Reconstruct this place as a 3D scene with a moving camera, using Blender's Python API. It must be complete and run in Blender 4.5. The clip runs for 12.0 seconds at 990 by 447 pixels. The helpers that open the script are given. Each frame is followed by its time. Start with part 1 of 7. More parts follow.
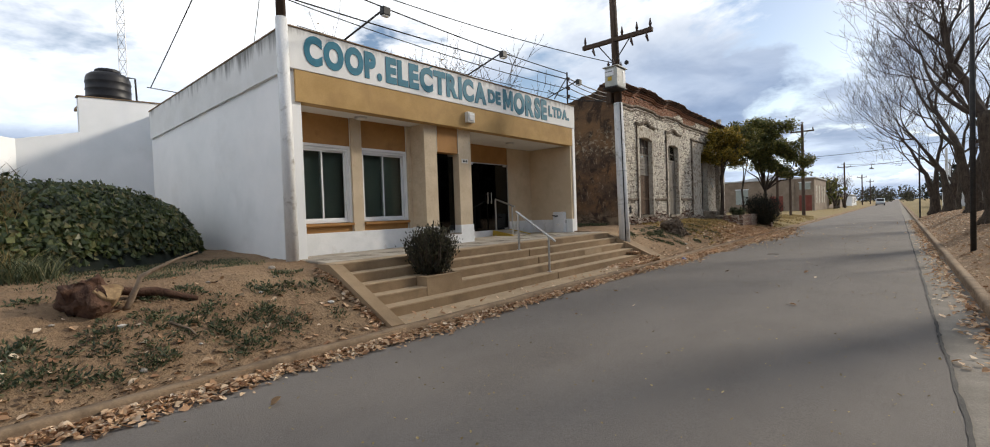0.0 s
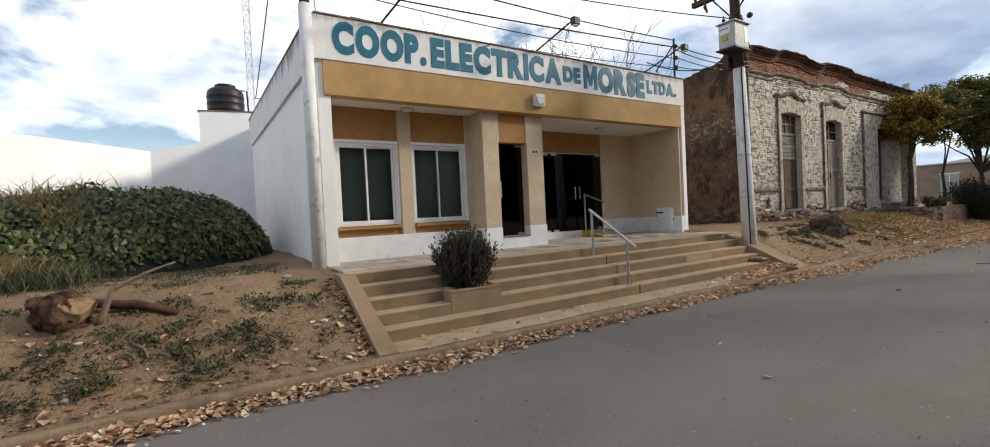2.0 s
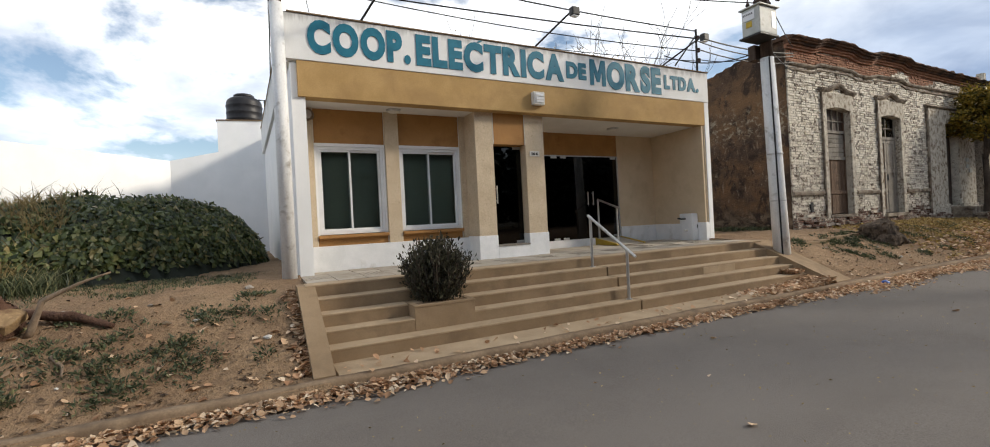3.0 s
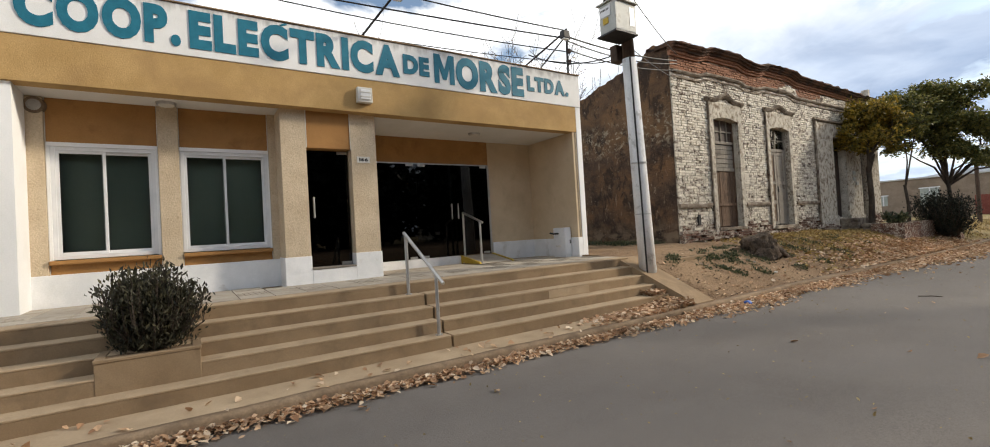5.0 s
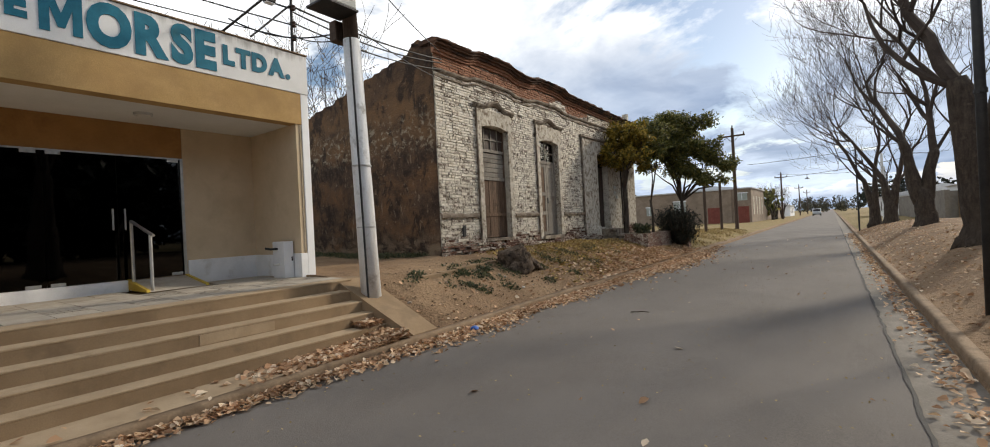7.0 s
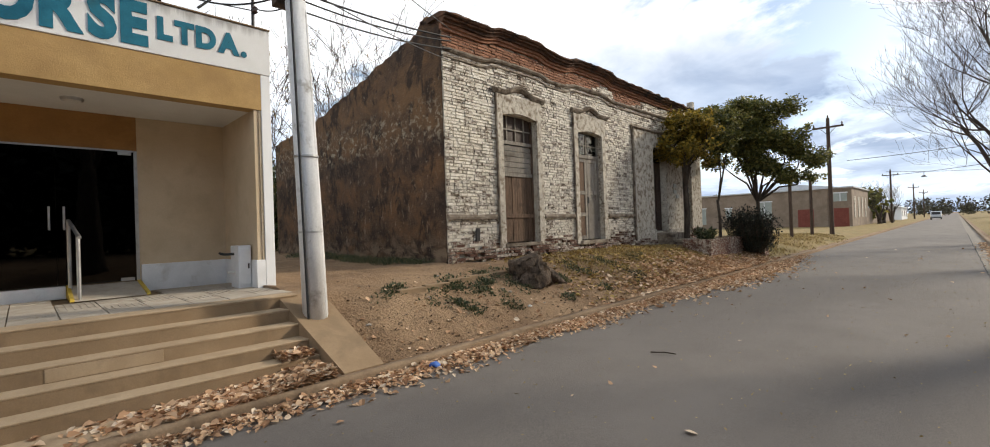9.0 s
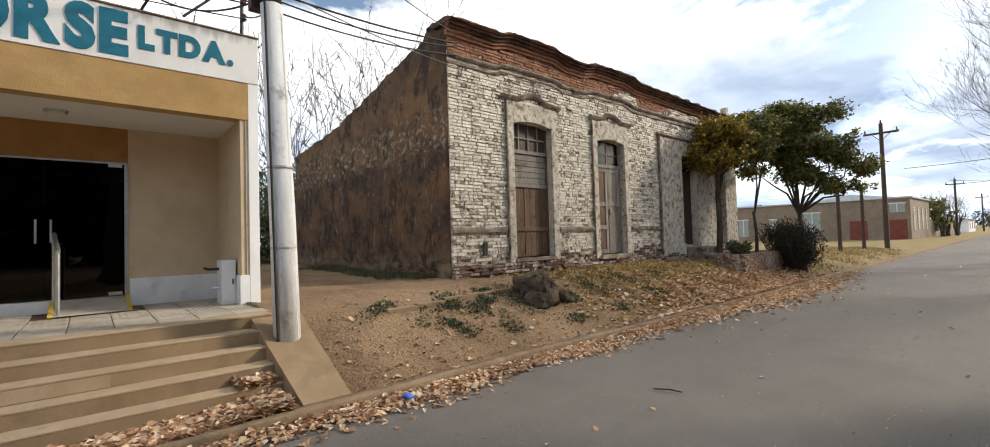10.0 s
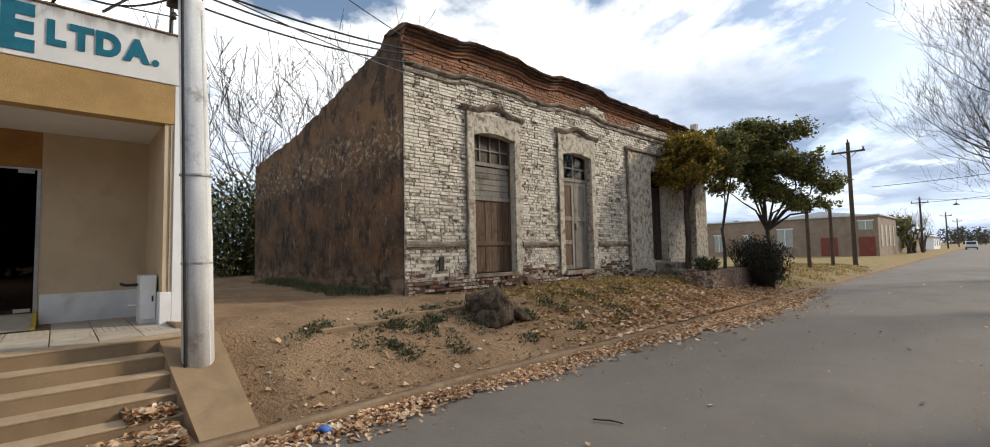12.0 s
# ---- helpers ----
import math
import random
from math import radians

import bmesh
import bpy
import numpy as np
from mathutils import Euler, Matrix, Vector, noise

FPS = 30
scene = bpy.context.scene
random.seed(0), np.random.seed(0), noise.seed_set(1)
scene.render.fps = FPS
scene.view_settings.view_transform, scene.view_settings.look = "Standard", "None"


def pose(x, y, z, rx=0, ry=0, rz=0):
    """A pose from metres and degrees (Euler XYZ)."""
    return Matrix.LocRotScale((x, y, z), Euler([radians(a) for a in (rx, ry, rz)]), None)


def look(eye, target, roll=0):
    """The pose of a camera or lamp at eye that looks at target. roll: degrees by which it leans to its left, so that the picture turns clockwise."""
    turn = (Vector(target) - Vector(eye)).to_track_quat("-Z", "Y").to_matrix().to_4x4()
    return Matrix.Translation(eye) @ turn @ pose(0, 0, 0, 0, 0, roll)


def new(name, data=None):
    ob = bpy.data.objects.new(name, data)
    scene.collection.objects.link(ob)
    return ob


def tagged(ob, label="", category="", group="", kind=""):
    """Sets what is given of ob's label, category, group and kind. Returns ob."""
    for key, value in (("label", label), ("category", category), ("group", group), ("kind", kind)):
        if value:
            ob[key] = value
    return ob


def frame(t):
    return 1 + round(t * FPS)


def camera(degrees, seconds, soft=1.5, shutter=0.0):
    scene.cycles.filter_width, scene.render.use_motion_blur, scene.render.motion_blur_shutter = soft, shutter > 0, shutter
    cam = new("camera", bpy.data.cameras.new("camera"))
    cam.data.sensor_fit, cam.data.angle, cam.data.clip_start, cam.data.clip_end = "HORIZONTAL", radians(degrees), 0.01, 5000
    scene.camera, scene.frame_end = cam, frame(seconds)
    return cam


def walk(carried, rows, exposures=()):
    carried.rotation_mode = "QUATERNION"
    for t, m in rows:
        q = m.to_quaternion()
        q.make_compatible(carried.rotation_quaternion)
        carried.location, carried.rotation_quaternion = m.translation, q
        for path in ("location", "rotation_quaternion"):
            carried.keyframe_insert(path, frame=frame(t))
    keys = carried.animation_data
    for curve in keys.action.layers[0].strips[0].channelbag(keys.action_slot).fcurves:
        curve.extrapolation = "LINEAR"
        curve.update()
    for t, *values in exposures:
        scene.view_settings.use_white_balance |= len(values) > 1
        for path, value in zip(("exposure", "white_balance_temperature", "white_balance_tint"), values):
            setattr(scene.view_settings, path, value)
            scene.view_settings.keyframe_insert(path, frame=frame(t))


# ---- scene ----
cam = camera(93.3, 12.0, soft=1.0)
PATH = [
    (0, (-0.009, -0.026, 1.605), (-1.316, 1.488, 1.559), -2.0),
    (0.5, (-0.013, 0.505, 1.631), (-1.429, 1.916, 1.561), -2.1),
    (1, (-0.07, 1.027, 1.612), (-1.591, 2.323, 1.541), -2.4),
    (1.5, (-0.11, 1.548, 1.627), (-1.704, 2.754, 1.565), -2.5),
    (2, (-0.161, 2.115, 1.628), (-1.846, 3.192, 1.585), -2.8),
    (2.5, (-0.241, 2.714, 1.588), (-1.981, 3.7, 1.581), -3.1),
    (2.7, (-0.219, 2.933, 1.58), (-1.997, 3.848, 1.577), -3.0),
    (4.3, (-0.309, 4.86, 1.549), (-2.067, 5.814, 1.547), -1.6),
    (4.5, (-0.306, 5.116, 1.547), (-2.041, 6.113, 1.542), -1.9),
    (5, (-0.292, 5.737, 1.562), (-1.963, 6.836, 1.596), -3.3),
    (5.5, (-0.273, 6.338, 1.579), (-1.82, 7.606, 1.606), -2.8),
    (6, (-0.205, 6.965, 1.625), (-1.572, 8.424, 1.645), -3.0),
    (6.5, (-0.138, 7.574, 1.626), (-1.43, 9.101, 1.641), -3.1),
    (7, (-0.156, 8.172, 1.653), (-1.327, 9.793, 1.662), -2.9),
    (7.2, (-0.144, 8.438, 1.631), (-1.297, 10.073, 1.639), -2.9),
    (8.8, (-0.21, 10.193, 1.705), (-1.613, 11.619, 1.719), -2.4),
    (9, (-0.216, 10.381, 1.709), (-1.621, 11.805, 1.725), -2.0),
    (9.5, (-0.205, 10.822, 1.743), (-1.644, 12.211, 1.787), -1.9),
    (10, (-0.196, 11.234, 1.765), (-1.704, 12.546, 1.83), -1.7),
    (10.5, (-0.223, 11.552, 1.774), (-1.793, 12.789, 1.857), -1.5),
    (11, (-0.222, 11.728, 1.77), (-1.85, 12.885, 1.875), -1.2),
    (11.5, (-0.191, 11.821, 1.774), (-1.809, 12.991, 1.892), -1.1),
    (12, (-0.118, 11.882, 1.796), (-1.573, 13.249, 1.914), -1.2),
]
walk(cam, [(t, look(eye, target, roll)) for t, eye, target, roll in PATH], exposures=[(0, 0.21, 6850, 10), (2.5, 0.30, 6850, 10), (4.5, 0.46, 7100, 10), (5.5, 0.54, 7100, 10), (6.5, 0.42, 7100, 10), (7.0, 0.22, 7000, 10), (10.5, 0.60, 7050, 10), (11.5, 0.56, 7100, 10), (12.0, 0.36, 6950, 10)])

# ---------------------------------------------------------------- light
SUN_WAY = Vector((0.50, 1.0, 0.54)).normalized()      # towards the sun
world = bpy.data.worlds.new("sky")
scene.world = world
world.use_nodes = True
nt = world.node_tree
nt.nodes.clear()


def node(tree, kind, **props):
    n = tree.nodes.new(kind)
    for key, value in props.items():
        if key in n.inputs:
            n.inputs[key].default_value = value
    return n


def ramp(tree, fac, stops):
    n = tree.nodes.new("ShaderNodeValToRGB")
    e = n.color_ramp.elements
    while len(e) < len(stops):
        e.new(0.5)
    for el, (p, c) in zip(e, stops):
        el.position = p
        el.color = (*c, 1) if len(c) == 3 else c
    tree.links.new(fac, n.inputs["Fac"])
    return n.outputs["Color"]


def blend(tree, fac, a, b, mode="MIX"):
    n = tree.nodes.new("ShaderNodeMix")
    n.data_type, n.blend_type = "RGBA", mode
    for sock, v in ((n.inputs[0], fac), (n.inputs[6], a), (n.inputs[7], b)):
        if hasattr(v, "links"):
            tree.links.new(v, sock)
        elif isinstance(v, (int, float)):
            sock.default_value = v
        else:
            sock.default_value = (*v, 1)
    return n.outputs[2]


def noise_tex(tree, vec, scale, detail=5.0, rough=0.55, distort=0.0, squash=None):
    if squash:
        m = tree.nodes.new("ShaderNodeMapping")
        m.inputs["Scale"].default_value = squash
        tree.links.new(vec, m.inputs["Vector"])
        vec = m.outputs["Vector"]
    n = tree.nodes.new("ShaderNodeTexNoise")
    n.inputs["Scale"].default_value, n.inputs["Detail"].default_value = scale, detail
    n.inputs["Roughness"].default_value, n.inputs["Distortion"].default_value = rough, distort
    tree.links.new(vec, n.inputs["Vector"])
    return n.outputs["Fac"]


def build_sky():
    sky = nt.nodes.new("ShaderNodeTexSky")
    sky.sky_type, sky.sun_disc = "NISHITA", False
    sky.sun_elevation = math.asin(SUN_WAY.z)
    sky.sun_rotation = math.atan2(SUN_WAY.x, SUN_WAY.y)
    sky.altitude, sky.air_density, sky.dust_density, sky.ozone_density = 80, 1.0, 1.0, 1.5
    co = nt.nodes.new("ShaderNodeTexCoord")
    # directions are laid onto a flat cloud deck: x / (z + 0.25)
    sep = nt.nodes.new("ShaderNodeSeparateXYZ")
    nt.links.new(co.outputs["Generated"], sep.inputs[0])
    up = nt.nodes.new("ShaderNodeMath")
    up.operation = "MAXIMUM"
    up.inputs[1].default_value = 0.0
    nt.links.new(sep.outputs["Z"], up.inputs[0])
    add = nt.nodes.new("ShaderNodeMath")
    add.inputs[1].default_value = 0.22
    nt.links.new(up.outputs[0], add.inputs[0])
    comb = nt.nodes.new("ShaderNodeCombineXYZ")
    for k in "XY":
        d = nt.nodes.new("ShaderNodeMath")
        d.operation = "DIVIDE"
        nt.links.new(sep.outputs[k], d.inputs[0])
        nt.links.new(add.outputs[0], d.inputs[1])
        nt.links.new(d.outputs[0], comb.inputs[k])
    comb.inputs["Z"].default_value = 7.7
    deck = comb.outputs[0]
    cover = ramp(nt, noise_tex(nt, deck, 1.15, 7, 0.58, 0.25), [(0.43, (0, 0, 0)), (0.50, (1, 1, 1))])
    cover = blend(nt, 1.0, cover, ramp(nt, up.outputs[0], [(0.02, (1, 1, 1)), (0.16, (0, 0, 0))]), "LIGHTEN")
    body = ramp(nt, noise_tex(nt, deck, 0.85, 6, 0.55, 0.5), [(0.34, (0.44, 0.53, 0.68)), (0.48, (0.82, 0.87, 0.95)), (0.60, (1.35, 1.35, 1.35))])
    wisps = ramp(nt, noise_tex(nt, deck, 3.6, 6, 0.6, 0.6), [(0.35, (0.86, 0.88, 0.91)), (0.65, (1.08, 1.08, 1.07))])
    body = blend(nt, 1.0, body, wisps, "MULTIPLY")
    body = blend(nt, 1.0, body, ramp(nt, up.outputs[0], [(0.0, (0.50, 0.60, 0.76)), (0.10, (0.52, 0.61, 0.75)), (0.24, (0.68, 0.75, 0.86)), (0.38, (0.93, 0.95, 0.98)), (0.50, (1.0, 1.0, 1.0))]), "MULTIPLY")
    bg1, bg2, out = (nt.nodes.new(k) for k in ("ShaderNodeBackground", "ShaderNodeBackground", "ShaderNodeOutputWorld"))
    bg1.inputs["Strength"].default_value = SKY_BLUE
    bg2.inputs["Strength"].default_value = SKY_CLOUD
    nt.links.new(sky.outputs[0], bg1.inputs[0])
    nt.links.new(body, bg2.inputs[0])
    mix = nt.nodes.new("ShaderNodeMixShader")
    nt.links.new(cover, mix.inputs[0])
    nt.links.new(bg1.outputs[0], mix.inputs[1])
    nt.links.new(bg2.outputs[0], mix.inputs[2])
    nt.links.new(mix.outputs[0], out.inputs[0])


SKY_BLUE, SKY_CLOUD = 0.13, 1.04
build_sky()
sun = new("sun", bpy.data.lights.new("sun", "SUN"))
sun.data.energy, sun.data.angle, sun.data.color = 2.75, radians(6.5), (1.0, 0.93, 0.82)
sun.matrix_world = look((20, 40, 40), Vector((20, 40, 40)) - SUN_WAY)


# ---------------------------------------------------------------- materials
def mat(name, c1, c2, scale=4.0, rough=0.8, bump=0.25, bscale=70.0, stain=None, sscale=1.2, slo=0.52, shi=0.68,
        metal=0.0, spec=0.3, squash=None, ssquash=None, island=0.0, random=0.0, depth=0.01, fine=0.25, coords="Position"):
    """A rough painted, mineral or plant surface: two colours by noise, stains of a third, grain and relief."""
    m = bpy.data.materials.new(name)
    m.use_nodes = True
    t = m.node_tree
    b = t.nodes["Principled BSDF"]
    if coords == "Position":
        vec = t.nodes.new("ShaderNodeNewGeometry").outputs["Position"]
    else:
        vec = t.nodes.new("ShaderNodeTexCoord").outputs["Object"]
    col = ramp(t, noise_tex(t, vec, scale, 6, 0.6, 0.2, squash), [(0.34, c1), (0.66, c2)])
    if fine:
        g = ramp(t, noise_tex(t, vec, bscale, 3, 0.7), [(0.25, (1 - fine,) * 3), (0.75, (1 + fine * 0.6,) * 3)])
        col = blend(t, 1.0, col, g, "MULTIPLY")
    if stain:
        f = ramp(t, noise_tex(t, vec, sscale, 8, 0.65, 0.3, ssquash), [(slo, (0, 0, 0)), (shi, (1, 1, 1))])
        col = blend(t, f, col, stain)
    if island or random:
        n = t.nodes.new("ShaderNodeNewGeometry").outputs["Random Per Island"] if island else t.nodes.new("ShaderNodeObjectInfo").outputs["Random"]
        a = island or random
        col = blend(t, 1.0, col, ramp(t, n, [(0, (1 - a,) * 3), (1, (1 + a * 0.8,) * 3)]), "MULTIPLY")
    t.links.new(col, b.inputs["Base Color"])
    b.inputs["Roughness"].default_value, b.inputs["Metallic"].default_value = rough, metal
    b.inputs["Specular IOR Level"].default_value = spec
    if bump:
        n = t.nodes.new("ShaderNodeBump")
        n.inputs["Strength"].default_value, n.inputs["Distance"].default_value = bump, depth
        t.links.new(noise_tex(t, vec, bscale, 4, 0.65, 0, squash), n.inputs["Height"])
        t.links.new(n.outputs[0], b.inputs["Normal"])
    return m


def leaf_mat(name, stops, rough=0.55, trans=0.25):
    """Leaves: each one takes its colour from a row of tints; thin, so light comes through."""
    m = bpy.data.materials.new(name)
    m.use_nodes = True
    t = m.node_tree
    b = t.nodes["Principled BSDF"]
    col = ramp(t, t.nodes.new("ShaderNodeNewGeometry").outputs["Random Per Island"], stops)
    vec = t.nodes.new("ShaderNodeNewGeometry").outputs["Position"]
    col = blend(t, 1.0, col, ramp(t, noise_tex(t, vec, 1.6, 4), [(0.3, (0.72,) * 3), (0.7, (1.2,) * 3)]), "MULTIPLY")
    t.links.new(col, b.inputs["Base Color"])
    b.inputs["Roughness"].default_value = rough
    b.inputs["Specular IOR Level"].default_value = 0.35
    if trans:
        tr = t.nodes.new("ShaderNodeBsdfTranslucent")
        t.links.new(col, tr.inputs[0])
        mx = t.nodes.new("ShaderNodeMixShader")
        mx.inputs[0].default_value = trans
        t.links.new(b.outputs[0], mx.inputs[1])
        t.links.new(tr.outputs[0], mx.inputs[2])
        t.links.new(mx.outputs[0], t.nodes["Material Output"].inputs[0])
    return m


def glass_mat(name, tint, gloss=0.02):
    """Tinted glazing: what lies behind shows darkened, and the street mirrors in it."""
    m = bpy.data.materials.new(name)
    m.use_nodes = True
    t = m.node_tree
    t.nodes.remove(t.nodes["Principled BSDF"])
    tr, gl, mx = (t.nodes.new(k) for k in ("ShaderNodeBsdfTransparent", "ShaderNodeBsdfGlossy", "ShaderNodeMixShader"))
    fr = node(t, "ShaderNodeFresnel", IOR=1.45)
    tr.inputs[0].default_value = (*tint, 1)
    gl.inputs["Roughness"].default_value = gloss
    t.links.new(fr.outputs[0], mx.inputs[0])
    t.links.new(tr.outputs[0], mx.inputs[1])
    t.links.new(gl.outputs[0], mx.inputs[2])
    t.links.new(mx.outputs[0], t.nodes["Material Output"].inputs[0])
    return m


def wall_stained(name, base1, base2, streak, z0, z1, amount=0.8):
    """Paint with rain streaks that run down from its top edge."""
    m = mat(name, base1, base2, 1.5, 0.75, 0.15, 90, fine=0.08)
    t = m.node_tree
    b = t.nodes["Principled BSDF"]
    col = b.inputs["Base Color"].links[0].from_socket
    vec = t.nodes.new("ShaderNodeNewGeometry").outputs["Position"]
    sep = t.nodes.new("ShaderNodeSeparateXYZ")
    t.links.new(vec, sep.inputs[0])
    h = node(t, "ShaderNodeMapRange")
    h.inputs["From Min"].default_value, h.inputs["From Max"].default_value = z0, z1
    t.links.new(sep.outputs["Z"], h.inputs["Value"])
    n = noise_tex(t, vec, 1.0, 5, 0.7, 0.0, (5.0, 5.0, 0.35))
    mul = node(t, "ShaderNodeMath")
    mul.operation = "MULTIPLY"
    t.links.new(h.outputs[0], mul.inputs[0])
    t.links.new(n, mul.inputs[1])
    f = ramp(t, mul.outputs[0], [(0.33, (0, 0, 0)), (0.50, (amount,) * 3)])
    t.links.new(blend(t, f, col, streak), b.inputs["Base Color"])
    return m


M = {}
M["white"] = mat("white_paint", (0.79, 0.80, 0.80), (0.86, 0.86, 0.86), 1.2, 0.7, 0.15, 60, (0.70, 0.70, 0.69), 0.9, 0.58, 0.85, fine=0.05)
M["white_base"] = mat("white_plinth_paint", (0.70, 0.71, 0.71), (0.82, 0.82, 0.82), 3, 0.65, 0.2, 60, (0.52, 0.49, 0.44), 2.2, 0.58, 0.75, fine=0.06)
M["parapet"] = wall_stained("parapet_paint", (0.68, 0.68, 0.66), (0.78, 0.78, 0.77), (0.10, 0.10, 0.09), 3.9, 4.95)
M["fascia"] = wall_stained("fascia_paint", (0.74, 0.74, 0.72), (0.82, 0.82, 0.81), (0.22, 0.21, 0.19), 4.55, 4.95, 0.55)
M["tan"] = mat("ochre_render", (0.42, 0.265, 0.105), (0.50, 0.325, 0.14), 2.2, 0.85, 0.35, 55, (0.33, 0.20, 0.085), 1.4, 0.5, 0.8, fine=0.14)
M["orange"] = mat("orange_brown_paint", (0.33, 0.165, 0.055), (0.40, 0.205, 0.07), 2.5, 0.75, 0.2, 60, (0.27, 0.13, 0.045), 3.0, 0.55, 0.75, fine=0.1)
M["plaster"] = mat("beige_pebble_render", (0.53, 0.42, 0.29), (0.63, 0.515, 0.37), 3.5, 0.9, 0.6, 42, (0.42, 0.325, 0.215), 14, 0.58, 0.72, fine=0.2, depth=0.015)
M["beige"] = mat("beige_paint", (0.56, 0.435, 0.29), (0.63, 0.50, 0.345), 1.8, 0.85, 0.25, 60, (0.48, 0.37, 0.24), 2.0, 0.5, 0.8, fine=0.08)
M["soffit"] = mat("soffit_paint", (0.66, 0.64, 0.60), (0.74, 0.72, 0.69), 1.5, 0.85, 0.15, 50, (0.52, 0.48, 0.42), 1.2, 0.6, 0.8, fine=0.05)
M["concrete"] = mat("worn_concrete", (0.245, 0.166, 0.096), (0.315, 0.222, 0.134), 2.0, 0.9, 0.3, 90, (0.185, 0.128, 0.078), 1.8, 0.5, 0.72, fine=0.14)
# paler than the concrete: brightness of the lit step tops put into colour
M["tread"] = mat("smooth_cement_lit_top", (0.355, 0.258, 0.162), (0.44, 0.33, 0.214), 2.4, 0.85, 0.3, 90, (0.26, 0.186, 0.116), 2.6, 0.55, 0.75, fine=0.14)
M["kerb"] = mat("kerb_concrete", (0.20, 0.135, 0.083), (0.29, 0.205, 0.13), 3.0, 0.92, 0.6, 35, (0.13, 0.09, 0.058), 3.5, 0.5, 0.7, fine=0.25)
M["gutter"] = mat("gutter_concrete", (0.185, 0.162, 0.135), (0.26, 0.232, 0.195), 1.8, 0.92, 0.5, 50, (0.15, 0.13, 0.105), 1.1, 0.5, 0.7, fine=0.25)
M["tile"] = mat("pavement_tile", (0.36, 0.31, 0.25), (0.44, 0.39, 0.32), 5, 0.85, 0.3, 80, (0.27, 0.23, 0.18), 3, 0.55, 0.75, random=0.12, fine=0.15)
M["asphalt"] = mat("worn_asphalt", (0.150, 0.132, 0.116), (0.180, 0.160, 0.142), 0.55, 0.9, 0.8, 110, (0.192, 0.172, 0.153), 0.35, 0.42, 0.80, fine=0.55, depth=0.010, squash=(1.6, 0.5, 1))
M["crack"] = mat("tar_crack", (0.02, 0.02, 0.02), (0.045, 0.042, 0.04), 6, 0.8, 0.5, 60)
M["brickcore"] = mat("old_mortar", (0.10, 0.075, 0.055), (0.21, 0.165, 0.12), 5, 0.95, 0.7, 40, (0.05, 0.037, 0.028), 2.0, 0.5, 0.7, fine=0.3, depth=0.02)
M["pale_render"] = mat("pale_worn_render", (0.48, 0.43, 0.345), (0.66, 0.61, 0.515), 5, 0.92, 0.8, 30, (0.20, 0.15, 0.105), 6, 0.48, 0.62, fine=0.22, depth=0.02)
M["cornice"] = mat("blackened_cornice", (0.07, 0.04, 0.026), (0.17, 0.085, 0.05), 4, 0.95, 0.8, 30, (0.028, 0.022, 0.018), 1.8, 0.46, 0.66, fine=0.3, depth=0.03)
M["moulding"] = mat("old_moulding", (0.17, 0.13, 0.095), (0.36, 0.31, 0.245), 4, 0.95, 0.8, 30, (0.07, 0.05, 0.037), 3.5, 0.48, 0.66, fine=0.3, depth=0.02)
M["wood"] = mat("weathered_wood", (0.088, 0.052, 0.033), (0.185, 0.118, 0.076), 3.0, 0.85, 0.6, 30, (0.055, 0.036, 0.025), 3.0, 0.55, 0.72, squash=(9, 9, 0.7), random=0.25, fine=0.25)
M["greywood"] = mat("grey_weathered_wood", (0.19, 0.165, 0.135), (0.33, 0.30, 0.255), 3.0, 0.85, 0.5, 30, (0.10, 0.075, 0.055), 3.0, 0.54, 0.7, squash=(9, 9, 0.7), random=0.2, fine=0.25)
M["darkdoor"] = mat("dark_old_door", (0.035, 0.022, 0.016), (0.075, 0.048, 0.034), 3.0, 0.6, 0.4, 40, squash=(9, 9, 0.7))
M["alu"] = mat("white_window_frame", (0.68, 0.69, 0.70), (0.77, 0.77, 0.77), 4, 0.4, 0.0, 50, fine=0.03, spec=0.5)
# blind colour, lightened to carry the grey-green reflection of the office panes
M["blind"] = mat("grey_green_blind", (0.30, 0.33, 0.30), (0.37, 0.40, 0.36), 1.0, 0.7, 0.0, 50, fine=0.05)
M["steel"] = mat("galvanised_steel", (0.42, 0.42, 0.42), (0.56, 0.56, 0.55), 8, 0.38, 0.1, 60, metal=0.85, fine=0.1)
M["iron"] = mat("black_iron", (0.02, 0.02, 0.021), (0.04, 0.038, 0.036), 8, 0.5, 0.15, 60)
M["cable"] = mat("black_cable", (0.014, 0.014, 0.016), (0.028, 0.028, 0.03), 6, 0.6, 0.0)
M["teal"] = mat("teal_sign_paint", (0.007, 0.13, 0.20), (0.012, 0.17, 0.25), 6, 0.55, 0.15, 50, (0.02, 0.13, 0.17), 5, 0.6, 0.75, fine=0.12)
M["poleconc"] = mat("whitewashed_concrete", (0.62, 0.62, 0.61), (0.77, 0.77, 0.76), 3, 0.8, 0.4, 40, (0.34, 0.32, 0.29), 4, 0.56, 0.7, squash=(3, 3, 0.6), fine=0.12)
M["polewood"] = mat("dark_creosoted_wood", (0.05, 0.032, 0.022), (0.11, 0.075, 0.055), 3, 0.85, 0.5, 30, squash=(9, 9, 0.6))
M["boxgrey"] = mat("grey_enamel", (0.40, 0.41, 0.38), (0.50, 0.51, 0.475), 4, 0.5, 0.15, 40, (0.27, 0.25, 0.20), 4, 0.58, 0.75, fine=0.08)
M["plastic"] = mat("off_white_plastic", (0.60, 0.58, 0.53), (0.70, 0.68, 0.63), 4, 0.5, 0.1, 50, fine=0.05)
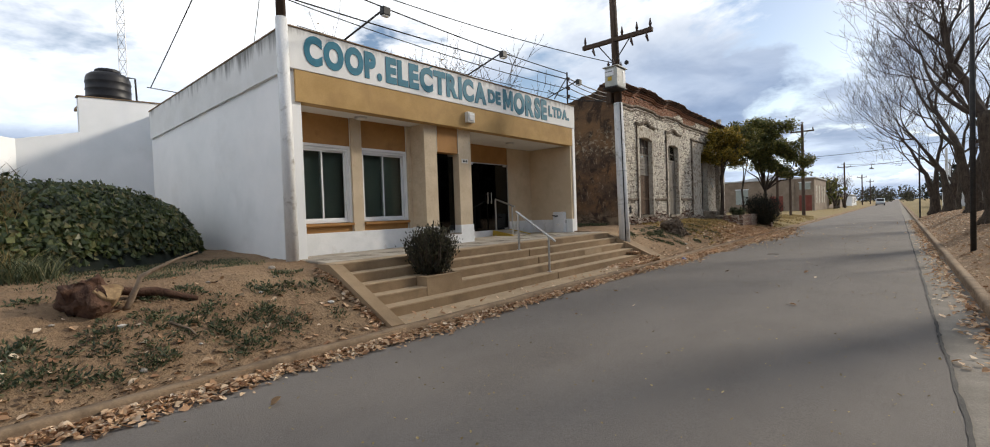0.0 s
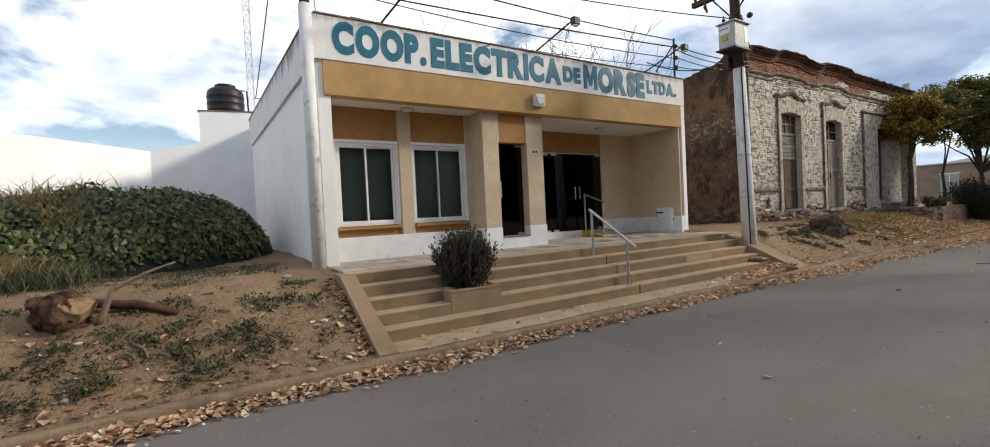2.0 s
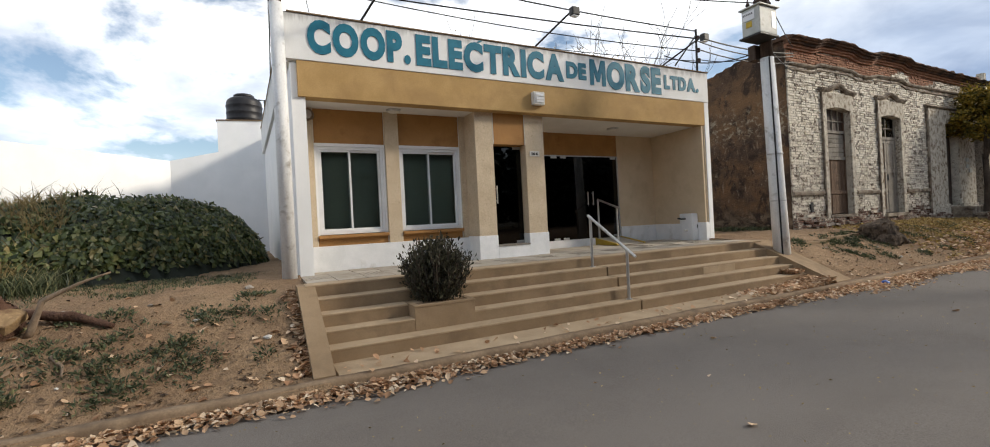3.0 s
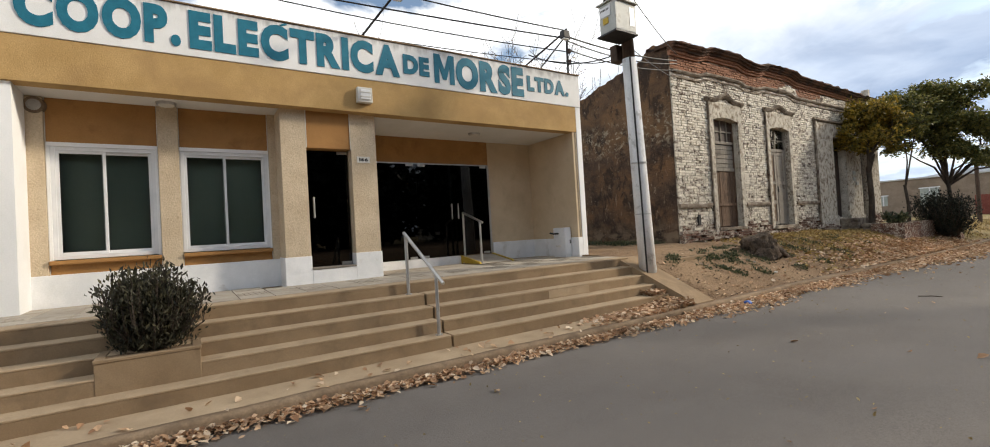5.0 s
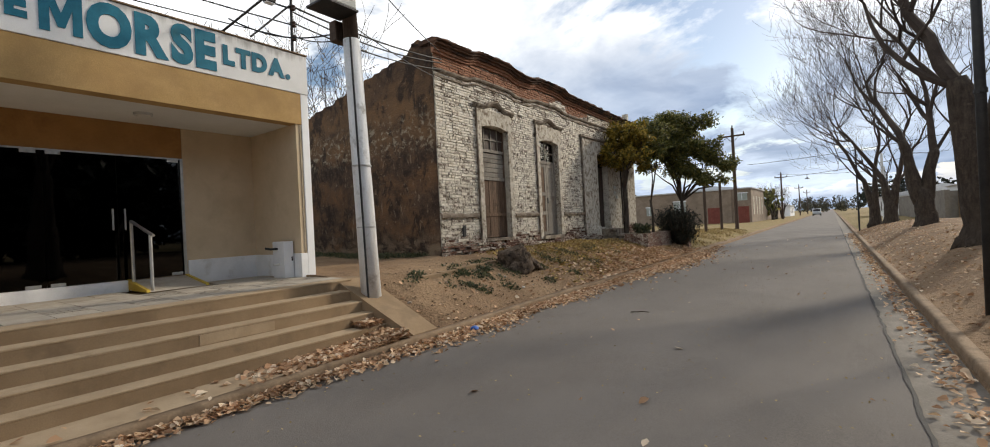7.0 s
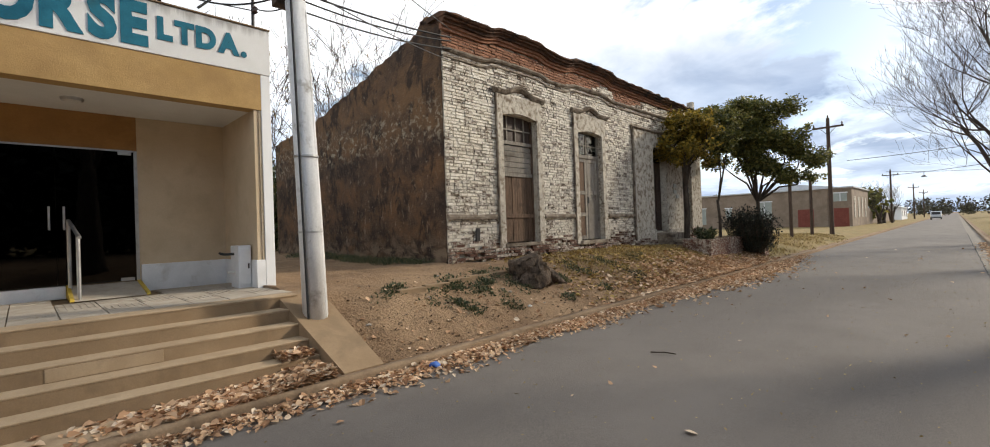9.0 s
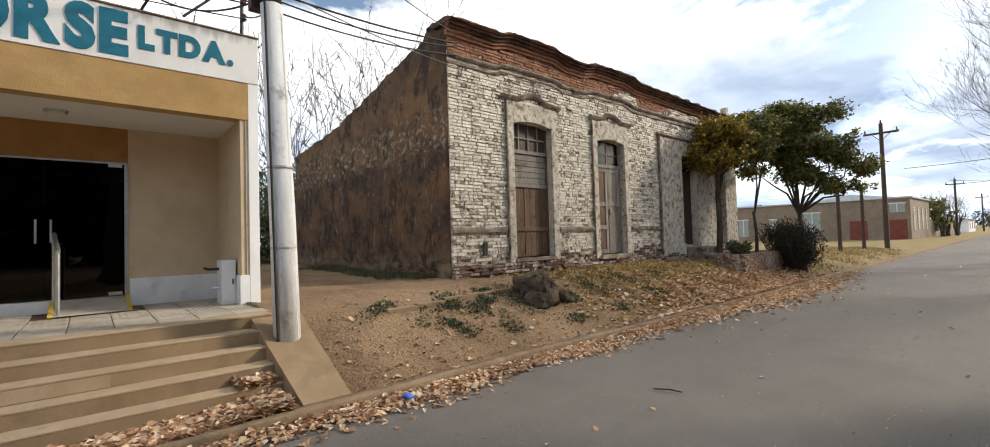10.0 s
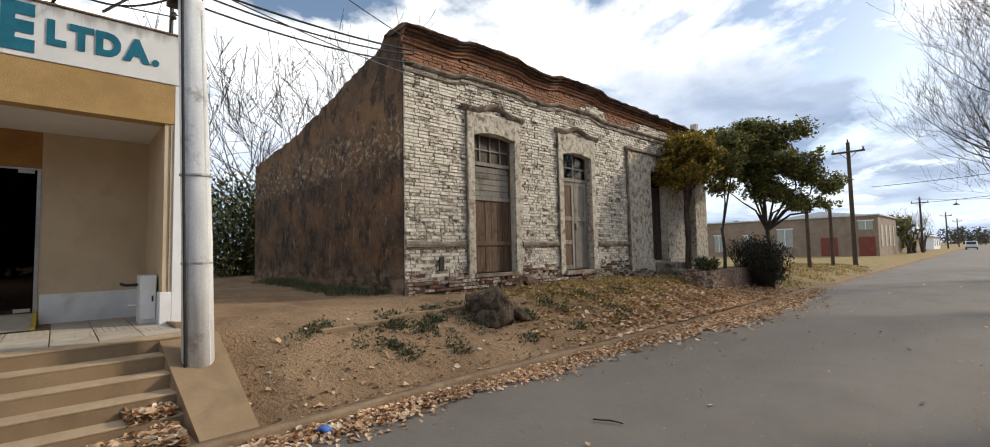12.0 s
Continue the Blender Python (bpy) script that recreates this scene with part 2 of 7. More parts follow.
M["tank"] = mat("black_polyethylene", (0.012, 0.012, 0.014), (0.028, 0.027, 0.029), 3, 0.45, 0.1, 40)
M["yellow"] = mat("yellow_edge_paint", (0.50, 0.34, 0.045), (0.60, 0.42, 0.07), 6, 0.7, 0.2, 60, (0.28, 0.20, 0.06), 6, 0.58, 0.7)
M["porcelain"] = mat("brown_insulator", (0.05, 0.03, 0.025), (0.08, 0.05, 0.04), 4, 0.25, 0.0)
M["blacknum"] = mat("black_enamel", (0.02, 0.02, 0.02), (0.03, 0.03, 0.03), 4, 0.4, 0.0)
M["glass_dark"] = glass_mat("smoked_glass", (0.05, 0.05, 0.055))
M["glass_win"] = glass_mat("window_glass", (0.80, 0.84, 0.81))
# dark wall colour stands in for the lack of light in the rooms
M["room"] = mat("room_shade_paint", (0.10, 0.095, 0.09), (0.14, 0.13, 0.12), 2, 0.8, 0.0)
M["dirt"] = mat("dry_dirt", (0.215, 0.134, 0.076), (0.32, 0.213, 0.125), 0.9, 0.97, 1.0, 20, (0.145, 0.092, 0.054), 2.6, 0.52, 0.72, fine=0.24, depth=0.05)
M["drygrass"] = mat("dry_lawn", (0.22, 0.155, 0.065), (0.30, 0.215, 0.09), 1.5, 0.97, 0.9, 30, (0.16, 0.15, 0.05), 1.2, 0.5, 0.7, fine=0.35, depth=0.03)
M["bark"] = mat("grey_brown_bark", (0.042, 0.031, 0.023), (0.095, 0.073, 0.055), 4, 0.95, 0.9, 22, (0.15, 0.12, 0.092), 3, 0.60, 0.74, squash=(3, 3, 0.8), fine=0.35, depth=0.03)
M["twig"] = mat("bare_twig", (0.048, 0.036, 0.029), (0.088, 0.068, 0.055), 2, 0.9, 0.0, 30)
M["cutwood"] = mat("sawn_wood", (0.25, 0.165, 0.085), (0.33, 0.225, 0.12), 9, 0.85, 0.6, 40, (0.15, 0.09, 0.05), 7, 0.48, 0.66)
M["rottenwood"] = mat("red_brown_rotting_bark", (0.06, 0.03, 0.02), (0.13, 0.07, 0.045), 6, 0.95, 0.9, 25, fine=0.35, depth=0.03)
M["ivy"] = leaf_mat("ivy_leaf", [(0, (0.022, 0.034, 0.011)), (0.45, (0.066, 0.088, 0.026)), (0.82, (0.135, 0.150, 0.048)), (1, (0.26, 0.21, 0.085))], 0.38, 0.15)
M["evergreen"] = leaf_mat("evergreen_leaf", [(0, (0.05, 0.062, 0.018)), (0.5, (0.125, 0.132, 0.036)), (0.82, (0.22, 0.205, 0.054)), (1, (0.33, 0.275, 0.072))], 0.42, 0.3)
M["yellowing"] = leaf_mat("yellowing_leaf", [(0, (0.07, 0.07, 0.016)), (0.35, (0.19, 0.155, 0.028)), (0.75, (0.37, 0.255, 0.04)), (1, (0.48, 0.33, 0.055))], 0.5, 0.35)
# bush leaves; also carries the shade between ivy leaves on the mound sheet
M["darkbush"] = leaf_mat("dark_bush_leaf_and_ivy_gap", [(0, (0.007, 0.010, 0.006)), (0.7, (0.015, 0.02, 0.011)), (1, (0.03, 0.036, 0.018))], 0.6, 0.1)
M["rosemary"] = leaf_mat("narrow_grey_green_leaf", [(0, (0.022, 0.02, 0.013)), (0.6, (0.05, 0.048, 0.028)), (1, (0.11, 0.10, 0.055))], 0.6, 0.2)
M["weed"] = leaf_mat("weed_leaf", [(0, (0.035, 0.048, 0.024)), (0.6, (0.075, 0.095, 0.045)), (1, (0.19, 0.175, 0.085))], 0.55, 0.2)
M["straw"] = leaf_mat("straw_grass", [(0, (0.19, 0.13, 0.055)), (0.6, (0.34, 0.25, 0.11)), (1, (0.46, 0.36, 0.17))], 0.8, 0.3)
M["fallen"] = leaf_mat("fallen_leaf", [(0, (0.26, 0.135, 0.07)), (0.35, (0.48, 0.29, 0.165)), (0.75, (0.66, 0.46, 0.29)), (1, (0.78, 0.65, 0.49))], 0.8, 0.2)
M["yleaf"] = leaf_mat("yellow_fallen_leaf", [(0, (0.22, 0.13, 0.04)), (0.6, (0.38, 0.26, 0.08)), (1, (0.50, 0.37, 0.13))], 0.8, 0.15)
M["farwall"] = mat("far_pinkish_render", (0.235, 0.178, 0.13), (0.31, 0.24, 0.18), 1.2, 0.9, 0.2, 20, (0.20, 0.15, 0.11), 0.8, 0.5, 0.7)
M["redgate"] = mat("red_brown_gate", (0.19, 0.05, 0.035), (0.24, 0.07, 0.05), 2, 0.7, 0.1, 20)
M["roofmetal"] = mat("zinc_roof", (0.50, 0.51, 0.52), (0.62, 0.63, 0.64), 2, 0.45, 0.1, 20, metal=0.5)
M["carpaint"] = mat("silver_car_paint", (0.50, 0.52, 0.54), (0.56, 0.58, 0.60), 2, 0.3, 0.0, 20, fine=0, spec=0.5)
M["blue"] = mat("blue_plastic", (0.05, 0.12, 0.42), (0.08, 0.2, 0.55), 9, 0.4, 0.0)
M["paper"] = mat("pale_litter", (0.5, 0.47, 0.42), (0.62, 0.6, 0.55), 9, 0.8, 0.0)
M["drywood"] = mat("dry_grey_wood", (0.17, 0.12, 0.08), (0.27, 0.20, 0.14), 5, 0.9, 0.6, 30)
M["stumpwood"] = mat("split_grey_brown_stump_wood", (0.075, 0.052, 0.037), (0.19, 0.14, 0.10), 4, 0.95, 1.0, 24, (0.035, 0.025, 0.018), 5, 0.5, 0.62, squash=(3, 3, 0.5), fine=0.35, depth=0.04)
M["stone"] = mat("pale_stone", (0.26, 0.23, 0.19), (0.40, 0.36, 0.31), 6, 0.9, 0.5, 40)


def brick_mat(name, core1, core2, paint1, paint2, lo, hi):
    """Old brick under peeling limewash; how much paint is left differs from brick to brick."""
    m = mat(name, core1, core2, 9, 0.93, 0.8, 45, fine=0.3, island=0.25, depth=0.02)
    t = m.node_tree
    b = t.nodes["Principled BSDF"]
    col = b.inputs["Base Color"].links[0].from_socket
    geo = t.nodes.new("ShaderNodeNewGeometry")
    n1 = noise_tex(t, geo.outputs["Position"], 11, 6, 0.7, 0.4)
    n2 = noise_tex(t, geo.outputs["Position"], 0.9, 4, 0.6)
    n3 = noise_tex(t, geo.outputs["Position"], 30, 5, 0.75, 0.6, (1, 1, 2.2))
    s0 = node(t, "ShaderNodeMath")
    s0.operation = "MULTIPLY_ADD"
    s0.inputs[1].default_value = 0.28
    t.links.new(n2, s0.inputs[0])
    t.links.new(n3, s0.inputs[2])
    s = node(t, "ShaderNodeMath")
    s.operation = "MULTIPLY_ADD"
    s.inputs[1].default_value = 0.6
    t.links.new(n1, s.inputs[0])
    t.links.new(s0.outputs[0], s.inputs[2])
    s2 = node(t, "ShaderNodeMath")
    s2.operation = "MULTIPLY_ADD"
    s2.inputs[1].default_value = 0.22
    t.links.new(geo.outputs["Random Per Island"], s2.inputs[0])
    t.links.new(s.outputs[0], s2.inputs[2])
    s3 = node(t, "ShaderNodeMath")
    s3.operation = "MULTIPLY"
    s3.inputs[1].default_value = 0.5
    t.links.new(s2.outputs[0], s3.inputs[0])
    f = ramp(t, s3.outputs[0], [(lo, (0, 0, 0)), (hi, (1, 1, 1))])
    paint = ramp(t, noise_tex(t, geo.outputs["Position"], 5, 5, 0.6), [(0.3, paint1), (0.7, paint2)])
    t.links.new(blend(t, f, col, paint), b.inputs["Base Color"])
    return m


M["brick"] = brick_mat("limewashed_brick", (0.075, 0.048, 0.033), (0.17, 0.105, 0.07), (0.62, 0.56, 0.455), (0.87, 0.82, 0.72), 0.462, 0.512)
M["brickcore"] = brick_mat("old_limewashed_mortar", (0.06, 0.042, 0.03), (0.15, 0.105, 0.075), (0.46, 0.41, 0.325), (0.68, 0.63, 0.54), 0.475, 0.545)
M["oldbrick"] = brick_mat("damp_foot_brick", (0.075, 0.032, 0.021), (0.19, 0.090, 0.058), (0.50, 0.45, 0.37), (0.66, 0.61, 0.52), 0.54, 0.585)
M["redbrick"] = brick_mat("bare_red_brick", (0.26, 0.118, 0.07), (0.40, 0.205, 0.125), (0.44, 0.36, 0.28), (0.56, 0.47, 0.38), 0.60, 0.67)


def streaked_wall():
    """The blank gable: dark brown weathered render, an ochre belt with pale lichen, drips and a worn foot."""
    m = mat("blackened_render", (0.040, 0.026, 0.019), (0.115, 0.072, 0.046), 1.7, 0.96, 0.9, 26, (0.155, 0.085, 0.042), 0.9, 0.47, 0.64, fine=0.4, depth=0.035, ssquash=(1, 1, 1.6))
    t = m.node_tree
    b = t.nodes["Principled BSDF"]
    col = b.inputs["Base Color"].links[0].from_socket
    vec = t.nodes.new("ShaderNodeNewGeometry").outputs["Position"]
    sep = t.nodes.new("ShaderNodeSeparateXYZ")
    t.links.new(vec, sep.inputs[0])

    def belt(z0, z1, z2, z3, lo, hi, amount, scale, squash):
        """A patchy belt between heights: full from z1 to z2, gone at z0 and z3."""
        a, c = node(t, "ShaderNodeMapRange"), node(t, "ShaderNodeMapRange")
        for n_, p, q in ((a, z0, z1), (c, z3, z2)):
            n_.inputs["From Min"].default_value, n_.inputs["From Max"].default_value = p, q
            t.links.new(sep.outputs["Z"], n_.inputs["Value"])
        prod = node(t, "ShaderNodeMath")
        prod.operation = "MULTIPLY"
        t.links.new(a.outputs[0], prod.inputs[0])
        t.links.new(c.outputs[0], prod.inputs[1])
        patch = ramp(t, noise_tex(t, vec, scale, 8, 0.72, 0.5, squash), [(lo, (0, 0, 0)), (hi, (amount,) * 3)])
        return blend(t, 1.0, patch, prod.outputs[0], "MULTIPLY")
    col = blend(t, belt(3.6, 4.2, 5.2, 6.2, 0.36, 0.60, 0.8, 0.8, (0.8, 0.8, 1.4)), col, (0.185, 0.105, 0.050))
    n = noise_tex(t, vec, 2.2, 7, 0.72, 0.4, (1.0, 1.0, 0.6))
    col = blend(t, ramp(t, n, [(0.40, (0.85,) * 3), (0.50, (0, 0, 0))]), col, (0.026, 0.018, 0.014))
    col = blend(t, belt(3.6, 3.9, 4.4, 4.9, 0.52, 0.60, 0.75, 6.0, (1, 1, 1.1)), col, (0.36, 0.31, 0.225))
    col = blend(t, belt(0.9, 1.4, 3.6, 4.2, 0.585, 0.66, 0.7, 3.2, (2.2, 2.2, 0.7)), col, (0.27, 0.21, 0.15))
    n = noise_tex(t, vec, 9.0, 8, 0.75, 0.5, (1.0, 1.0, 0.8))
    col = blend(t, ramp(t, n, [(0.60, (0, 0, 0)), (0.66, (0.6,) * 3)]), col, (0.33, 0.27, 0.20))
    col = blend(t, belt(0.2, 0.5, 1.15, 1.7, 0.44, 0.58, 0.75, 2.4, (1, 1, 1.5)), col, (0.25, 0.185, 0.125))
    t.links.new(col, b.inputs["Base Color"])
    return m


M["gable"] = streaked_wall()


# ---------------------------------------------------------------- building helpers
def link_mesh(name, bm, material, smooth=False):
    me = bpy.data.meshes.new(name)
    bm.normal_update()
    bm.to_mesh(me)
    bm.free()
    for m in (material if isinstance(material, (list, tuple)) else [material]):
        me.materials.append(m)
    if smooth:
        me.polygons.foreach_set("use_smooth", [True] * len(me.polygons))
    return new(name, me)


def part(name, bm, material, parent=None, label="", smooth=False):
    ob = link_mesh(name, bm, material, smooth)
    if parent:
        ob.parent = parent
    if label:
        ob["label"] = label
    return ob


def thing(name, label, category, group="", kind="", at=(0, 0, 0), rz=0.0):
    ob = new(name)
    ob.empty_display_size = 0.1
    ob.matrix_basis = pose(*at, 0, 0, rz)
    return tagged(ob, label, category, group, kind)


def box(x0, x1, y0, y1, z0, z1, bevel=0.0, bm=None):
    b = bm or bmesh.new()
    r = bmesh.ops.create_cube(b, size=1.0)
    for v in r["verts"]:
        v.co = Vector(((x0 + x1) / 2 + v.co.x * (x1 - x0), (y0 + y1) / 2 + v.co.y * (y1 - y0), (z0 + z1) / 2 + v.co.z * (z1 - z0)))
    if bevel:
        es = list({e for v in r["verts"] for e in v.link_edges})
        bmesh.ops.bevel(b, geom=es, offset=bevel, segments=2, affect="EDGES", profile=0.5)
    return b


def tube(points, radii, seg=8, bm=None, cap=True):
    """A round bar along points, with a radius at each."""
    b = bm or bmesh.new()
    if isinstance(radii, (int, float)):
        radii = [radii] * len(points)
    pts = [Vector(p) for p in points]
    rings = []
    side = None
    for i, p in enumerate(pts):
        d = (pts[min(i + 1, len(pts) - 1)] - pts[max(i - 1, 0)]).normalized()
        if side is None:
            side = d.orthogonal().normalized()
        side = (side - d * side.dot(d)).normalized()
        up = d.cross(side)
        rings.append([b.verts.new(p + (side * math.cos(a) + up * math.sin(a)) * radii[i]) for a in (2 * math.pi * k / seg for k in range(seg))])
    for r0, r1 in zip(rings, rings[1:]):
        for k in range(seg):
            b.faces.new((r0[k], r0[(k + 1) % seg], r1[(k + 1) % seg], r1[k]))
    if cap and seg > 2:
        b.faces.new(rings[0][::-1])
        b.faces.new(rings[-1])
    return b


def prism(poly, axis, a, b_, bm=None):
    """A polygon in the plane across `axis` (given as the two other coordinates in order), drawn out from a to b_."""
    b = bm or bmesh.new()

    def at(p, v):
        return Vector((v, p[0], p[1])) if axis == "x" else Vector((p[0], v, p[1])) if axis == "y" else Vector((p[0], p[1], v))
    r0 = [b.verts.new(at(p, a)) for p in poly]
    r1 = [b.verts.new(at(p, b_)) for p in poly]
    n = len(poly)
    b.faces.new(r0)
    b.faces.new(r1[::-1])
    for k in range(n):
        b.faces.new((r0[k], r1[k], r1[(k + 1) % n], r0[(k + 1) % n]))
    bmesh.ops.recalc_face_normals(b, faces=b.faces)
    return b


def lathe(profile, seg=20, at=(0, 0, 0), bm=None):
    """A turned shape: profile of (radius, height)."""
    b = bm or bmesh.new()
    rings = [[b.verts.new((at[0] + r * math.cos(2 * math.pi * k / seg), at[1] + r * math.sin(2 * math.pi * k / seg), at[2] + z)) for k in range(seg)] for r, z in profile]
    for r0, r1 in zip(rings, rings[1:]):
        for k in range(seg):
            b.faces.new((r0[k], r0[(k + 1) % seg], r1[(k + 1) % seg], r1[k]))
    b.faces.new(rings[0][::-1])
    b.faces.new(rings[-1])
    return b


def from_lists(name, verts, faces, material, parent=None, smooth=False):
    me = bpy.data.meshes.new(name)
    me.from_pydata([tuple(v) for v in verts], [], faces)
    me.materials.append(material)
    if smooth:
        me.polygons.foreach_set("use_smooth", [True] * len(me.polygons))
    ob = new(name, me)
    if parent:
        ob.parent = parent
    return ob


def wobble(x, y, s=1.0, seed=0.0):
    return noise.noise(Vector((x * s + seed, y * s - seed, seed * 0.37)))


# ---------------------------------------------------------------- ground
LEFT_KERB, RIGHT_KERB, ROAD_EDGE = -4.97, 0.88, 0.34
BANK_X = [-60, -14, -9.0, -7.6, -6.9, -6.4, -5.8, -5.32, -5.2]
BANK_Z = [1.15, 1.02, 0.94, 0.90, 0.80, 0.62, 0.36, 0.15, 0.12]


def ground_z(x, y):
    """Height of the earth: a bank up from the kerb on one side, a gentle verge on the other."""
    if x < LEFT_KERB:
        z = float(np.interp(x, BANK_X, BANK_Z))
        fall = float(np.interp(y, [-20, 24, 34, 46, 56, 80], [1.0, 1.0, 0.62, 0.5, 0.28, 0.3]))
        z = 0.12 + (z - 0.12) * fall
        rough = min(1.0, max(0.0, (-5.25 - x) / 0.5))
        z += rough * (0.05 * wobble(x, y, 0.9, 3) + 0.03 * wobble(x, y, 3.1, 7) + 0.012 * wobble(x, y, 9.0, 1))
        if 3.86 < y < 13.0 and x > -15.0:
            z = -0.05
        elif 13.0 <= y < 16.0:
            z -= 0.12 * max(0, 1 - abs(y - 13.3) / 0.6) * (1 if x > -6.8 else 0)
        return z
    if x > RIGHT_KERB:
        z = float(np.interp(x, [0.9, 1.15, 2.1, 3.2, 9.0, 60.0], [0.10, 0.12, 0.62, 0.88, 0.95, 1.1]))
        fall = float(np.interp(y, [-20, 40, 50, 58, 90], [1.0, 1.0, 0.55, 0.3, 0.3]))
        z = 0.12 + (z - 0.12) * fall if z > 0.12 else z
        return z + min(1, (x - 1.0) * 2) * (0.035 * wobble(x, y, 0.8, 5) + 0.02 * wobble(x, y, 3.0, 2))
    return -0.06


def axis_steps(bands):
    out = []
    for a, b_, step in bands:
        out += list(np.arange(a, b_, step))
    return out + [bands[-1][1]]


def build_ground():
    xs = axis_steps([(-900, -60, 105), (-60, -20, 5), (-20, -9, 0.5), (-9, -5.22, 0.09), (-5.22, -4.94, 0.04), (-4.94, 0.86, 1.45), (0.86, 1.0, 0.04), (1.0, 6.0, 0.2), (6.0, 20, 2.0), (20, 60, 8), (60, 900, 105)])
    ys = axis_steps([(-600, -60, 90), (-60, -6, 6), (-6, -1.0, 0.5), (-1.0, 3.7, 0.09), (3.7, 4.0, 0.03), (4.0, 12.6, 0.43), (12.6, 13.4, 0.05), (13.4, 24, 0.1), (24, 40, 0.25), (40, 100, 1.5), (100, 300, 20), (300, 1500, 150)])
    verts = [(x, y, ground_z(x, y)) for y in ys for x in xs]
    n = len(xs)
    faces = [(j * n + i, j * n + i + 1, (j + 1) * n + i + 1, (j + 1) * n + i) for j in range(len(ys) - 1) for i in range(n - 1)]
    ob = from_lists("ground", verts, faces, M["dirt"], smooth=True)
    ob.data.materials.append(M["drygrass"])
    for p in ob.data.polygons:
        c = p.center
        if (c.x < -5.3 and c.y > 30 + 2 * wobble(c.x, c.y, 0.5)) or (c.x > 1.2 and c.y > 48) or abs(c.x) > 22:
            p.material_index = 1
    return tagged(ob, "bare dry earth bank and verge beside the street", "ground", kind="structure")


build_ground()


def build_road():
    xs = np.linspace(LEFT_KERB + 0.02, ROAD_EDGE, 14)
    ys = axis_steps([(-60, -4, 8), (-4, 40, 0.4), (40, 100, 4), (100, 700, 50)])
    verts, faces = [], []
    for y in ys:
        for x in xs:
            u = (x - LEFT_KERB) / (ROAD_EDGE - LEFT_KERB)
            edge = 0.022 * wobble(0, y, 1.7, 4) if x == xs[-1] else 0
            verts.append((x + edge, y, 0.005 + 0.05 * math.sin(u * math.pi) + 0.008 * wobble(x, y, 0.6, 2)))
    n = len(xs)
    faces = [(j * n + i, j * n + i + 1, (j + 1) * n + i + 1, (j + 1) * n + i) for j in range(len(ys) - 1) for i in range(n - 1)]
    tagged(from_lists("road", verts, faces, M["asphalt"], smooth=True), "worn grey asphalt street surface", "road", kind="structure")
    # concrete gutter beyond the broken edge of the asphalt
    verts, faces = [], []
    for y in ys:
        verts += [(ROAD_EDGE - 0.1, y, -0.012), (ROAD_EDGE + 0.1, y, -0.004), (RIGHT_KERB + 0.01, y, -0.012)]
    faces = [(3 * j + i, 3 * j + i + 1, 3 * j + i + 4, 3 * j + i + 3) for j in range(len(ys) - 1) for i in range(2)]
    tagged(from_lists("gutter", verts, faces, M["gutter"]), "pale cracked concrete gutter strip along the kerb", "gutter", kind="structure")
    # the dark open joint between them
    verts, faces = [], []
    yy = np.arange(-4, 60, 0.12)
    for j, y in enumerate(yy):
        c = ROAD_EDGE + 0.022 * wobble(0, y, 1.7, 4) + 0.02 * wobble(y, 0, 6, 3)
        w = 0.012 + 0.018 * abs(wobble(y, 2, 2.3, 9))
        verts += [(c - w, y, 0.016), (c + w, y, 0.012)]
    faces = [(2 * j, 2 * j + 1, 2 * j + 3, 2 * j + 2) for j in range(len(yy) - 1)]
    tagged(from_lists("road_joint", verts, faces, M["crack"]), "dark open crack between asphalt and gutter", "crack", kind="structure")


build_road()


def build_kerb(name, label, face_x, top_z, inward, y0, y1, gaps=()):
    """A rounded, worn kerb. inward: -1 where the pavement lies at smaller x."""
    prof = [(0.0, -0.08), (0.0, top_z - 0.035), (0.012 * inward, top_z - 0.01), (0.04 * inward, top_z), (0.13 * inward, top_z), (0.14 * inward, -0.08)]
    ys = axis_steps([(y0, -4, 10), (-4, 32, 0.14), (32, y1, 2.0)])
    verts, faces = [], []
    n = len(prof)
    for y in ys:
        wear = 0.018 * wobble(0, y, 0.9, 11) + 0.008 * wobble(0, y, 5, 13)
        low = 0.012 * wobble(0, y, 1.4, 17)
        for k, (dx, z) in enumerate(prof):
            verts.append((face_x + dx + (wear if k in (1, 2, 3) else 0), y, z + (low if 0 < k < 5 else 0)))
    for j in range(len(ys) - 1):
        for k in range(n - 1):
            q = (j * n + k, j * n + k + 1, (j + 1) * n + k + 1, (j + 1) * n + k)
            faces.append(q if inward > 0 else q[::-1])
    tagged(from_lists(name, verts, faces, M["kerb"], smooth=True), label, "kerb", kind="structure")


build_kerb("kerb", "worn rounded concrete kerb below the bank", LEFT_KERB, 0.135, -1, -60, 54)
build_kerb("kerb", "worn concrete kerb beside the tree verge", RIGHT_KERB, 0.13, 1, -60, 120)

# ---------------------------------------------------------------- stairs and platform
PLAT = 0.90
Y0, Y1 = 3.86, 13.20


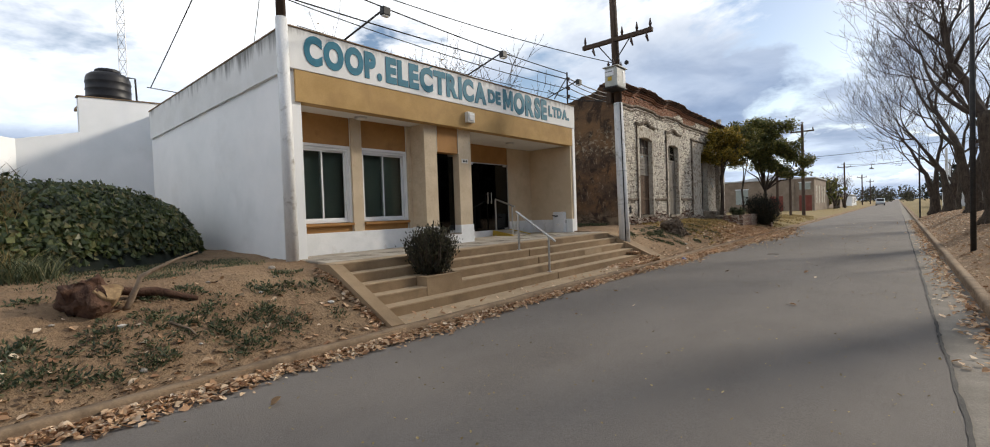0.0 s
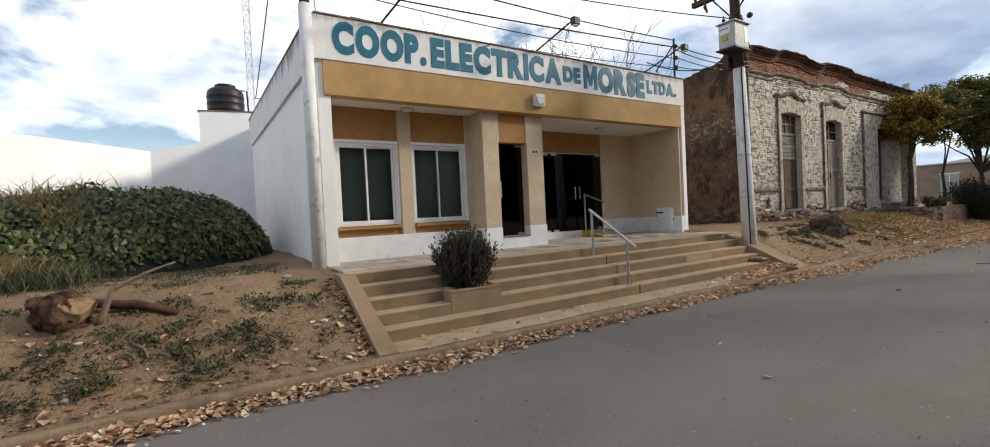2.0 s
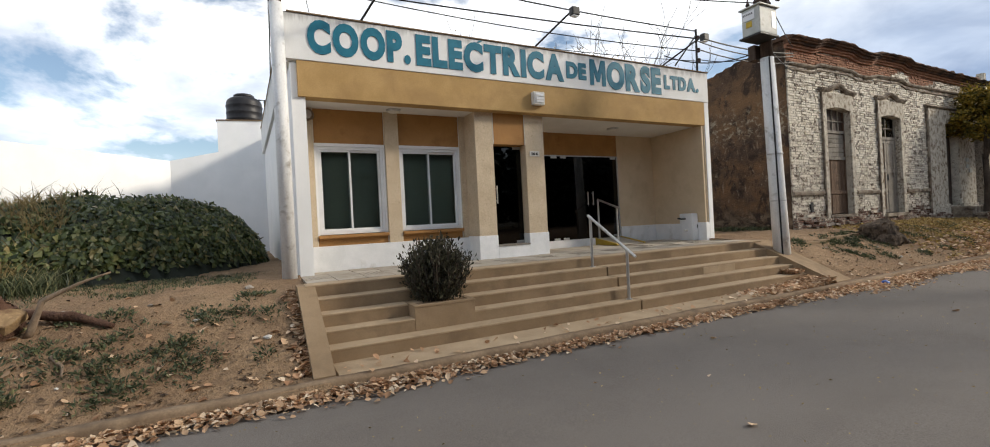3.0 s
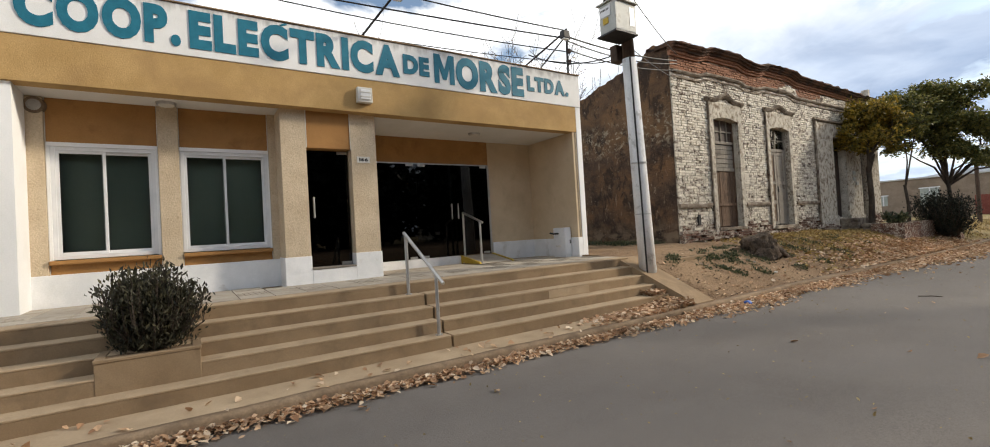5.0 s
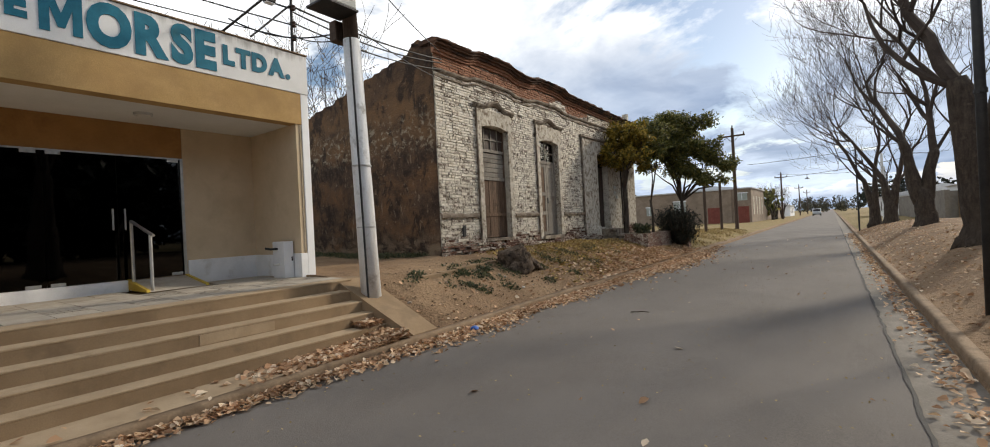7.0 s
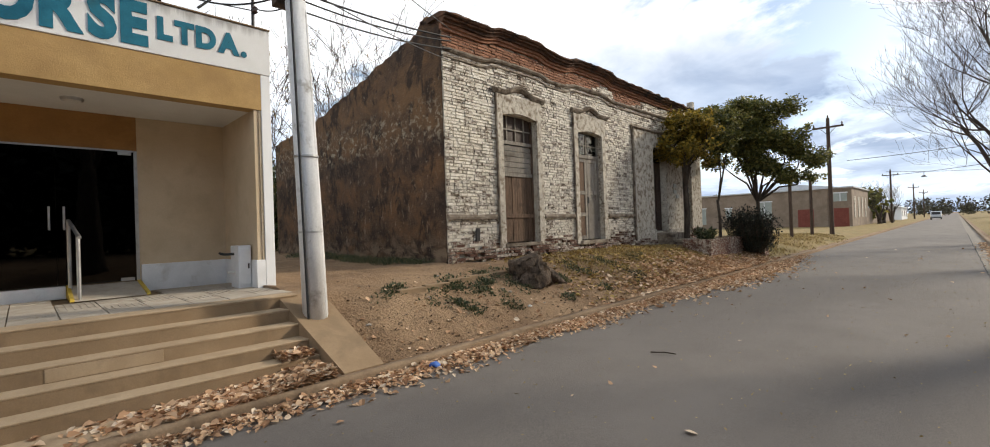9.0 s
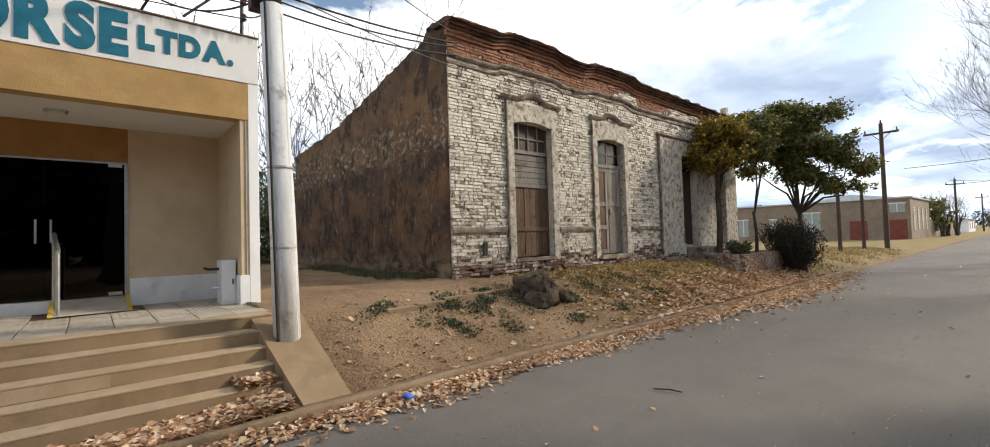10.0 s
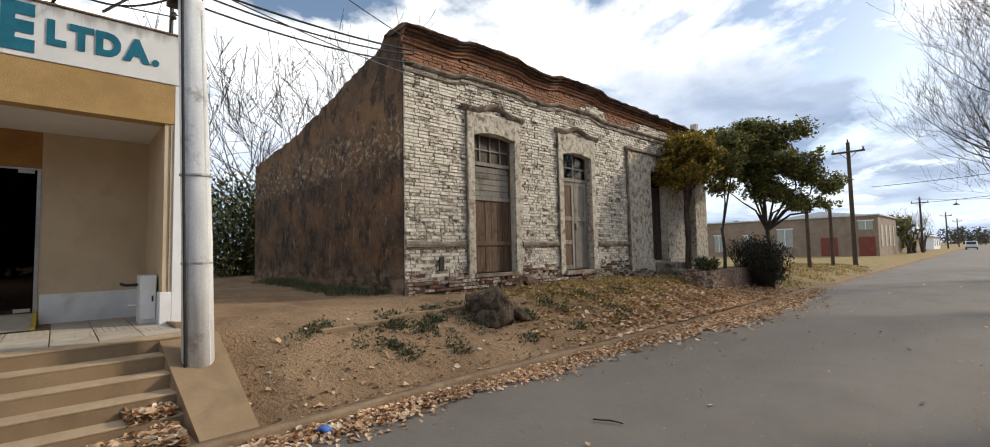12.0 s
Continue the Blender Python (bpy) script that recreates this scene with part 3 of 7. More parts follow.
def build_stairs():
    st = thing("stairs", "wide worn concrete stairs of five steps up to the office", "stairs", kind="structure")
    xs = [-5.60, -5.85, -6.10, -6.35, -6.60]
    zs = [0.13 + 0.154 * (k + 1) for k in range(5)]
    for k in range(4):
        # each step is poured in two lengths, with an open joint beside the rail
        for a, b_ in ((3.90, 8.47), (8.50, 12.86)):
            # risers darker than treads: shade on the upright faces is in their colour
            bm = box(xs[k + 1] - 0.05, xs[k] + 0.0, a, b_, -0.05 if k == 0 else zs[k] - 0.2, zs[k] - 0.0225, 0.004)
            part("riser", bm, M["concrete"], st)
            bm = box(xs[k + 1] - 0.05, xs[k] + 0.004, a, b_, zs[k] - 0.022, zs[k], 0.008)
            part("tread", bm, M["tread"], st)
    part("repair_patch", box(-6.11, -6.092, 10.50, 11.39, 0.442, 0.566, 0.004), M["tread"], st, "paler cement repair patch")
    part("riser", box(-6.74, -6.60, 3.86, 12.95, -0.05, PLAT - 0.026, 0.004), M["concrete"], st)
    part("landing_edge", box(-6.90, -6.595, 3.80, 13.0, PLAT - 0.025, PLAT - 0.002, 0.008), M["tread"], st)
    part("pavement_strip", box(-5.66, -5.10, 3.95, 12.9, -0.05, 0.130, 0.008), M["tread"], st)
    # sloping cheeks
    cheek = prism([(-6.95, PLAT - 0.01), (-6.62, PLAT - 0.01), (-5.10, 0.15), (-5.10, -0.05), (-6.95, -0.05)], "y", 3.71, 3.92)
    part("cheek", cheek, M["concrete"], st)
    b = bmesh.new()
    lo = [(-7.05, 12.72, -0.05), (-5.08, 12.86, -0.05), (-5.08, 13.36, -0.05), (-7.05, 13.34, -0.05)]
    hi = [(-7.05, 12.72, PLAT - 0.006), (-5.08, 12.86, 0.150), (-5.08, 13.36, 0.150), (-7.05, 13.34, PLAT - 0.006)]
    mid = [(-6.66, 12.75, PLAT - 0.008), (-6.66, 13.345, PLAT - 0.008)]
    vl, vh, vm = [[b.verts.new(p) for p in q] for q in (lo, hi, mid)]
    b.faces.new((vh[0], vm[0], vm[1], vh[3]))
    b.faces.new((vm[0], vh[1], vh[2], vm[1]))
    b.faces.new((vl[0], vl[1], vh[1], vm[0], vh[0]))
    b.faces.new((vl[3], vh[3], vm[1], vh[2], vl[2]))
    b.faces.new((vl[1], vl[2], vh[2], vh[1]))
    bmesh.ops.recalc_face_normals(b, faces=b.faces)
    part("cheek", b, M["concrete"], st, "wide sloping cement cheek round the pole")
    return st


stairs = build_stairs()
platform = tagged(part("platform", box(-9.7, -6.73, 3.84, 13.2, 0.3, PLAT - 0.036), M["concrete"]), "raised concrete landing in front of the office", "platform", kind="structure")


def rail(name, label, a, b_, foot_a, foot_b, ends=(0.06, 0.2)):
    th = thing(name, label, "handrail")
    a, b_ = Vector(a), Vector(b_)
    d = (b_ - a).normalized()
    part("handrail", tube([a - d * ends[0], b_ + d * ends[1]], 0.024, 10), M["steel"], th, smooth=False)
    part("post", tube([(a.x, a.y, foot_a), a - Vector((0, 0, 0.01))], 0.024, 10), M["steel"], th)
    part("post", tube([(b_.x, b_.y, foot_b), b_ - Vector((0, 0, 0.01))], 0.024, 10), M["steel"], th)
    for p, f in ((a, foot_a), (b_, foot_b)):
        part("flange", tube([(p.x, p.y, f), (p.x, p.y, f + 0.012)], 0.05, 12), M["steel"], th)
    return th


rail("handrail", "sloping galvanised steel handrail on the stairs", (-6.50, 8.30, 1.58), (-5.74, 8.37, 1.06), 0.745, 0.284)
rail("handrail", "short galvanised handrail beside the glass door", (-9.36, 10.86, 2.02), (-8.76, 10.92, 1.80), 0.90, 0.90, (0.0, 0.10))

# ---------------------------------------------------------------- the office building
office = thing("office_building", "single-storey cooperative office with white walls and ochre fascia", "building", kind="structure")
SIDE_BACK = (-15.3, 3.63)


def side_y(x):
    return 3.86 + (x + 7.9) / (SIDE_BACK[0] + 7.9) * (SIDE_BACK[1] - 3.86)


def side_wall():
    b = bmesh.new()

    def slab(x0, x1, out, thick, zf0, zf1, zb0, zb1):
        q = []
        for x, z0, z1 in ((x0, zf0, zf1), (x1, zb0, zb1)):
            y = side_y(x) - out
            q.append([b.verts.new(p) for p in ((x, y, z0), (x, y, z1), (x, y + thick, z1), (x, y + thick, z0))])
        for k in range(4):
            b.faces.new((q[0][k], q[0][(k + 1) % 4], q[1][(k + 1) % 4], q[1][k]))
        b.faces.new(q[0][::-1])
        b.faces.new(q[1])
    slab(-7.95, -15.3, 0.0, 0.2, 0.3, 4.2, 0.3, 3.93)
    bmesh.ops.recalc_face_normals(b, faces=b.faces)
    part("side_wall", b, M["white"], office)
    b = bmesh.new()
    slab(-7.95, -15.36, 0.06, 0.2, 4.19, 4.94, 3.92, 4.66)
    bmesh.ops.recalc_face_normals(b, faces=b.faces)
    part("parapet", b, M["parapet"], office, "white parapet with black rain streaks")
    b = bmesh.new()
    slab(-7.95, -15.38, 0.075, 0.23, 4.94, 4.965, 4.66, 4.685)
    bmesh.ops.recalc_face_normals(b, faces=b.faces)
    part("coping", b, M["kerb"], office)


side_wall()
part("back_wall", box(-15.5, -15.3, 3.63, 13.1, 0.3, 4.66), M["white"], office)
# unseen wall added to throw the slanting shadow onto the yard wall
part("yard_closing_wall", box(-17.14, -15.52, 4.02, 4.22, 0.3, 4.9), M["white"], office)
part("side_wall", box(-15.3, -7.95, 13.02, 13.18, 0.3, 4.7), M["white"], office)
part("roof", box(-15.3, -8.1, 3.9, 13.01, 4.05, 4.2), M["concrete"], office)
fascia = part("fascia", box(-8.12, -7.89, 3.80, Y1, 4.225, 4.935, 0.008), M["fascia"], office, "white sign fascia with grey rain stains")
part("coping", box(-8.14, -7.87, 3.84, Y1 + 0.01, 4.937, 4.96, 0.006), M["kerb"], office)
part("coping", box(-8.5, -8.14, 11.6, 13.1, 4.94, 5.06, 0.01), M["kerb"], office)
part("beam", box(-8.14, -7.905, 3.95, Y1 - 0.02, 3.665, 4.224, 0.006), M["tan"], office, "ochre rendered beam")
part("soffit", box(-9.62, -8.14, 3.95, 13.015, 3.67, 3.74), M["soffit"], office, "off-white soffit")

# window wall: pilasters, coloured panels, openings
WX = -8.60
wins = [(4.25, 5.38), (5.68, 6.86)]
for a, b_ in ((3.90, 4.21), (5.42, 5.67), (6.88, 7.02)):
    part("pilaster", box(WX - 0.25, WX + 0.03, a, b_, 1.32, 3.668, 0.006), M["plaster"], office, "beige pebble-dash pilaster")
for a, b_ in ((4.21, 5.42), (5.67, 6.88)):
    part("panel", box(WX - 0.20, WX - 0.02, a + 0.012, b_ - 0.012, 3.085, 3.668), M["orange"], office, "orange-brown painted panel")
    part("panel", box(WX - 0.20, WX - 0.025, a + 0.012, b_ - 0.012, 1.322, 1.45), M["orange"], office, "orange-brown painted panel")
    for s in (a + 0.004, b_ - 0.008):
        part("bead", box(WX - 0.05, WX - 0.008, s, s + 0.006, 1.322, 3.668), M["plastic"], office)
    part("sill", box(WX - 0.2, WX + 0.07, a + 0.01, b_ - 0.01, 1.45, 1.505, 0.01), M["orange"], office, "projecting orange-brown sill")
part("plinth", box(WX - 0.25, WX + 0.055, 3.86, 7.0, PLAT - 0.02, 1.32, 0.006), M["white_base"], office, "white painted plinth")
part("back_wall", box(WX - 0.34, WX - 0.28, 3.9, 7.05, 0.9, 3.67), M["blind"], office, "grey-green roller blinds lightened for the reflection in the panes")


def window(y0, y1):
    w = part("window", box(WX - 0.16, WX - 0.02, y0 - 0.03, y1 + 0.03, 3.03, 3.085, 0.004), M["white"], office, "white sliding window with two dark panes")
    z0, z1 = 1.515, 3.028
    for a, b_, c, d in ((y0, y0 + 0.05, z0, z1), (y1 - 0.05, y1, z0, z1), (y0 + 0.05, y1 - 0.05, z0, z0 + 0.055), (y0 + 0.05, y1 - 0.05, z1 - 0.05, z1)):
        part("frame", box(WX - 0.13, WX - 0.05, a, b_, c, d, 0.004), M["alu"], w)
    for a, b_ in ((y0 - 0.03, y0), (y1, y1 + 0.03)):
        part("reveal", box(WX - 0.16, WX - 0.022, a, b_, z0 - 0.01, z1), M["white"], w)
    mid = (y0 + y1) / 2 - 0.02
    for k, (a, b_) in enumerate(((y0 + 0.05, mid + 0.025), (mid - 0.025, y1 - 0.05))):
        x = WX - 0.085 - 0.03 * k
        for c, d, e, f in ((a, a + 0.035, z0 + 0.055, z1 - 0.05), (b_ - 0.035, b_, z0 + 0.055, z1 - 0.05), (a + 0.035, b_ - 0.035, z0 + 0.055, z0 + 0.095), (a + 0.035, b_ - 0.035, z1 - 0.085, z1 - 0.05)):
            part("sash", box(x - 0.014, x + 0.014, c, d, e, f, 0.003), M["alu"], w)
        part("pane", box(x - 0.003, x + 0.003, a + 0.035, b_ - 0.035, z0 + 0.095, z1 - 0.085), M["glass_win"], w)


for w in wins:
    window(*w)

# pier with the narrow door
PX = -8.09
part("pier", box(PX - 0.62, PX, 6.985, 7.36, PLAT - 0.02, 3.668, 0.006), M["plaster"], office, "beige pebble-dash pier")
part("pier", box(-9.56, PX, 8.07, 8.50, PLAT - 0.02, 3.668, 0.006), M["plaster"], office, "beige pebble-dash pier")
part("plinth", box(PX - 0.5, PX + 0.012, 6.97, 7.365, PLAT - 0.025, 1.34, 0.005), M["white_base"], office)
part("plinth", box(-9.5, PX + 0.012, 8.065, 8.515, PLAT - 0.025, 1.34, 0.005), M["white_base"], office)
part("doorstep", box(PX - 0.45, PX + 0.014, 7.366, 8.064, PLAT - 0.025, 1.12, 0.005), M["white_base"], office)
part("threshold", box(PX - 0.30, PX + 0.03, 7.366, 8.064, 1.122, 1.15, 0.006), M["gutter"], office)
part("lintel", box(PX - 0.30, PX - 0.012, 7.37, 8.06, 3.07, 3.668, 0.004), M["orange"], office, "orange-brown panel over the narrow door")
for y in (7.362, 8.058):
    part("bead", box(PX - 0.03, PX + 0.003, y, y + 0.01, 3.07, 3.668), M["plastic"], office)


def glass_leaf(parent, x, y0, y1, z0, z1, hinge_y, handle_y, hx):
    lf = part("glass_leaf", box(x - 0.005, x + 0.005, y0, y1, z0, z1), M["glass_dark"], parent, "frameless smoked glass leaf")
    for z in (z0, z1 - 0.05):
        a, b_ = (hinge_y, hinge_y + 0.17) if hinge_y < (y0 + y1) / 2 else (hinge_y - 0.17, hinge_y)
        part("patch_fitting", box(x - 0.014, x + 0.014, a, b_, z, z + 0.05, 0.003), M["steel"], lf)
    if handle_y:
        part("handle", tube([(x + 0.05, handle_y, hx - 0.17), (x + 0.05, handle_y, hx + 0.17)], 0.014, 8), M["steel"], lf)
        for dz in (-0.12, 0.12):
            part("handle_stud", tube([(x, handle_y, hx + dz), (x + 0.05, handle_y, hx + dz)], 0.008, 6), M["steel"], lf)
    return lf


nd = thing("door_1", "narrow frameless smoked glass door, closed", "door", kind="structure")
glass_leaf(nd, PX - 0.20, 7.375, 8.055, 1.155, 3.06, 8.05, 7.47, 2.12)
gd = thing("door_2", "wide smoked glass double entrance door, closed", "door", kind="structure")
GX = -9.53
glass_leaf(gd, GX, 8.97, 9.86, 1.07, 3.10, 9.8, 0, 0)
glass_leaf(gd, GX, 9.865, 10.735, 1.07, 3.10, 9.9, 10.66, 2.06)
glass_leaf(gd, GX, 10.74, 11.655, 1.07, 3.10, 11.63, 10.82, 2.06)
part("frame", box(GX - 0.03, GX + 0.02, 8.945, 8.968, 1.07, 3.12), M["steel"], gd)
part("frame", box(GX - 0.03, GX + 0.02, 11.657, 11.70, 1.07, 3.12), M["steel"], gd)
part("frame", box(GX - 0.03, GX + 0.02, 8.968, 11.657, 3.102, 3.125), M["steel"], gd)
part("doorstep", box(-9.62, GX + 0.06, 8.505, 10.82, PLAT - 0.02, 1.065, 0.006), M["white_base"], office)
part("doorstep", box(-9.62, GX - 0.02, 10.82, 11.7, PLAT - 0.02, 1.065), M["concrete"], office)
part("lintel", box(-9.66, GX - 0.01, 8.95, 11.70, 3.126, 3.668), M["orange"], office, "orange-brown panel over the glass doors")
part("back_wall", box(-9.66, GX + 0.02, 8.505, 8.945, PLAT, 3.668), M["plaster"], office)
part("back_wall", box(-9.66, GX + 0.0, 11.702, 12.96, PLAT - 0.02, 3.668), M["beige"], office, "beige painted wall of the porch")
part("plinth", box(-9.6, GX + 0.025, 11.72, 12.94, PLAT - 0.02, 1.31, 0.005), M["white_base"], office)
part("porch_wall", box(-9.6, -7.93, 12.945, 13.012, PLAT - 0.02, 3.668, 0.004), M["beige"], office, "beige painted side wall of the porch")
part("plinth", box(-9.5, -8.204, 12.92, 12.944, PLAT - 0.02, 1.31, 0.004), M["white_base"], office)
part("end_pilaster", box(-8.2, -7.915, 13.014, 13.052, 1.33, 3.664, 0.004), M["plaster"], office)
part("end_column", box(-8.12, -7.90, 13.053, 13.195, 0.5, 4.223, 0.006), M["white"], office, "white painted corner strip")
part("plinth", box(-8.2, -7.90, 12.92, 13.05, PLAT - 0.02, 1.33, 0.006), M["white_base"], office)
# rooms behind the glass: their dimness is put into a dark wall colour
room = part("interior", box(-13.0, -9.7, 8.2, 12.6, 0.9, 3.9), M["room"], office, "hall behind the glass with its dimness put into the wall colour")
for f in list(room.data.polygons):
    f.flip()
bmr = bmesh.new()
bmr.from_mesh(room.data)
bmesh.ops.delete(bmr, geom=[f for f in bmr.faces if abs(f.calc_center_median().x + 9.7) < 0.01], context="FACES")
bmr.to_mesh(room.data)
bmr.free()
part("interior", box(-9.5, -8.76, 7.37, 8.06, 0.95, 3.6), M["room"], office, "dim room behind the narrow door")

# entrance ramp with yellow edges
ramp_ob = thing("door_ramp", "low tiled ramp with yellow painted edges at the door", "ramp", kind="structure")
part("slope", prism([(-9.52, 0.9), (-9.52, 1.055), (-8.72, 0.912), (-8.70, 0.9)], "y", 10.86, 11.66), M["tile"], ramp_ob)
for y in (10.82, 11.66):
    part("edge", prism([(-9.52, 0.9), (-9.52, 1.075), (-8.70, 0.935), (-8.68, 0.9)], "y", y, y + 0.045), M["yellow"], ramp_ob, "yellow painted edge")

# white corner post with its brown upper length
post = thing("corner_post", "white-painted corner pole with a brown metal upper length", "pole")
part("shaft", tube([(-7.77, 3.70, 0.75), (-7.80, 3.70, 5.0)], [0.105, 0.095], 16), M["poleconc"], post, smooth=True)
part("upper_shaft", tube([(-7.80, 3.70, 5.0), (-7.82, 3.70, 8.6)], [0.078, 0.07], 14), M["polewood"], post, "brown upper length", smooth=True)

# ---------------------------------------------------------------- sign letters
def letter_mesh(ch, bold):
    cu = bpy.data.curves.new("letter", "FONT")
    cu.body, cu.size, cu.extrude, cu.offset, cu.bevel_depth, cu.resolution_u = ch, 1.0, 0.014, bold, 0.0, 4
    ob = bpy.data.objects.new("letter", cu)
    scene.collection.objects.link(ob)
    dg = bpy.context.evaluated_depsgraph_get()
    me = bpy.data.meshes.new_from_object(ob.evaluated_get(dg))
    bpy.data.objects.remove(ob)
    return me


def heavy_m():
    pts = [(0, 0), (0, 0.72), (0.20, 0.72), (0.36, 0.34), (0.52, 0.72), (0.72, 0.72), (0.72, 0), (0.55, 0), (0.55, 0.42), (0.42, 0.10), (0.30, 0.10), (0.17, 0.42), (0.17, 0)]
    bm = bmesh.new()
    lo, hi = [[bm.verts.new((x, y, z)) for x, y in pts] for z in (-0.014, 0.014)]
    bm.faces.new(lo[::-1])
    bm.faces.new(hi)
    for i in range(len(pts)):
        j = (i + 1) % len(pts)
        bm.faces.new((lo[i], lo[j], hi[j], hi[i]))
    me = bpy.data.meshes.new("letter")
    bm.to_mesh(me)
    bm.free()
    return me


def word(text, y0, y1, z0, z1, parent, x, material, depth=0.010, name="letter"):
    """Raised letters that fill the span y0..y1 (read from the street) and the height z0..z1."""
    meshes = [heavy_m() if c == "M" else letter_mesh(c, 0.058) for c in text]
    boxes = []
    for me in meshes:
        co = np.array([v.co[:] for v in me.vertices])
        boxes.append((co[:, 0].min(), co[:, 0].max()))
    gap = 0.06
    total = sum(b_ - a for a, b_ in boxes) + gap * (len(text) - 1)
    sy = (y1 - y0) / total
    ref = [m for m, c in zip(meshes, text) if c not in ".'"][0]
    cz = np.array([v.co.y for v in ref.vertices])
    lo, hi = (cz.min(), cz.max())
    sz = (z1 - z0) / (hi - lo)
    y = y0
    for me, (a, b_), c in zip(meshes, boxes, text):
        for v in me.vertices:
            px, py, pz = v.co
            v.co = (x + depth * (1 if pz > 0 else 0) - (0.002 if pz <= 0 else 0), y + (px - a) * sy, z0 + (py - lo) * sz)
        me.materials.append(material)
        ob = new(name, me)
        ob.parent = parent
        y += (b_ - a + gap) * sy


word("COOP.", 4.12, 5.76, 4.335, 4.872, fascia, -7.888, M["teal"])
word("ELECTRICA", 5.86, 8.93, 4.335, 4.868, fascia, -7.888, M["teal"])
word("DE", 9.00, 9.50, 4.42, 4.76, fascia, -7.888, M["teal"])
word("MORSE", 9.60, 11.63, 4.335, 4.870, fascia, -7.888, M["teal"])
word("LTDA.", 11.73, 12.86, 4.435, 4.755, fascia, -7.888, M["teal"])
part("accent", prism([(7.02, 4.885), (7.10, 4.925), (7.13, 4.905), (7.05, 4.87)], "x", -7.892, -7.878), M["teal"], fascia)

# ---------------------------------------------------------------- fittings of the office
def wall_lamp():
    th = thing("wall_lamp", "square off-white bulkhead lamp on the ochre beam", "lamp")
    part("housing", box(-7.904, -7.80, 8.14, 8.39, 3.81, 4.06, 0.012), M["plastic"], th)
    part("lens", box(-7.80, -7.778, 8.18, 8.35, 3.85, 4.02, 0.01), M["alu"], th)
    for z in (3.90, 3.97):
        part("guard_bar", box(-7.778, -7.770, 8.16, 8.37, z - 0.006, z + 0.006), M["plastic"], th)


wall_lamp()
plate = tagged(part("number_plate", box(PX + 0.001, PX + 0.014, 8.16, 8.38, 2.85, 2.955, 0.003), M["plastic"]), "small house number plate on the beige pier", "sign")
word("166", 8.195, 8.345, 2.875, 2.93, plate, PX + 0.014, M["blacknum"], 0.003, "digit")
siren = thing("alarm_siren", "round grey alarm siren under the soffit", "siren")
part("ring", tube([(WX - 0.02, 4.13, 3.55), (WX + 0.05, 4.13, 3.55)], [0.12, 0.105], 20), M["drywood"], siren)
part("grille", tube([(WX + 0.05, 4.13, 3.55), (WX + 0.065, 4.13, 3.55)], [0.075, 0.05], 16), M["steel"], siren)
for k, (x, y) in enumerate(((-8.38, 5.55), (-8.75, 10.9))):
    th = thing("ceiling_light", "flat round grey soffit light", "lamp", "soffit lights")
    part("rim", tube([(x, y, 3.671), (x, y, 3.635)], [0.13, 0.12], 18), M["steel"], th)
    part("diffuser", tube([(x, y, 3.634), (x, y, 3.618)], [0.10, 0.08], 18), M["plastic"], th)
cab = thing("meter_cabinet", "white metal cabinet against the porch wall", "cabinet")
part("body", box(-8.52, -8.14, 12.73, 12.917, PLAT - 0.002, 1.56, 0.012), M["alu"], cab)
part("door", box(-8.138, -8.125, 12.745, 12.905, 0.96, 1.52, 0.005), M["alu"], cab)
part("latch", box(-8.125, -8.11, 12.86, 12.88, 1.2, 1.28, 0.002), M["iron"], cab)
part("pipe", tube([(-8.35, 12.74, 1.43), (-8.35, 12.60, 1.43), (-8.36, 12.56, 1.44), (-8.42, 12.55, 1.45)], 0.02, 8), M["iron"], cab, "black pipe")
part("pipe", tube([(-8.3, 12.74, 1.15), (-8.3, 12.62, 1.15)], 0.02, 8), M["plastic"], cab)


def floodlight(y, reach, lift, turn):
    th = thing("floodlight", "small floodlight on a long black arm over the sign", "floodlight", "sign floodlights")
    a, b_ = Vector((-8.0, y, 4.96)), Vector((-8.0 + reach, y + turn, 4.96 + lift))
    part("arm", tube([a, b_], 0.018, 8), M["iron"], th)
    part("foot", box(-8.1, -7.92, y - 0.06, y + 0.06, 4.961, 4.985, 0.003), M["iron"], th)
    head = part("head", box(b_.x - 0.03, b_.x + 0.09, b_.y - 0.08, b_.y + 0.08, b_.z - 0.13, b_.z + 0.02, 0.015), M["iron"], th)
    part("glass", box(b_.x - 0.015, b_.x + 0.075, b_.y - 0.065, b_.y + 0.065, b_.z - 0.145, b_.z - 0.131), M["alu"], head)


floodlight(4.95, 0.95, 0.42, 0.30)
floodlight(8.30, 0.95, 0.42, 0.30)
floodlight(11.75, 0.95, 0.42, 0.30)
th = thing("cable_rack", "black iron cable bracket on the fascia end", "bracket")
part("upright", tube([(-8.0, 13.0, 4.9), (-8.0, 13.02, 6.02)], 0.026, 8), M["iron"], th)
part("brace", tube([(-8.0, 12.25, 5.06), (-8.0, 13.0, 5.86)], 0.018, 6), M["iron"], th)
for z in (5.25, 5.5, 5.8):
    part("insulator", lathe([(0.03, -0.05), (0.045, -0.03), (0.03, 0), (0.045, 0.03), (0.03, 0.05)], 10, (-7.95, 13.02, z)), M["porcelain"], th)
th = thing("roof_vent", "small zinc mushroom vent on the flat roof", "vent")
part("stem", tube([(-12.4, 4.9, 4.18), (-12.4, 4.9, 5.42)], 0.075, 14), M["steel"], th)
part("cap", lathe([(0.06, 0), (0.20, 0.02), (0.21, 0.07), (0.16, 0.085), (0.19, 0.11), (0.19, 0.16), (0.10, 0.21)], 18, (-12.4, 4.9, 5.42)), M["iron"], th)

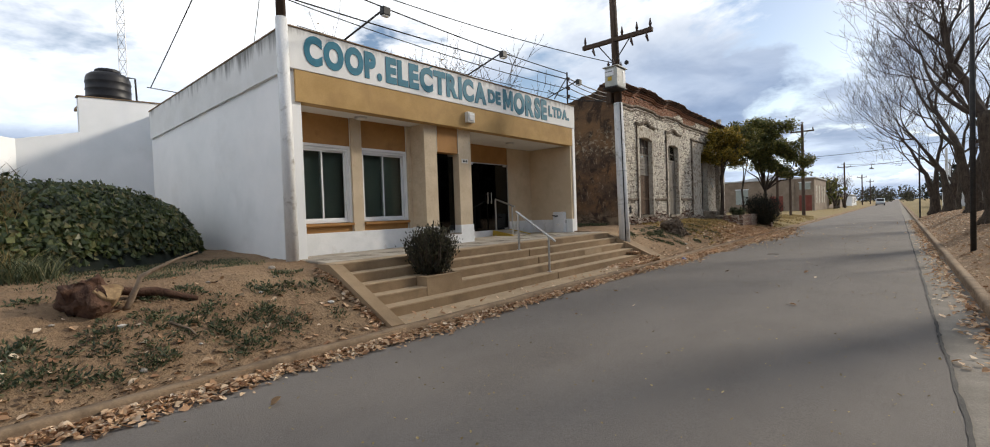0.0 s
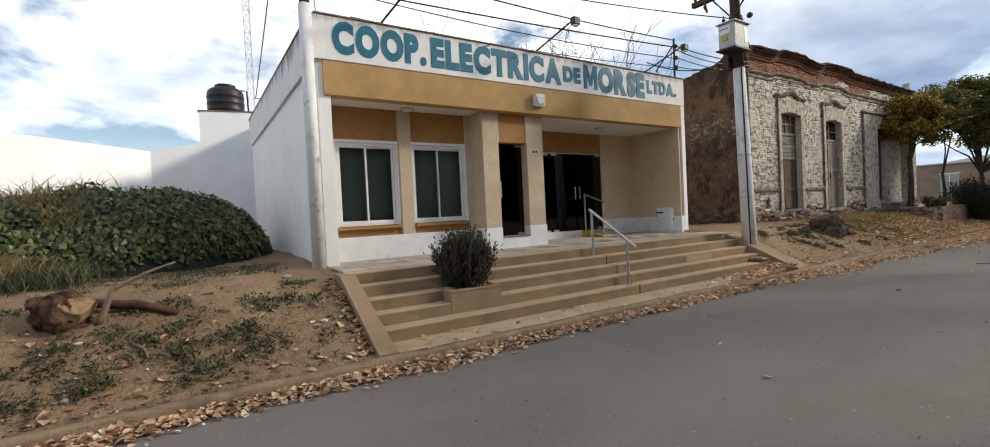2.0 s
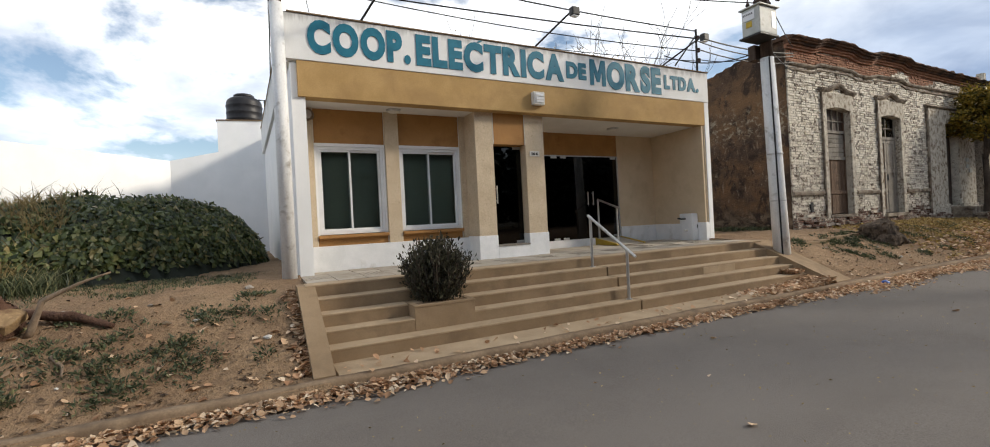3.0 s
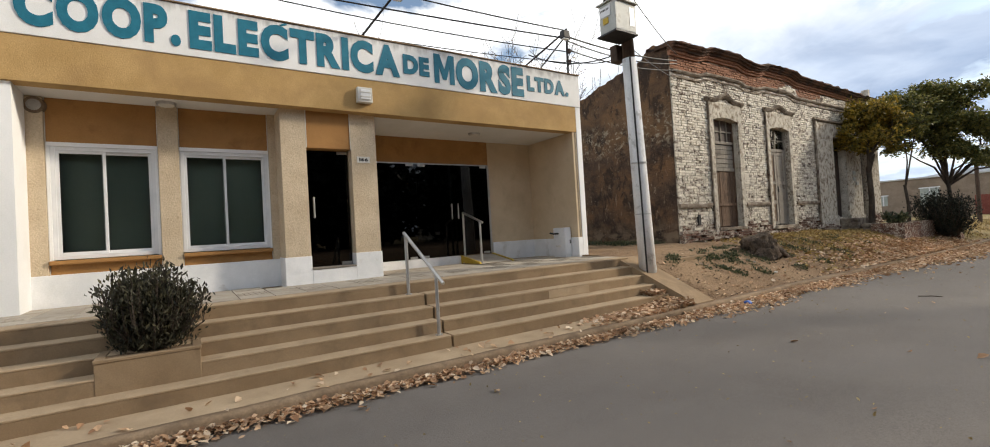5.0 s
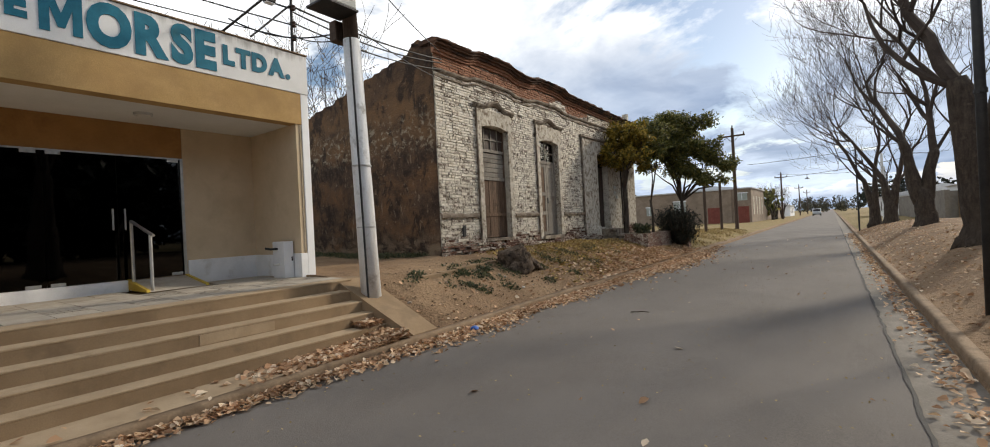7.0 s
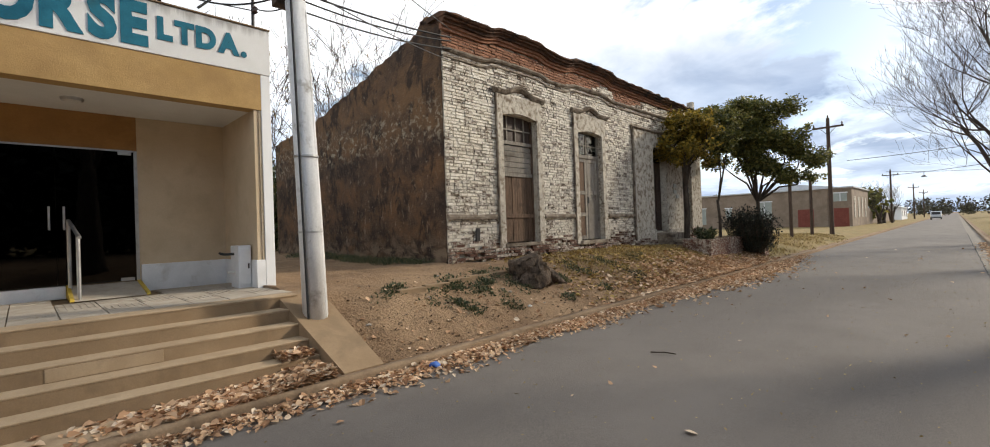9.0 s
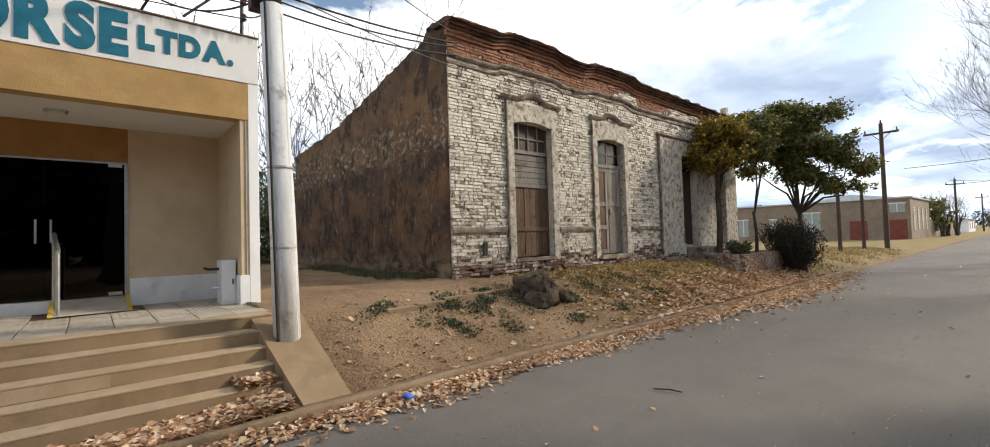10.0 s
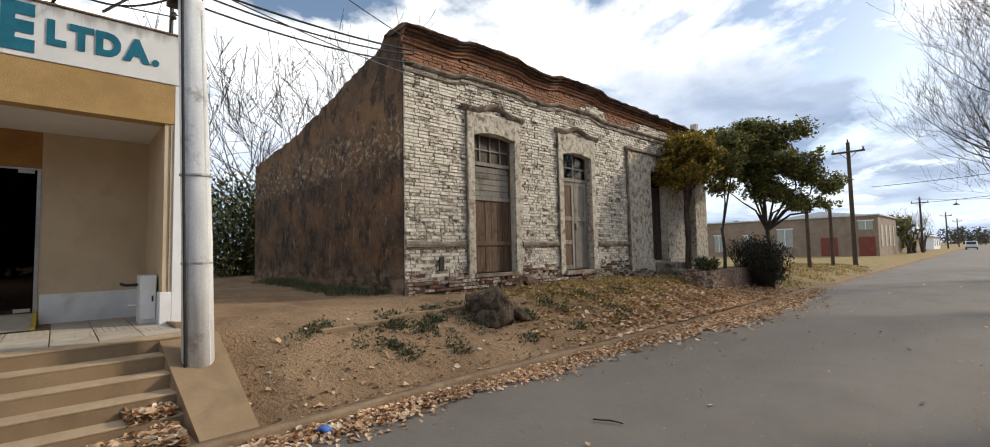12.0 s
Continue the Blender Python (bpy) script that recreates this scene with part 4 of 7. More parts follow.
# ---------------------------------------------------------------- yard walls, tank and mast
yard = thing("yard_wall", "white painted yard wall with a stepped top", "wall", kind="structure")
part("tall_wall", prism([(2.37, 0.4), (2.37, 5.22), (5.2, 5.33), (5.2, 0.4)], "x", -17.40, -17.15), M["white"], yard)
part("low_wall", prism([(1.10, 0.4), (1.10, 3.94), (2.369, 4.24), (2.369, 0.4)], "x", -17.35, -17.15), M["white"], yard)
b = bmesh.new()
pts = [(-17.15, 1.10, 3.94), (-14.69, -1.65, 4.0), (-10.3, -6.6, 4.1)]
for (xa, ya, za), (xb, yb, zb) in zip(pts, pts[1:]):
    q = [b.verts.new(p) for p in ((xa, ya, 0.4), (xb, yb, 0.4), (xb, yb, zb), (xa, ya, za), (xa - 0.2, ya, 0.4), (xb - 0.2, yb, 0.4), (xb - 0.2, yb, zb), (xa - 0.2, ya, za))]
    for f in ((0, 1, 2, 3), (5, 4, 7, 6), (3, 2, 6, 7), (1, 5, 6, 2), (4, 0, 3, 7)):
        b.faces.new([q[k] for k in f])
bmesh.ops.recalc_face_normals(b, faces=b.faces)
part("long_wall", b, M["white"], yard)
part("coping", prism([(2.34, 5.225), (2.34, 5.255), (5.2, 5.365), (5.2, 5.335)], "x", -17.43, -17.12), M["kerb"], yard)
part("tank_slab", box(-18.9, -17.2, 2.5, 5.0, 5.12, 5.2), M["concrete"], yard)
part("gate_pier", box(-11.7, -11.3, -7.9, -7.4, 0.4, 3.6, 0.01), M["tan"], yard, "ochre gate pier")
tank = thing("water_tank", "black ribbed plastic water tank on the yard wall", "water tank")
TZ = 5.26
prof = [(0.50, 0.0), (0.53, 0.03)]
for k in range(3):
    prof += [(0.535, 0.08 + k * 0.22), (0.548, 0.11 + k * 0.22), (0.548, 0.13 + k * 0.22), (0.535, 0.16 + k * 0.22)]
prof += [(0.53, 0.68), (0.50, 0.76), (0.43, 0.82), (0.35, 0.855), (0.30, 0.865)]
part("body", lathe(prof, 32, (-17.72, 3.15, TZ)), M["tank"], tank, smooth=True)
part("lid", lathe([(0.29, 0.865), (0.31, 0.88), (0.31, 0.93), (0.27, 0.965), (0.08, 0.98)], 28, (-17.72, 3.15, TZ)), M["tank"], tank)
part("pipe", tube([(-17.57, 3.58, TZ + 0.80), (-17.47, 3.75, TZ + 0.78), (-17.47, 3.77, TZ - 0.05)], 0.025, 8), M["tank"], tank)


def mast(x, y, z0, z1, w=0.15):
    th = thing("radio_mast", "tall slender red and white lattice radio mast", "mast")
    corners = [(x + w * math.cos(a), y + w * math.sin(a)) for a in (0.3, 0.3 + 2.094, 0.3 + 4.189)]
    for cx, cy in corners:
        part("leg", tube([(cx, cy, z0), (cx, cy, z1)], 0.014, 6), M["steel"], th)
    n = int((z1 - z0) / 0.45)
    bm = bmesh.new()
    for k in range(n):
        za, zb = z0 + k * 0.45, z0 + (k + 1) * 0.45
        for i in range(3):
            a, c = corners[i], corners[(i + 1) % 3]
            tube([(*a, za), (*c, zb)], 0.009, 4, bm, False)
            tube([(*a, za), (*c, za)], 0.009, 4, bm, False)
    part("lattice", bm, M["steel"], th)


mast(-21.5, 4.32, 0.9, 17.0)

# ---------------------------------------------------------------- power pole
pole = thing("power_pole", "whitewashed concrete power pole with a transformer and crossarm", "power pole")
PXY = (-6.22, 13.06)
part("shaft", tube([(-6.20, 13.06, 0.45), (-6.22, 13.03, 2.0), (-6.24, 12.94, 4.72)], [0.158, 0.15, 0.128], 20), M["poleconc"], pole, smooth=True)
part("upper_shaft", tube([(-6.24, 12.94, 4.72), (-6.28, 12.82, 8.6)], [0.118, 0.095], 16), M["polewood"], pole, "dark creosoted upper length", smooth=True)
for z in (1.72, 2.70):
    part("band", tube([(-6.215, 13.08 - 0.028 * z, z), (-6.215, 13.08 - 0.028 * z, z + 0.022)], 0.156, 20), M["steel"], pole)
part("conduit", tube([(-6.10, 12.92, 0.55), (-6.12, 12.83, 4.7)], 0.016, 6), M["cable"], pole, "black service cable")
part("conduit", tube([(-6.08, 13.15, 0.5), (-6.14, 13.02, 4.6)], 0.014, 6), M["poleconc"], pole)
BOXY = -0.16
tr = part("transformer", box(-6.30, -5.92, 12.42, 12.98, 5.06, 5.60, 0.02), M["boxgrey"], pole, "grey-green distribution box with a label")
part("roof_plate", box(-6.34, -5.88, 12.38, 13.02, 5.60, 5.625, 0.004), M["boxgrey"], tr)
part("label", box(-6.27, -6.02, 12.405, 12.42, 5.36, 5.54), M["alu"], tr, "white paper label")
for k in range(6):
    part("mark", box(-6.255 + k * 0.036, -6.235 + k * 0.036, 12.402, 12.405, 5.46, 5.495), M["blacknum"], tr)
part("label", box(-6.20, -6.08, 12.405, 12.42, 5.22, 5.33), M["yellow"], tr, "faded yellow warning label")
part("panel", box(-5.92, -5.915, 12.80, 12.93, 5.18, 5.52), M["alu"], tr)
part("shelf", box(-6.36, -5.90, 12.40, 13.0, 5.02, 5.055, 0.006), M["iron"], tr)
part("fuse_box", box(-6.52, -6.36, 12.90, 13.12, 4.70, 5.02, 0.012), M["polewood"], pole, "small dark junction box")
part("crossarm", box(-7.28, -5.10, 12.93, 13.05, 6.58, 6.70, 0.01), M["polewood"], pole, "dark wooden crossarm")
for s in (-1, 1):
    part("strut", tube([(-6.25 + s * 0.5, 12.96, 6.58), (-6.26 + s * 0.05, 12.96, 6.02)], 0.018, 6), M["iron"], pole)
for x in (-7.2, -6.0, -5.55, -5.16):
    part("insulator", lathe([(0.02, 0), (0.035, 0.03), (0.03, 0.06), (0.045, 0.1), (0.03, 0.16), (0.015, 0.26)], 10, (x, 12.99, 6.70)), M["porcelain"], pole)
for x in (-6.9, -5.7, -5.25):
    part("fuse_cutout", tube([(x, 12.92, 6.56), (x + 0.03, 12.86, 6.44), (x + 0.06, 12.90, 6.30)], [0.02, 0.04, 0.022], 8), M["porcelain"], pole)
for x, y in ((-6.22, 12.52), (-6.06, 12.52), (-6.0, 12.86)):
    part("bushing", lathe([(0.03, 0), (0.05, 0.03), (0.025, 0.06), (0.045, 0.09), (0.02, 0.13), (0.01, 0.2)], 10, (x, y, 5.625)), M["porcelain"], pole)
for o_ in (tr, *[c for c in pole.children if c.name.split(".")[0] in ("crossarm", "strut", "insulator", "fuse_cutout", "bushing", "fuse_box")]):
    o_.location.y += BOXY
for o_ in pole.children:
    if o_.name.split(".")[0] in ("crossarm", "strut", "insulator", "fuse_cutout"):
        o_.location.z -= 0.10
part("lamp_head", lathe([(0.02, 0), (0.06, 0.03), (0.065, 0.08), (0.03, 0.12)], 10, (-5.90, 12.86, 5.75)), M["iron"], pole)


def cable(label, a, b_, sag, r=0.011, n=14):
    a, b_ = Vector(a), Vector(b_)
    pts = [a.lerp(b_, k / n) - Vector((0, 0, sag * 4 * (k / n) * (1 - k / n))) for k in range(n + 1)]
    tagged(part("overhead_cable", tube(pts, r, 5, cap=False), M["cable"]), label, "cable", "overhead cables")


BL = "black overhead cable sagging between roof brackets and poles"
cable(BL, (-8.0, 13.0, 5.80), (-11.0, 0.0, 6.9), 0.12, 0.016)
cable(BL, (-8.0, 13.0, 5.98), (-8.5, 0.0, 6.55), 0.22, 0.014)
cable(BL, (-8.0, 13.0, 5.5), (-11.5, 0.0, 7.6), 0.35, 0.012)
cable(BL, (-6.3, 13.0, 5.9), (-13.5, 0.0, 9.5), 0.5, 0.012)
cable(BL, (-8.0, 13.0, 5.25), (-9.8, 5.0, 5.8), 0.12, 0.009)
cable(BL, (-8.0, 13.02, 5.85), (-8.12, 17.2, 5.98), 0.10, 0.018)
cable(BL, (-8.0, 13.02, 5.75), (-8.12, 17.2, 5.90), 0.16, 0.015)
cable(BL, (-8.0, 13.02, 5.55), (-8.12, 17.2, 5.72), 0.14, 0.015)
cable(BL, (-6.27, 13.05, 6.1), (-8.12, 17.2, 6.15), 0.06, 0.010)
cable(BL, (-6.25, 13.05, 4.95), (-8.12, 17.2, 5.45), 0.06, 0.009)
cable(BL, (-6.25, 13.05, 4.85), (-8.0, 13.0, 5.3), 0.12, 0.010)
cable(BL, (-6.25, 13.05, 4.98), (-8.0, 11.9, 5.25), 0.25, 0.013)
cable(BL, (-7.82, 3.70, 8.2), (-16.5, 3.9, 5.6), 0.05, 0.014)
cable(BL, (-7.82, 3.70, 7.4), (-12.3, 5.0, 5.3), 0.03, 0.008)
cable(BL, (-16.9, 3.9, 5.7), (-15.4, 6.5, 5.3), 0.02, 0.014)

# ---------------------------------------------------------------- the old brick house
FX = -8.20
house = thing("brick_house", "derelict single-storey brick house with peeling limewash", "building", kind="structure")
OPEN = [(18.85, 20.17, 1.29, 4.57), (22.10, 23.42, 1.22, 4.52), (26.98, 28.08, 1.35, 4.48), (29.55, 30.45, 1.30, 4.20)]
HY0, HY1 = 17.0, 31.5


def swell(y):
    """The parapet's two gentle waves over the first openings."""
    out = 0.0
    for c in (19.5, 22.78):
        d = abs(y - c)
        out = max(out, 0.11 * (1 if d < 0.75 else max(0.0, 0.5 + 0.5 * math.cos((d - 0.75) / 0.55 * math.pi)) if d < 1.3 else 0))
    return out


def rim(y):
    return 6.43 + swell(y) - 0.012 * max(0, y - 24)


core = bmesh.new()
ys = [HY0] + [v for o in OPEN for v in o[:2]] + [HY1]
for a, b_ in zip(ys[::2], ys[1::2]):
    box(FX - 0.40, FX - 0.03, a, b_, 0.3, 4.6, bm=core)
for y0, y1, z0, z1 in OPEN:
    box(FX - 0.40, FX - 0.03, y0, y1, 0.3, z0, bm=core)
    if z1 < 4.6:
        box(FX - 0.40, FX - 0.03, y0, y1, z1, 4.6, bm=core)
n = 60
for k in range(n):
    a, b_ = HY0 + (HY1 - HY0) * k / n, HY0 + (HY1 - HY0) * (k + 1) / n
    box(FX - 0.40, FX - 0.03, a, b_, 4.6, rim((a + b_) / 2) - 0.1, bm=core)
part("wall_core", core, M["brickcore"], house)
def gable_rim(x):
    """Broken upper edge of the gable: courses that have fallen away, down towards the yard."""
    z = float(np.interp(-x, [8.25, 8.45, 8.62, 8.85, 9.15, 10.5, 12.6, 13.4, 13.7, 15.5, 17.9], [6.30, 6.40, 6.58, 6.56, 6.28, 6.06, 5.62, 5.50, 5.36, 5.18, 4.98]))
    return 0.07 * round((z + 0.07 * wobble(x, 0, 2.6, 21)) / 0.07) + 0.02 * wobble(x, 0, 9.0, 5)


gable = [(FX - 0.05, 0.3)] + [(x, gable_rim(x)) for x in np.arange(FX - 0.05, -17.9, -0.11)] + [(-17.9, 4.97), (-17.9, 0.3)]
part("gable_wall", prism(gable, "y", HY0 - 0.02, HY0 + 0.35), M["gable"], house, "blank blackened gable wall with pale runs")
part("back_wall", box(-18.1, -17.8, HY0 + 0.35, HY1, 0.3, 4.8), M["gable"], house)
part("far_wall", box(-18.0, FX - 0.4, HY1 - 0.3, HY1, 0.3, 5.0), M["gable"], house)
part("roof", prism([(FX - 0.4, 5.5), (FX - 0.4, 5.6), (-17.8, 4.9), (-17.8, 4.8)], "y", HY0 + 0.35, HY1 - 0.3), M["roofmetal"], house)
rub = random.Random(4)
for k in range(9):
    x = -8.35 - 0.07 * k + rub.uniform(-0.02, 0.02)
    part("loose_brick", box(x - 0.06, x + 0.06, HY0 - 0.03, HY0 + 0.22, 6.28 + 0.02 * k, 6.40 + 0.04 * rub.random() + 0.014 * k, 0.008), M["cornice"], house)


def swept(name, prof, fn, y0, y1, material, step=0.16, rough=0.012, seed=1.0):
    """A moulding drawn along the front: prof of (out, up), carried at height fn(y)."""
    yy = np.arange(y0, y1 + step * 0.5, step)
    verts, faces, m = [], [], len(prof)
    for y in yy:
        for k, (o, u) in enumerate(prof):
            j = rough * noise.noise(Vector((k * 3.1 + seed, y * 3.0, seed)))
            verts.append((FX + o + j, y, fn(y) + u + j))
    for j in range(len(yy) - 1):
        for k in range(m - 1):
            faces.append((j * m + k, (j + 1) * m + k, (j + 1) * m + k + 1, j * m + k + 1))
    faces.append(tuple(range(m)))
    faces.append(tuple(range((len(yy) - 1) * m, len(yy) * m))[::-1])
    return from_lists(name, verts, faces, material, house)


# stepped brick cornice, then the thin string course
swept("cornice", [(-0.03, -0.30), (0.05, -0.30), (0.05, -0.235), (0.10, -0.235), (0.10, -0.17), (-0.03, -0.17)], rim, HY0 - 0.05, HY1, M["redbrick"], 0.16, 0.012, 1)
swept("cornice", [(-0.03, -0.172), (0.16, -0.172), (0.16, -0.11), (0.23, -0.10), (0.23, -0.05), (-0.03, -0.05)], rim, HY0 - 0.08, HY1, M["cornice"], 0.16, 0.02, 2)
swept("cornice_top", [(-0.4, -0.052), (0.27, -0.052), (0.30, -0.02), (0.27, 0.02), (0.05, 0.05), (-0.4, 0.06)], rim, HY0 - 0.10, HY1, M["cornice"], 0.14, 0.045, 3)
swept("string_course", [(-0.03, -0.06), (0.04, -0.05), (0.07, -0.01), (0.07, 0.03), (0.03, 0.05), (-0.03, 0.05)], lambda y: 5.72 + swell(y), HY0, HY1, M["moulding"], 0.14, 0.015, 4)
swept("string_course", [(-0.03, -0.03), (0.025, -0.02), (0.025, 0.02), (-0.03, 0.02)], lambda y: 5.57 + swell(y), HY0, HY1, M["moulding"], 0.14, 0.012, 5)
for a, b_ in ((17.0, 18.58), (20.41, 21.83), (23.70, 25.44)):
    swept("dado_course", [(-0.03, -0.07), (0.05, -0.06), (0.06, 0.0), (0.04, 0.05), (-0.03, 0.06)], lambda y: 1.97, a, b_, M["moulding"], 0.14, 0.02, 6)


def surround(y0, y1, z0, z1, top):
    """Rendered frame with a hood mould round an opening."""
    w = 0.20
    part("surround", box(FX - 0.03, FX + 0.035, y0 - w, y0 - 0.002, z0 - 0.1, top - 0.08, 0.012), M["pale_render"], house)
    part("surround", box(FX - 0.03, FX + 0.035, y1 + 0.002, y1 + w, z0 - 0.1, top - 0.08, 0.012), M["pale_render"], house)
    bm = bmesh.new()
    pts = [(y0 - 0.002, z1 - 0.06)] + [(y0 + (y1 - y0) * k / 8, z1 - 0.06 + 0.09 * math.sin(math.pi * k / 8)) for k in range(1, 8)] + [(y1 + 0.002, z1 - 0.06), (y1 + 0.002, top - 0.08), (y0 - 0.002, top - 0.08)]
    prism(pts, "x", FX - 0.3, FX + 0.034, bm)
    part("arch", bm, M["pale_render"], house)
    c, h_ = (y0 + y1) / 2, (y1 - y0) / 2 + w + 0.12

    def hood(y):
        d = abs(y - c) / h_
        return top + (0.17 * (0.5 + 0.5 * math.cos(min(1, d / 0.62) * math.pi)) if d < 0.62 else 0)
    swept("hood_mould", [(-0.03, -0.09), (0.04, -0.08), (0.09, -0.02), (0.11, 0.03), (0.06, 0.06), (-0.03, 0.06)], hood, c - h_, c + h_, M["moulding"], 0.09, 0.016, y0)
    part("jamb_shaft", tube([(FX + 0.03, y0 - w - 0.03, z0 - 0.1), (FX + 0.03, y0 - w - 0.03, top - 0.08)], 0.03, 6), M["moulding"], house)


surround(*OPEN[0], 5.10)
surround(*OPEN[1], 5.10)
part("render_panel", box(FX - 0.03, FX + 0.012, 25.46, 26.97, 1.42, 5.05), M["pale_render"], house, "smooth pale render")
part("render_panel", box(FX - 0.03, FX + 0.012, 28.09, 29.54, 1.42, 5.05), M["pale_render"], house, "smooth pale render")
part("render_panel", box(FX - 0.03, FX + 0.012, 30.46, HY1, 1.42, 5.05), M["pale_render"], house, "smooth pale render")
part("render_panel", box(FX - 0.03, FX + 0.010, 26.97, 28.09, 4.49, 5.05), M["pale_render"], house)
part("render_panel", box(FX - 0.03, FX + 0.010, 29.54, 30.46, 4.21, 5.05), M["pale_render"], house)
part("plinth", box(FX - 0.03, FX + 0.07, 25.46, 26.97, 0.5, 1.42, 0.02), M["brickcore"], house)
part("plinth", box(FX - 0.03, FX + 0.07, 28.09, 29.54, 0.5, 1.42, 0.02), M["brickcore"], house)
part("jamb_shaft", tube([(FX + 0.03, 25.44, 1.1), (FX + 0.03, 25.44, 5.1)], 0.045, 6), M["moulding"], house)
swept("hood_mould", [(-0.03, -0.05), (0.05, -0.04), (0.09, 0.0), (0.07, 0.05), (-0.03, 0.05)], lambda y: 5.07, 25.34, HY1, M["moulding"], 0.14, 0.015, 8)
for z in (2.62, 2.80, 3.05):
    part("meter_plate", box(FX + 0.012, FX + 0.05, 28.62 + (0.25 if z < 2.7 else 0), 28.84 + (0.25 if z < 2.7 else 0), z, z + 0.14, 0.006), M["boxgrey"], house)
part("door_stone", box(FX - 0.3, FX + 0.65, 26.95, 28.2, 0.6, 1.28, 0.04), M["moulding"], house, "worn stone doorstep")
part("door_stone", box(FX + 0.65, FX + 1.0, 27.1, 28.05, 0.5, 1.05, 0.05), M["moulding"], house)
# no hollow is cut: a black plate gives the hole's shade
part("niche", box(FX - 0.035, FX + 0.022, 17.82, 17.95, 1.40, 1.70, 0.01), M["iron"], house, "black plate standing in for the shaded hollow of a broken niche")
part("roof_stub", box(FX - 0.25, FX + 0.0, 30.9, 31.1, 6.3, 6.85, 0.01), M["pale_render"], house)


def boarded_window():
    y0, y1, z0, z1 = OPEN[0]
    w = thing("window_1", "boarded-up window with weathered planks", "window", kind="structure")
    x = FX - 0.17
    for a, b_ in ((y0, y0 + 0.07), (y1 - 0.07, y1)):
        part("frame", box(x - 0.05, x + 0.02, a, b_, z0, z1, 0.006), M["wood"], w)
    ys_ = np.linspace(y0 + 0.075, y1 - 0.075, 7)
    r = random.Random(2)
    for a, b_ in zip(ys_, ys_[1:]):
        part("plank", box(x - 0.03, x - 0.005 + r.uniform(0, 0.012), a + 0.004, b_ - 0.004, z0 + 0.02, 3.02 + r.uniform(-0.03, 0.02), 0.003), M["wood"], w)
    part("crossbar", box(x, x + 0.03, y0 + 0.05, y1 - 0.05, 1.93, 2.03, 0.006), M["wood"], w)
    part("crossbar", box(x, x + 0.035, y0 + 0.05, y1 - 0.05, 3.0, 3.10, 0.006), M["greywood"], w)
    for k in range(5):
        part("plank", box(x - 0.02, x + r.uniform(0, 0.012), y0 + 0.075, y1 - 0.075, 3.11 + k * 0.14, 3.24 + k * 0.14, 0.004), M["greywood"], w)
    part("transom_bar", box(x - 0.02, x + 0.03, y0 + 0.05, y1 - 0.05, 3.83, 3.92, 0.006), M["greywood"], w)
    for k in range(1, 4):
        y = y0 + (y1 - y0) * k / 4
        part("glazing_bar", box(x - 0.015, x + 0.01, y - 0.018, y + 0.018, 3.92, 4.56), M["greywood"], w)
    part("glazing_bar", box(x - 0.015, x + 0.012, y0 + 0.05, y1 - 0.05, 4.2, 4.235), M["greywood"], w)
    part("broken_panel", box(x - 0.04, x - 0.02, y0 + 0.07, y1 - 0.07, 3.92, 4.58), M["darkdoor"], w)
    part("sill", box(FX - 0.3, FX + 0.07, y0 - 0.05, y1 + 0.05, z0 - 0.09, z0, 0.012), M["moulding"], w)


boarded_window()


def old_door():
    y0, y1, z0, z1 = OPEN[1]
    d = thing("door_3", "tall weathered double door with a patched leaf, closed", "door", kind="structure")
    x = FX - 0.17
    for a, b_ in ((y0, y0 + 0.08), (y1 - 0.08, y1)):
        part("frame", box(x - 0.05, x + 0.03, a, b_, z0, z1, 0.006), M["greywood"], d)
    part("transom_bar", box(x - 0.03, x + 0.035, y0 + 0.08, y1 - 0.08, 3.74, 3.84, 0.006), M["greywood"], d)
    mid = (y0 + y1) / 2
    part("glazing_bar", box(x - 0.02, x + 0.02, mid - 0.02, mid + 0.02, 3.84, 4.45), M["greywood"], d)
    part("glazing_bar", box(x - 0.02, x + 0.018, y0 + 0.08, y1 - 0.08, 4.12, 4.15), M["greywood"], d)
    for a, b_ in ((y0 + 0.08, mid - 0.02), (mid + 0.02, y1 - 0.08)):
        part("pane", box(x - 0.006, x, a, b_, 3.84, 4.5), M["glass_win"], d)
    part("dark_room", box(x - 0.12, x - 0.1, y0, y1, 3.7, 4.55), M["greywood"], d)
    for k, (a, b_) in enumerate(((y0 + 0.082, mid - 0.006), (mid + 0.006, y1 - 0.082))):
        leaf = part("leaf", box(x - 0.04, x - 0.01, a, b_, z0 + 0.02, 3.74, 0.003), M["wood"] if k == 0 else M["greywood"], d)
        for c, e in ((a, a + 0.10), (b_ - 0.10, b_)):
            part("stile", box(x - 0.012, x + 0.012, c, e, z0 + 0.02, 3.74, 0.004), M["greywood"], leaf)
        for z in (z0 + 0.02, 1.95, 2.62, 3.62):
            part("rail", box(x - 0.012, x + 0.011, a + 0.1, b_ - 0.1, z, z + 0.12, 0.004), M["greywood"], leaf)
        if k:
            part("patch", box(x + 0.013, x + 0.022, a + 0.02, b_ - 0.02, z0 + 0.05, 2.45, 0.003), M["gutter"], leaf, "grey sheet-metal patch")
            part("lock", box(x + 0.012, x + 0.035, a + 0.02, a + 0.07, 2.35, 2.55, 0.004), M["iron"], leaf)
    part("sill", box(FX - 0.3, FX + 0.12, y0 - 0.05, y1 + 0.05, z0 - 0.12, z0, 0.02), M["moulding"], d)


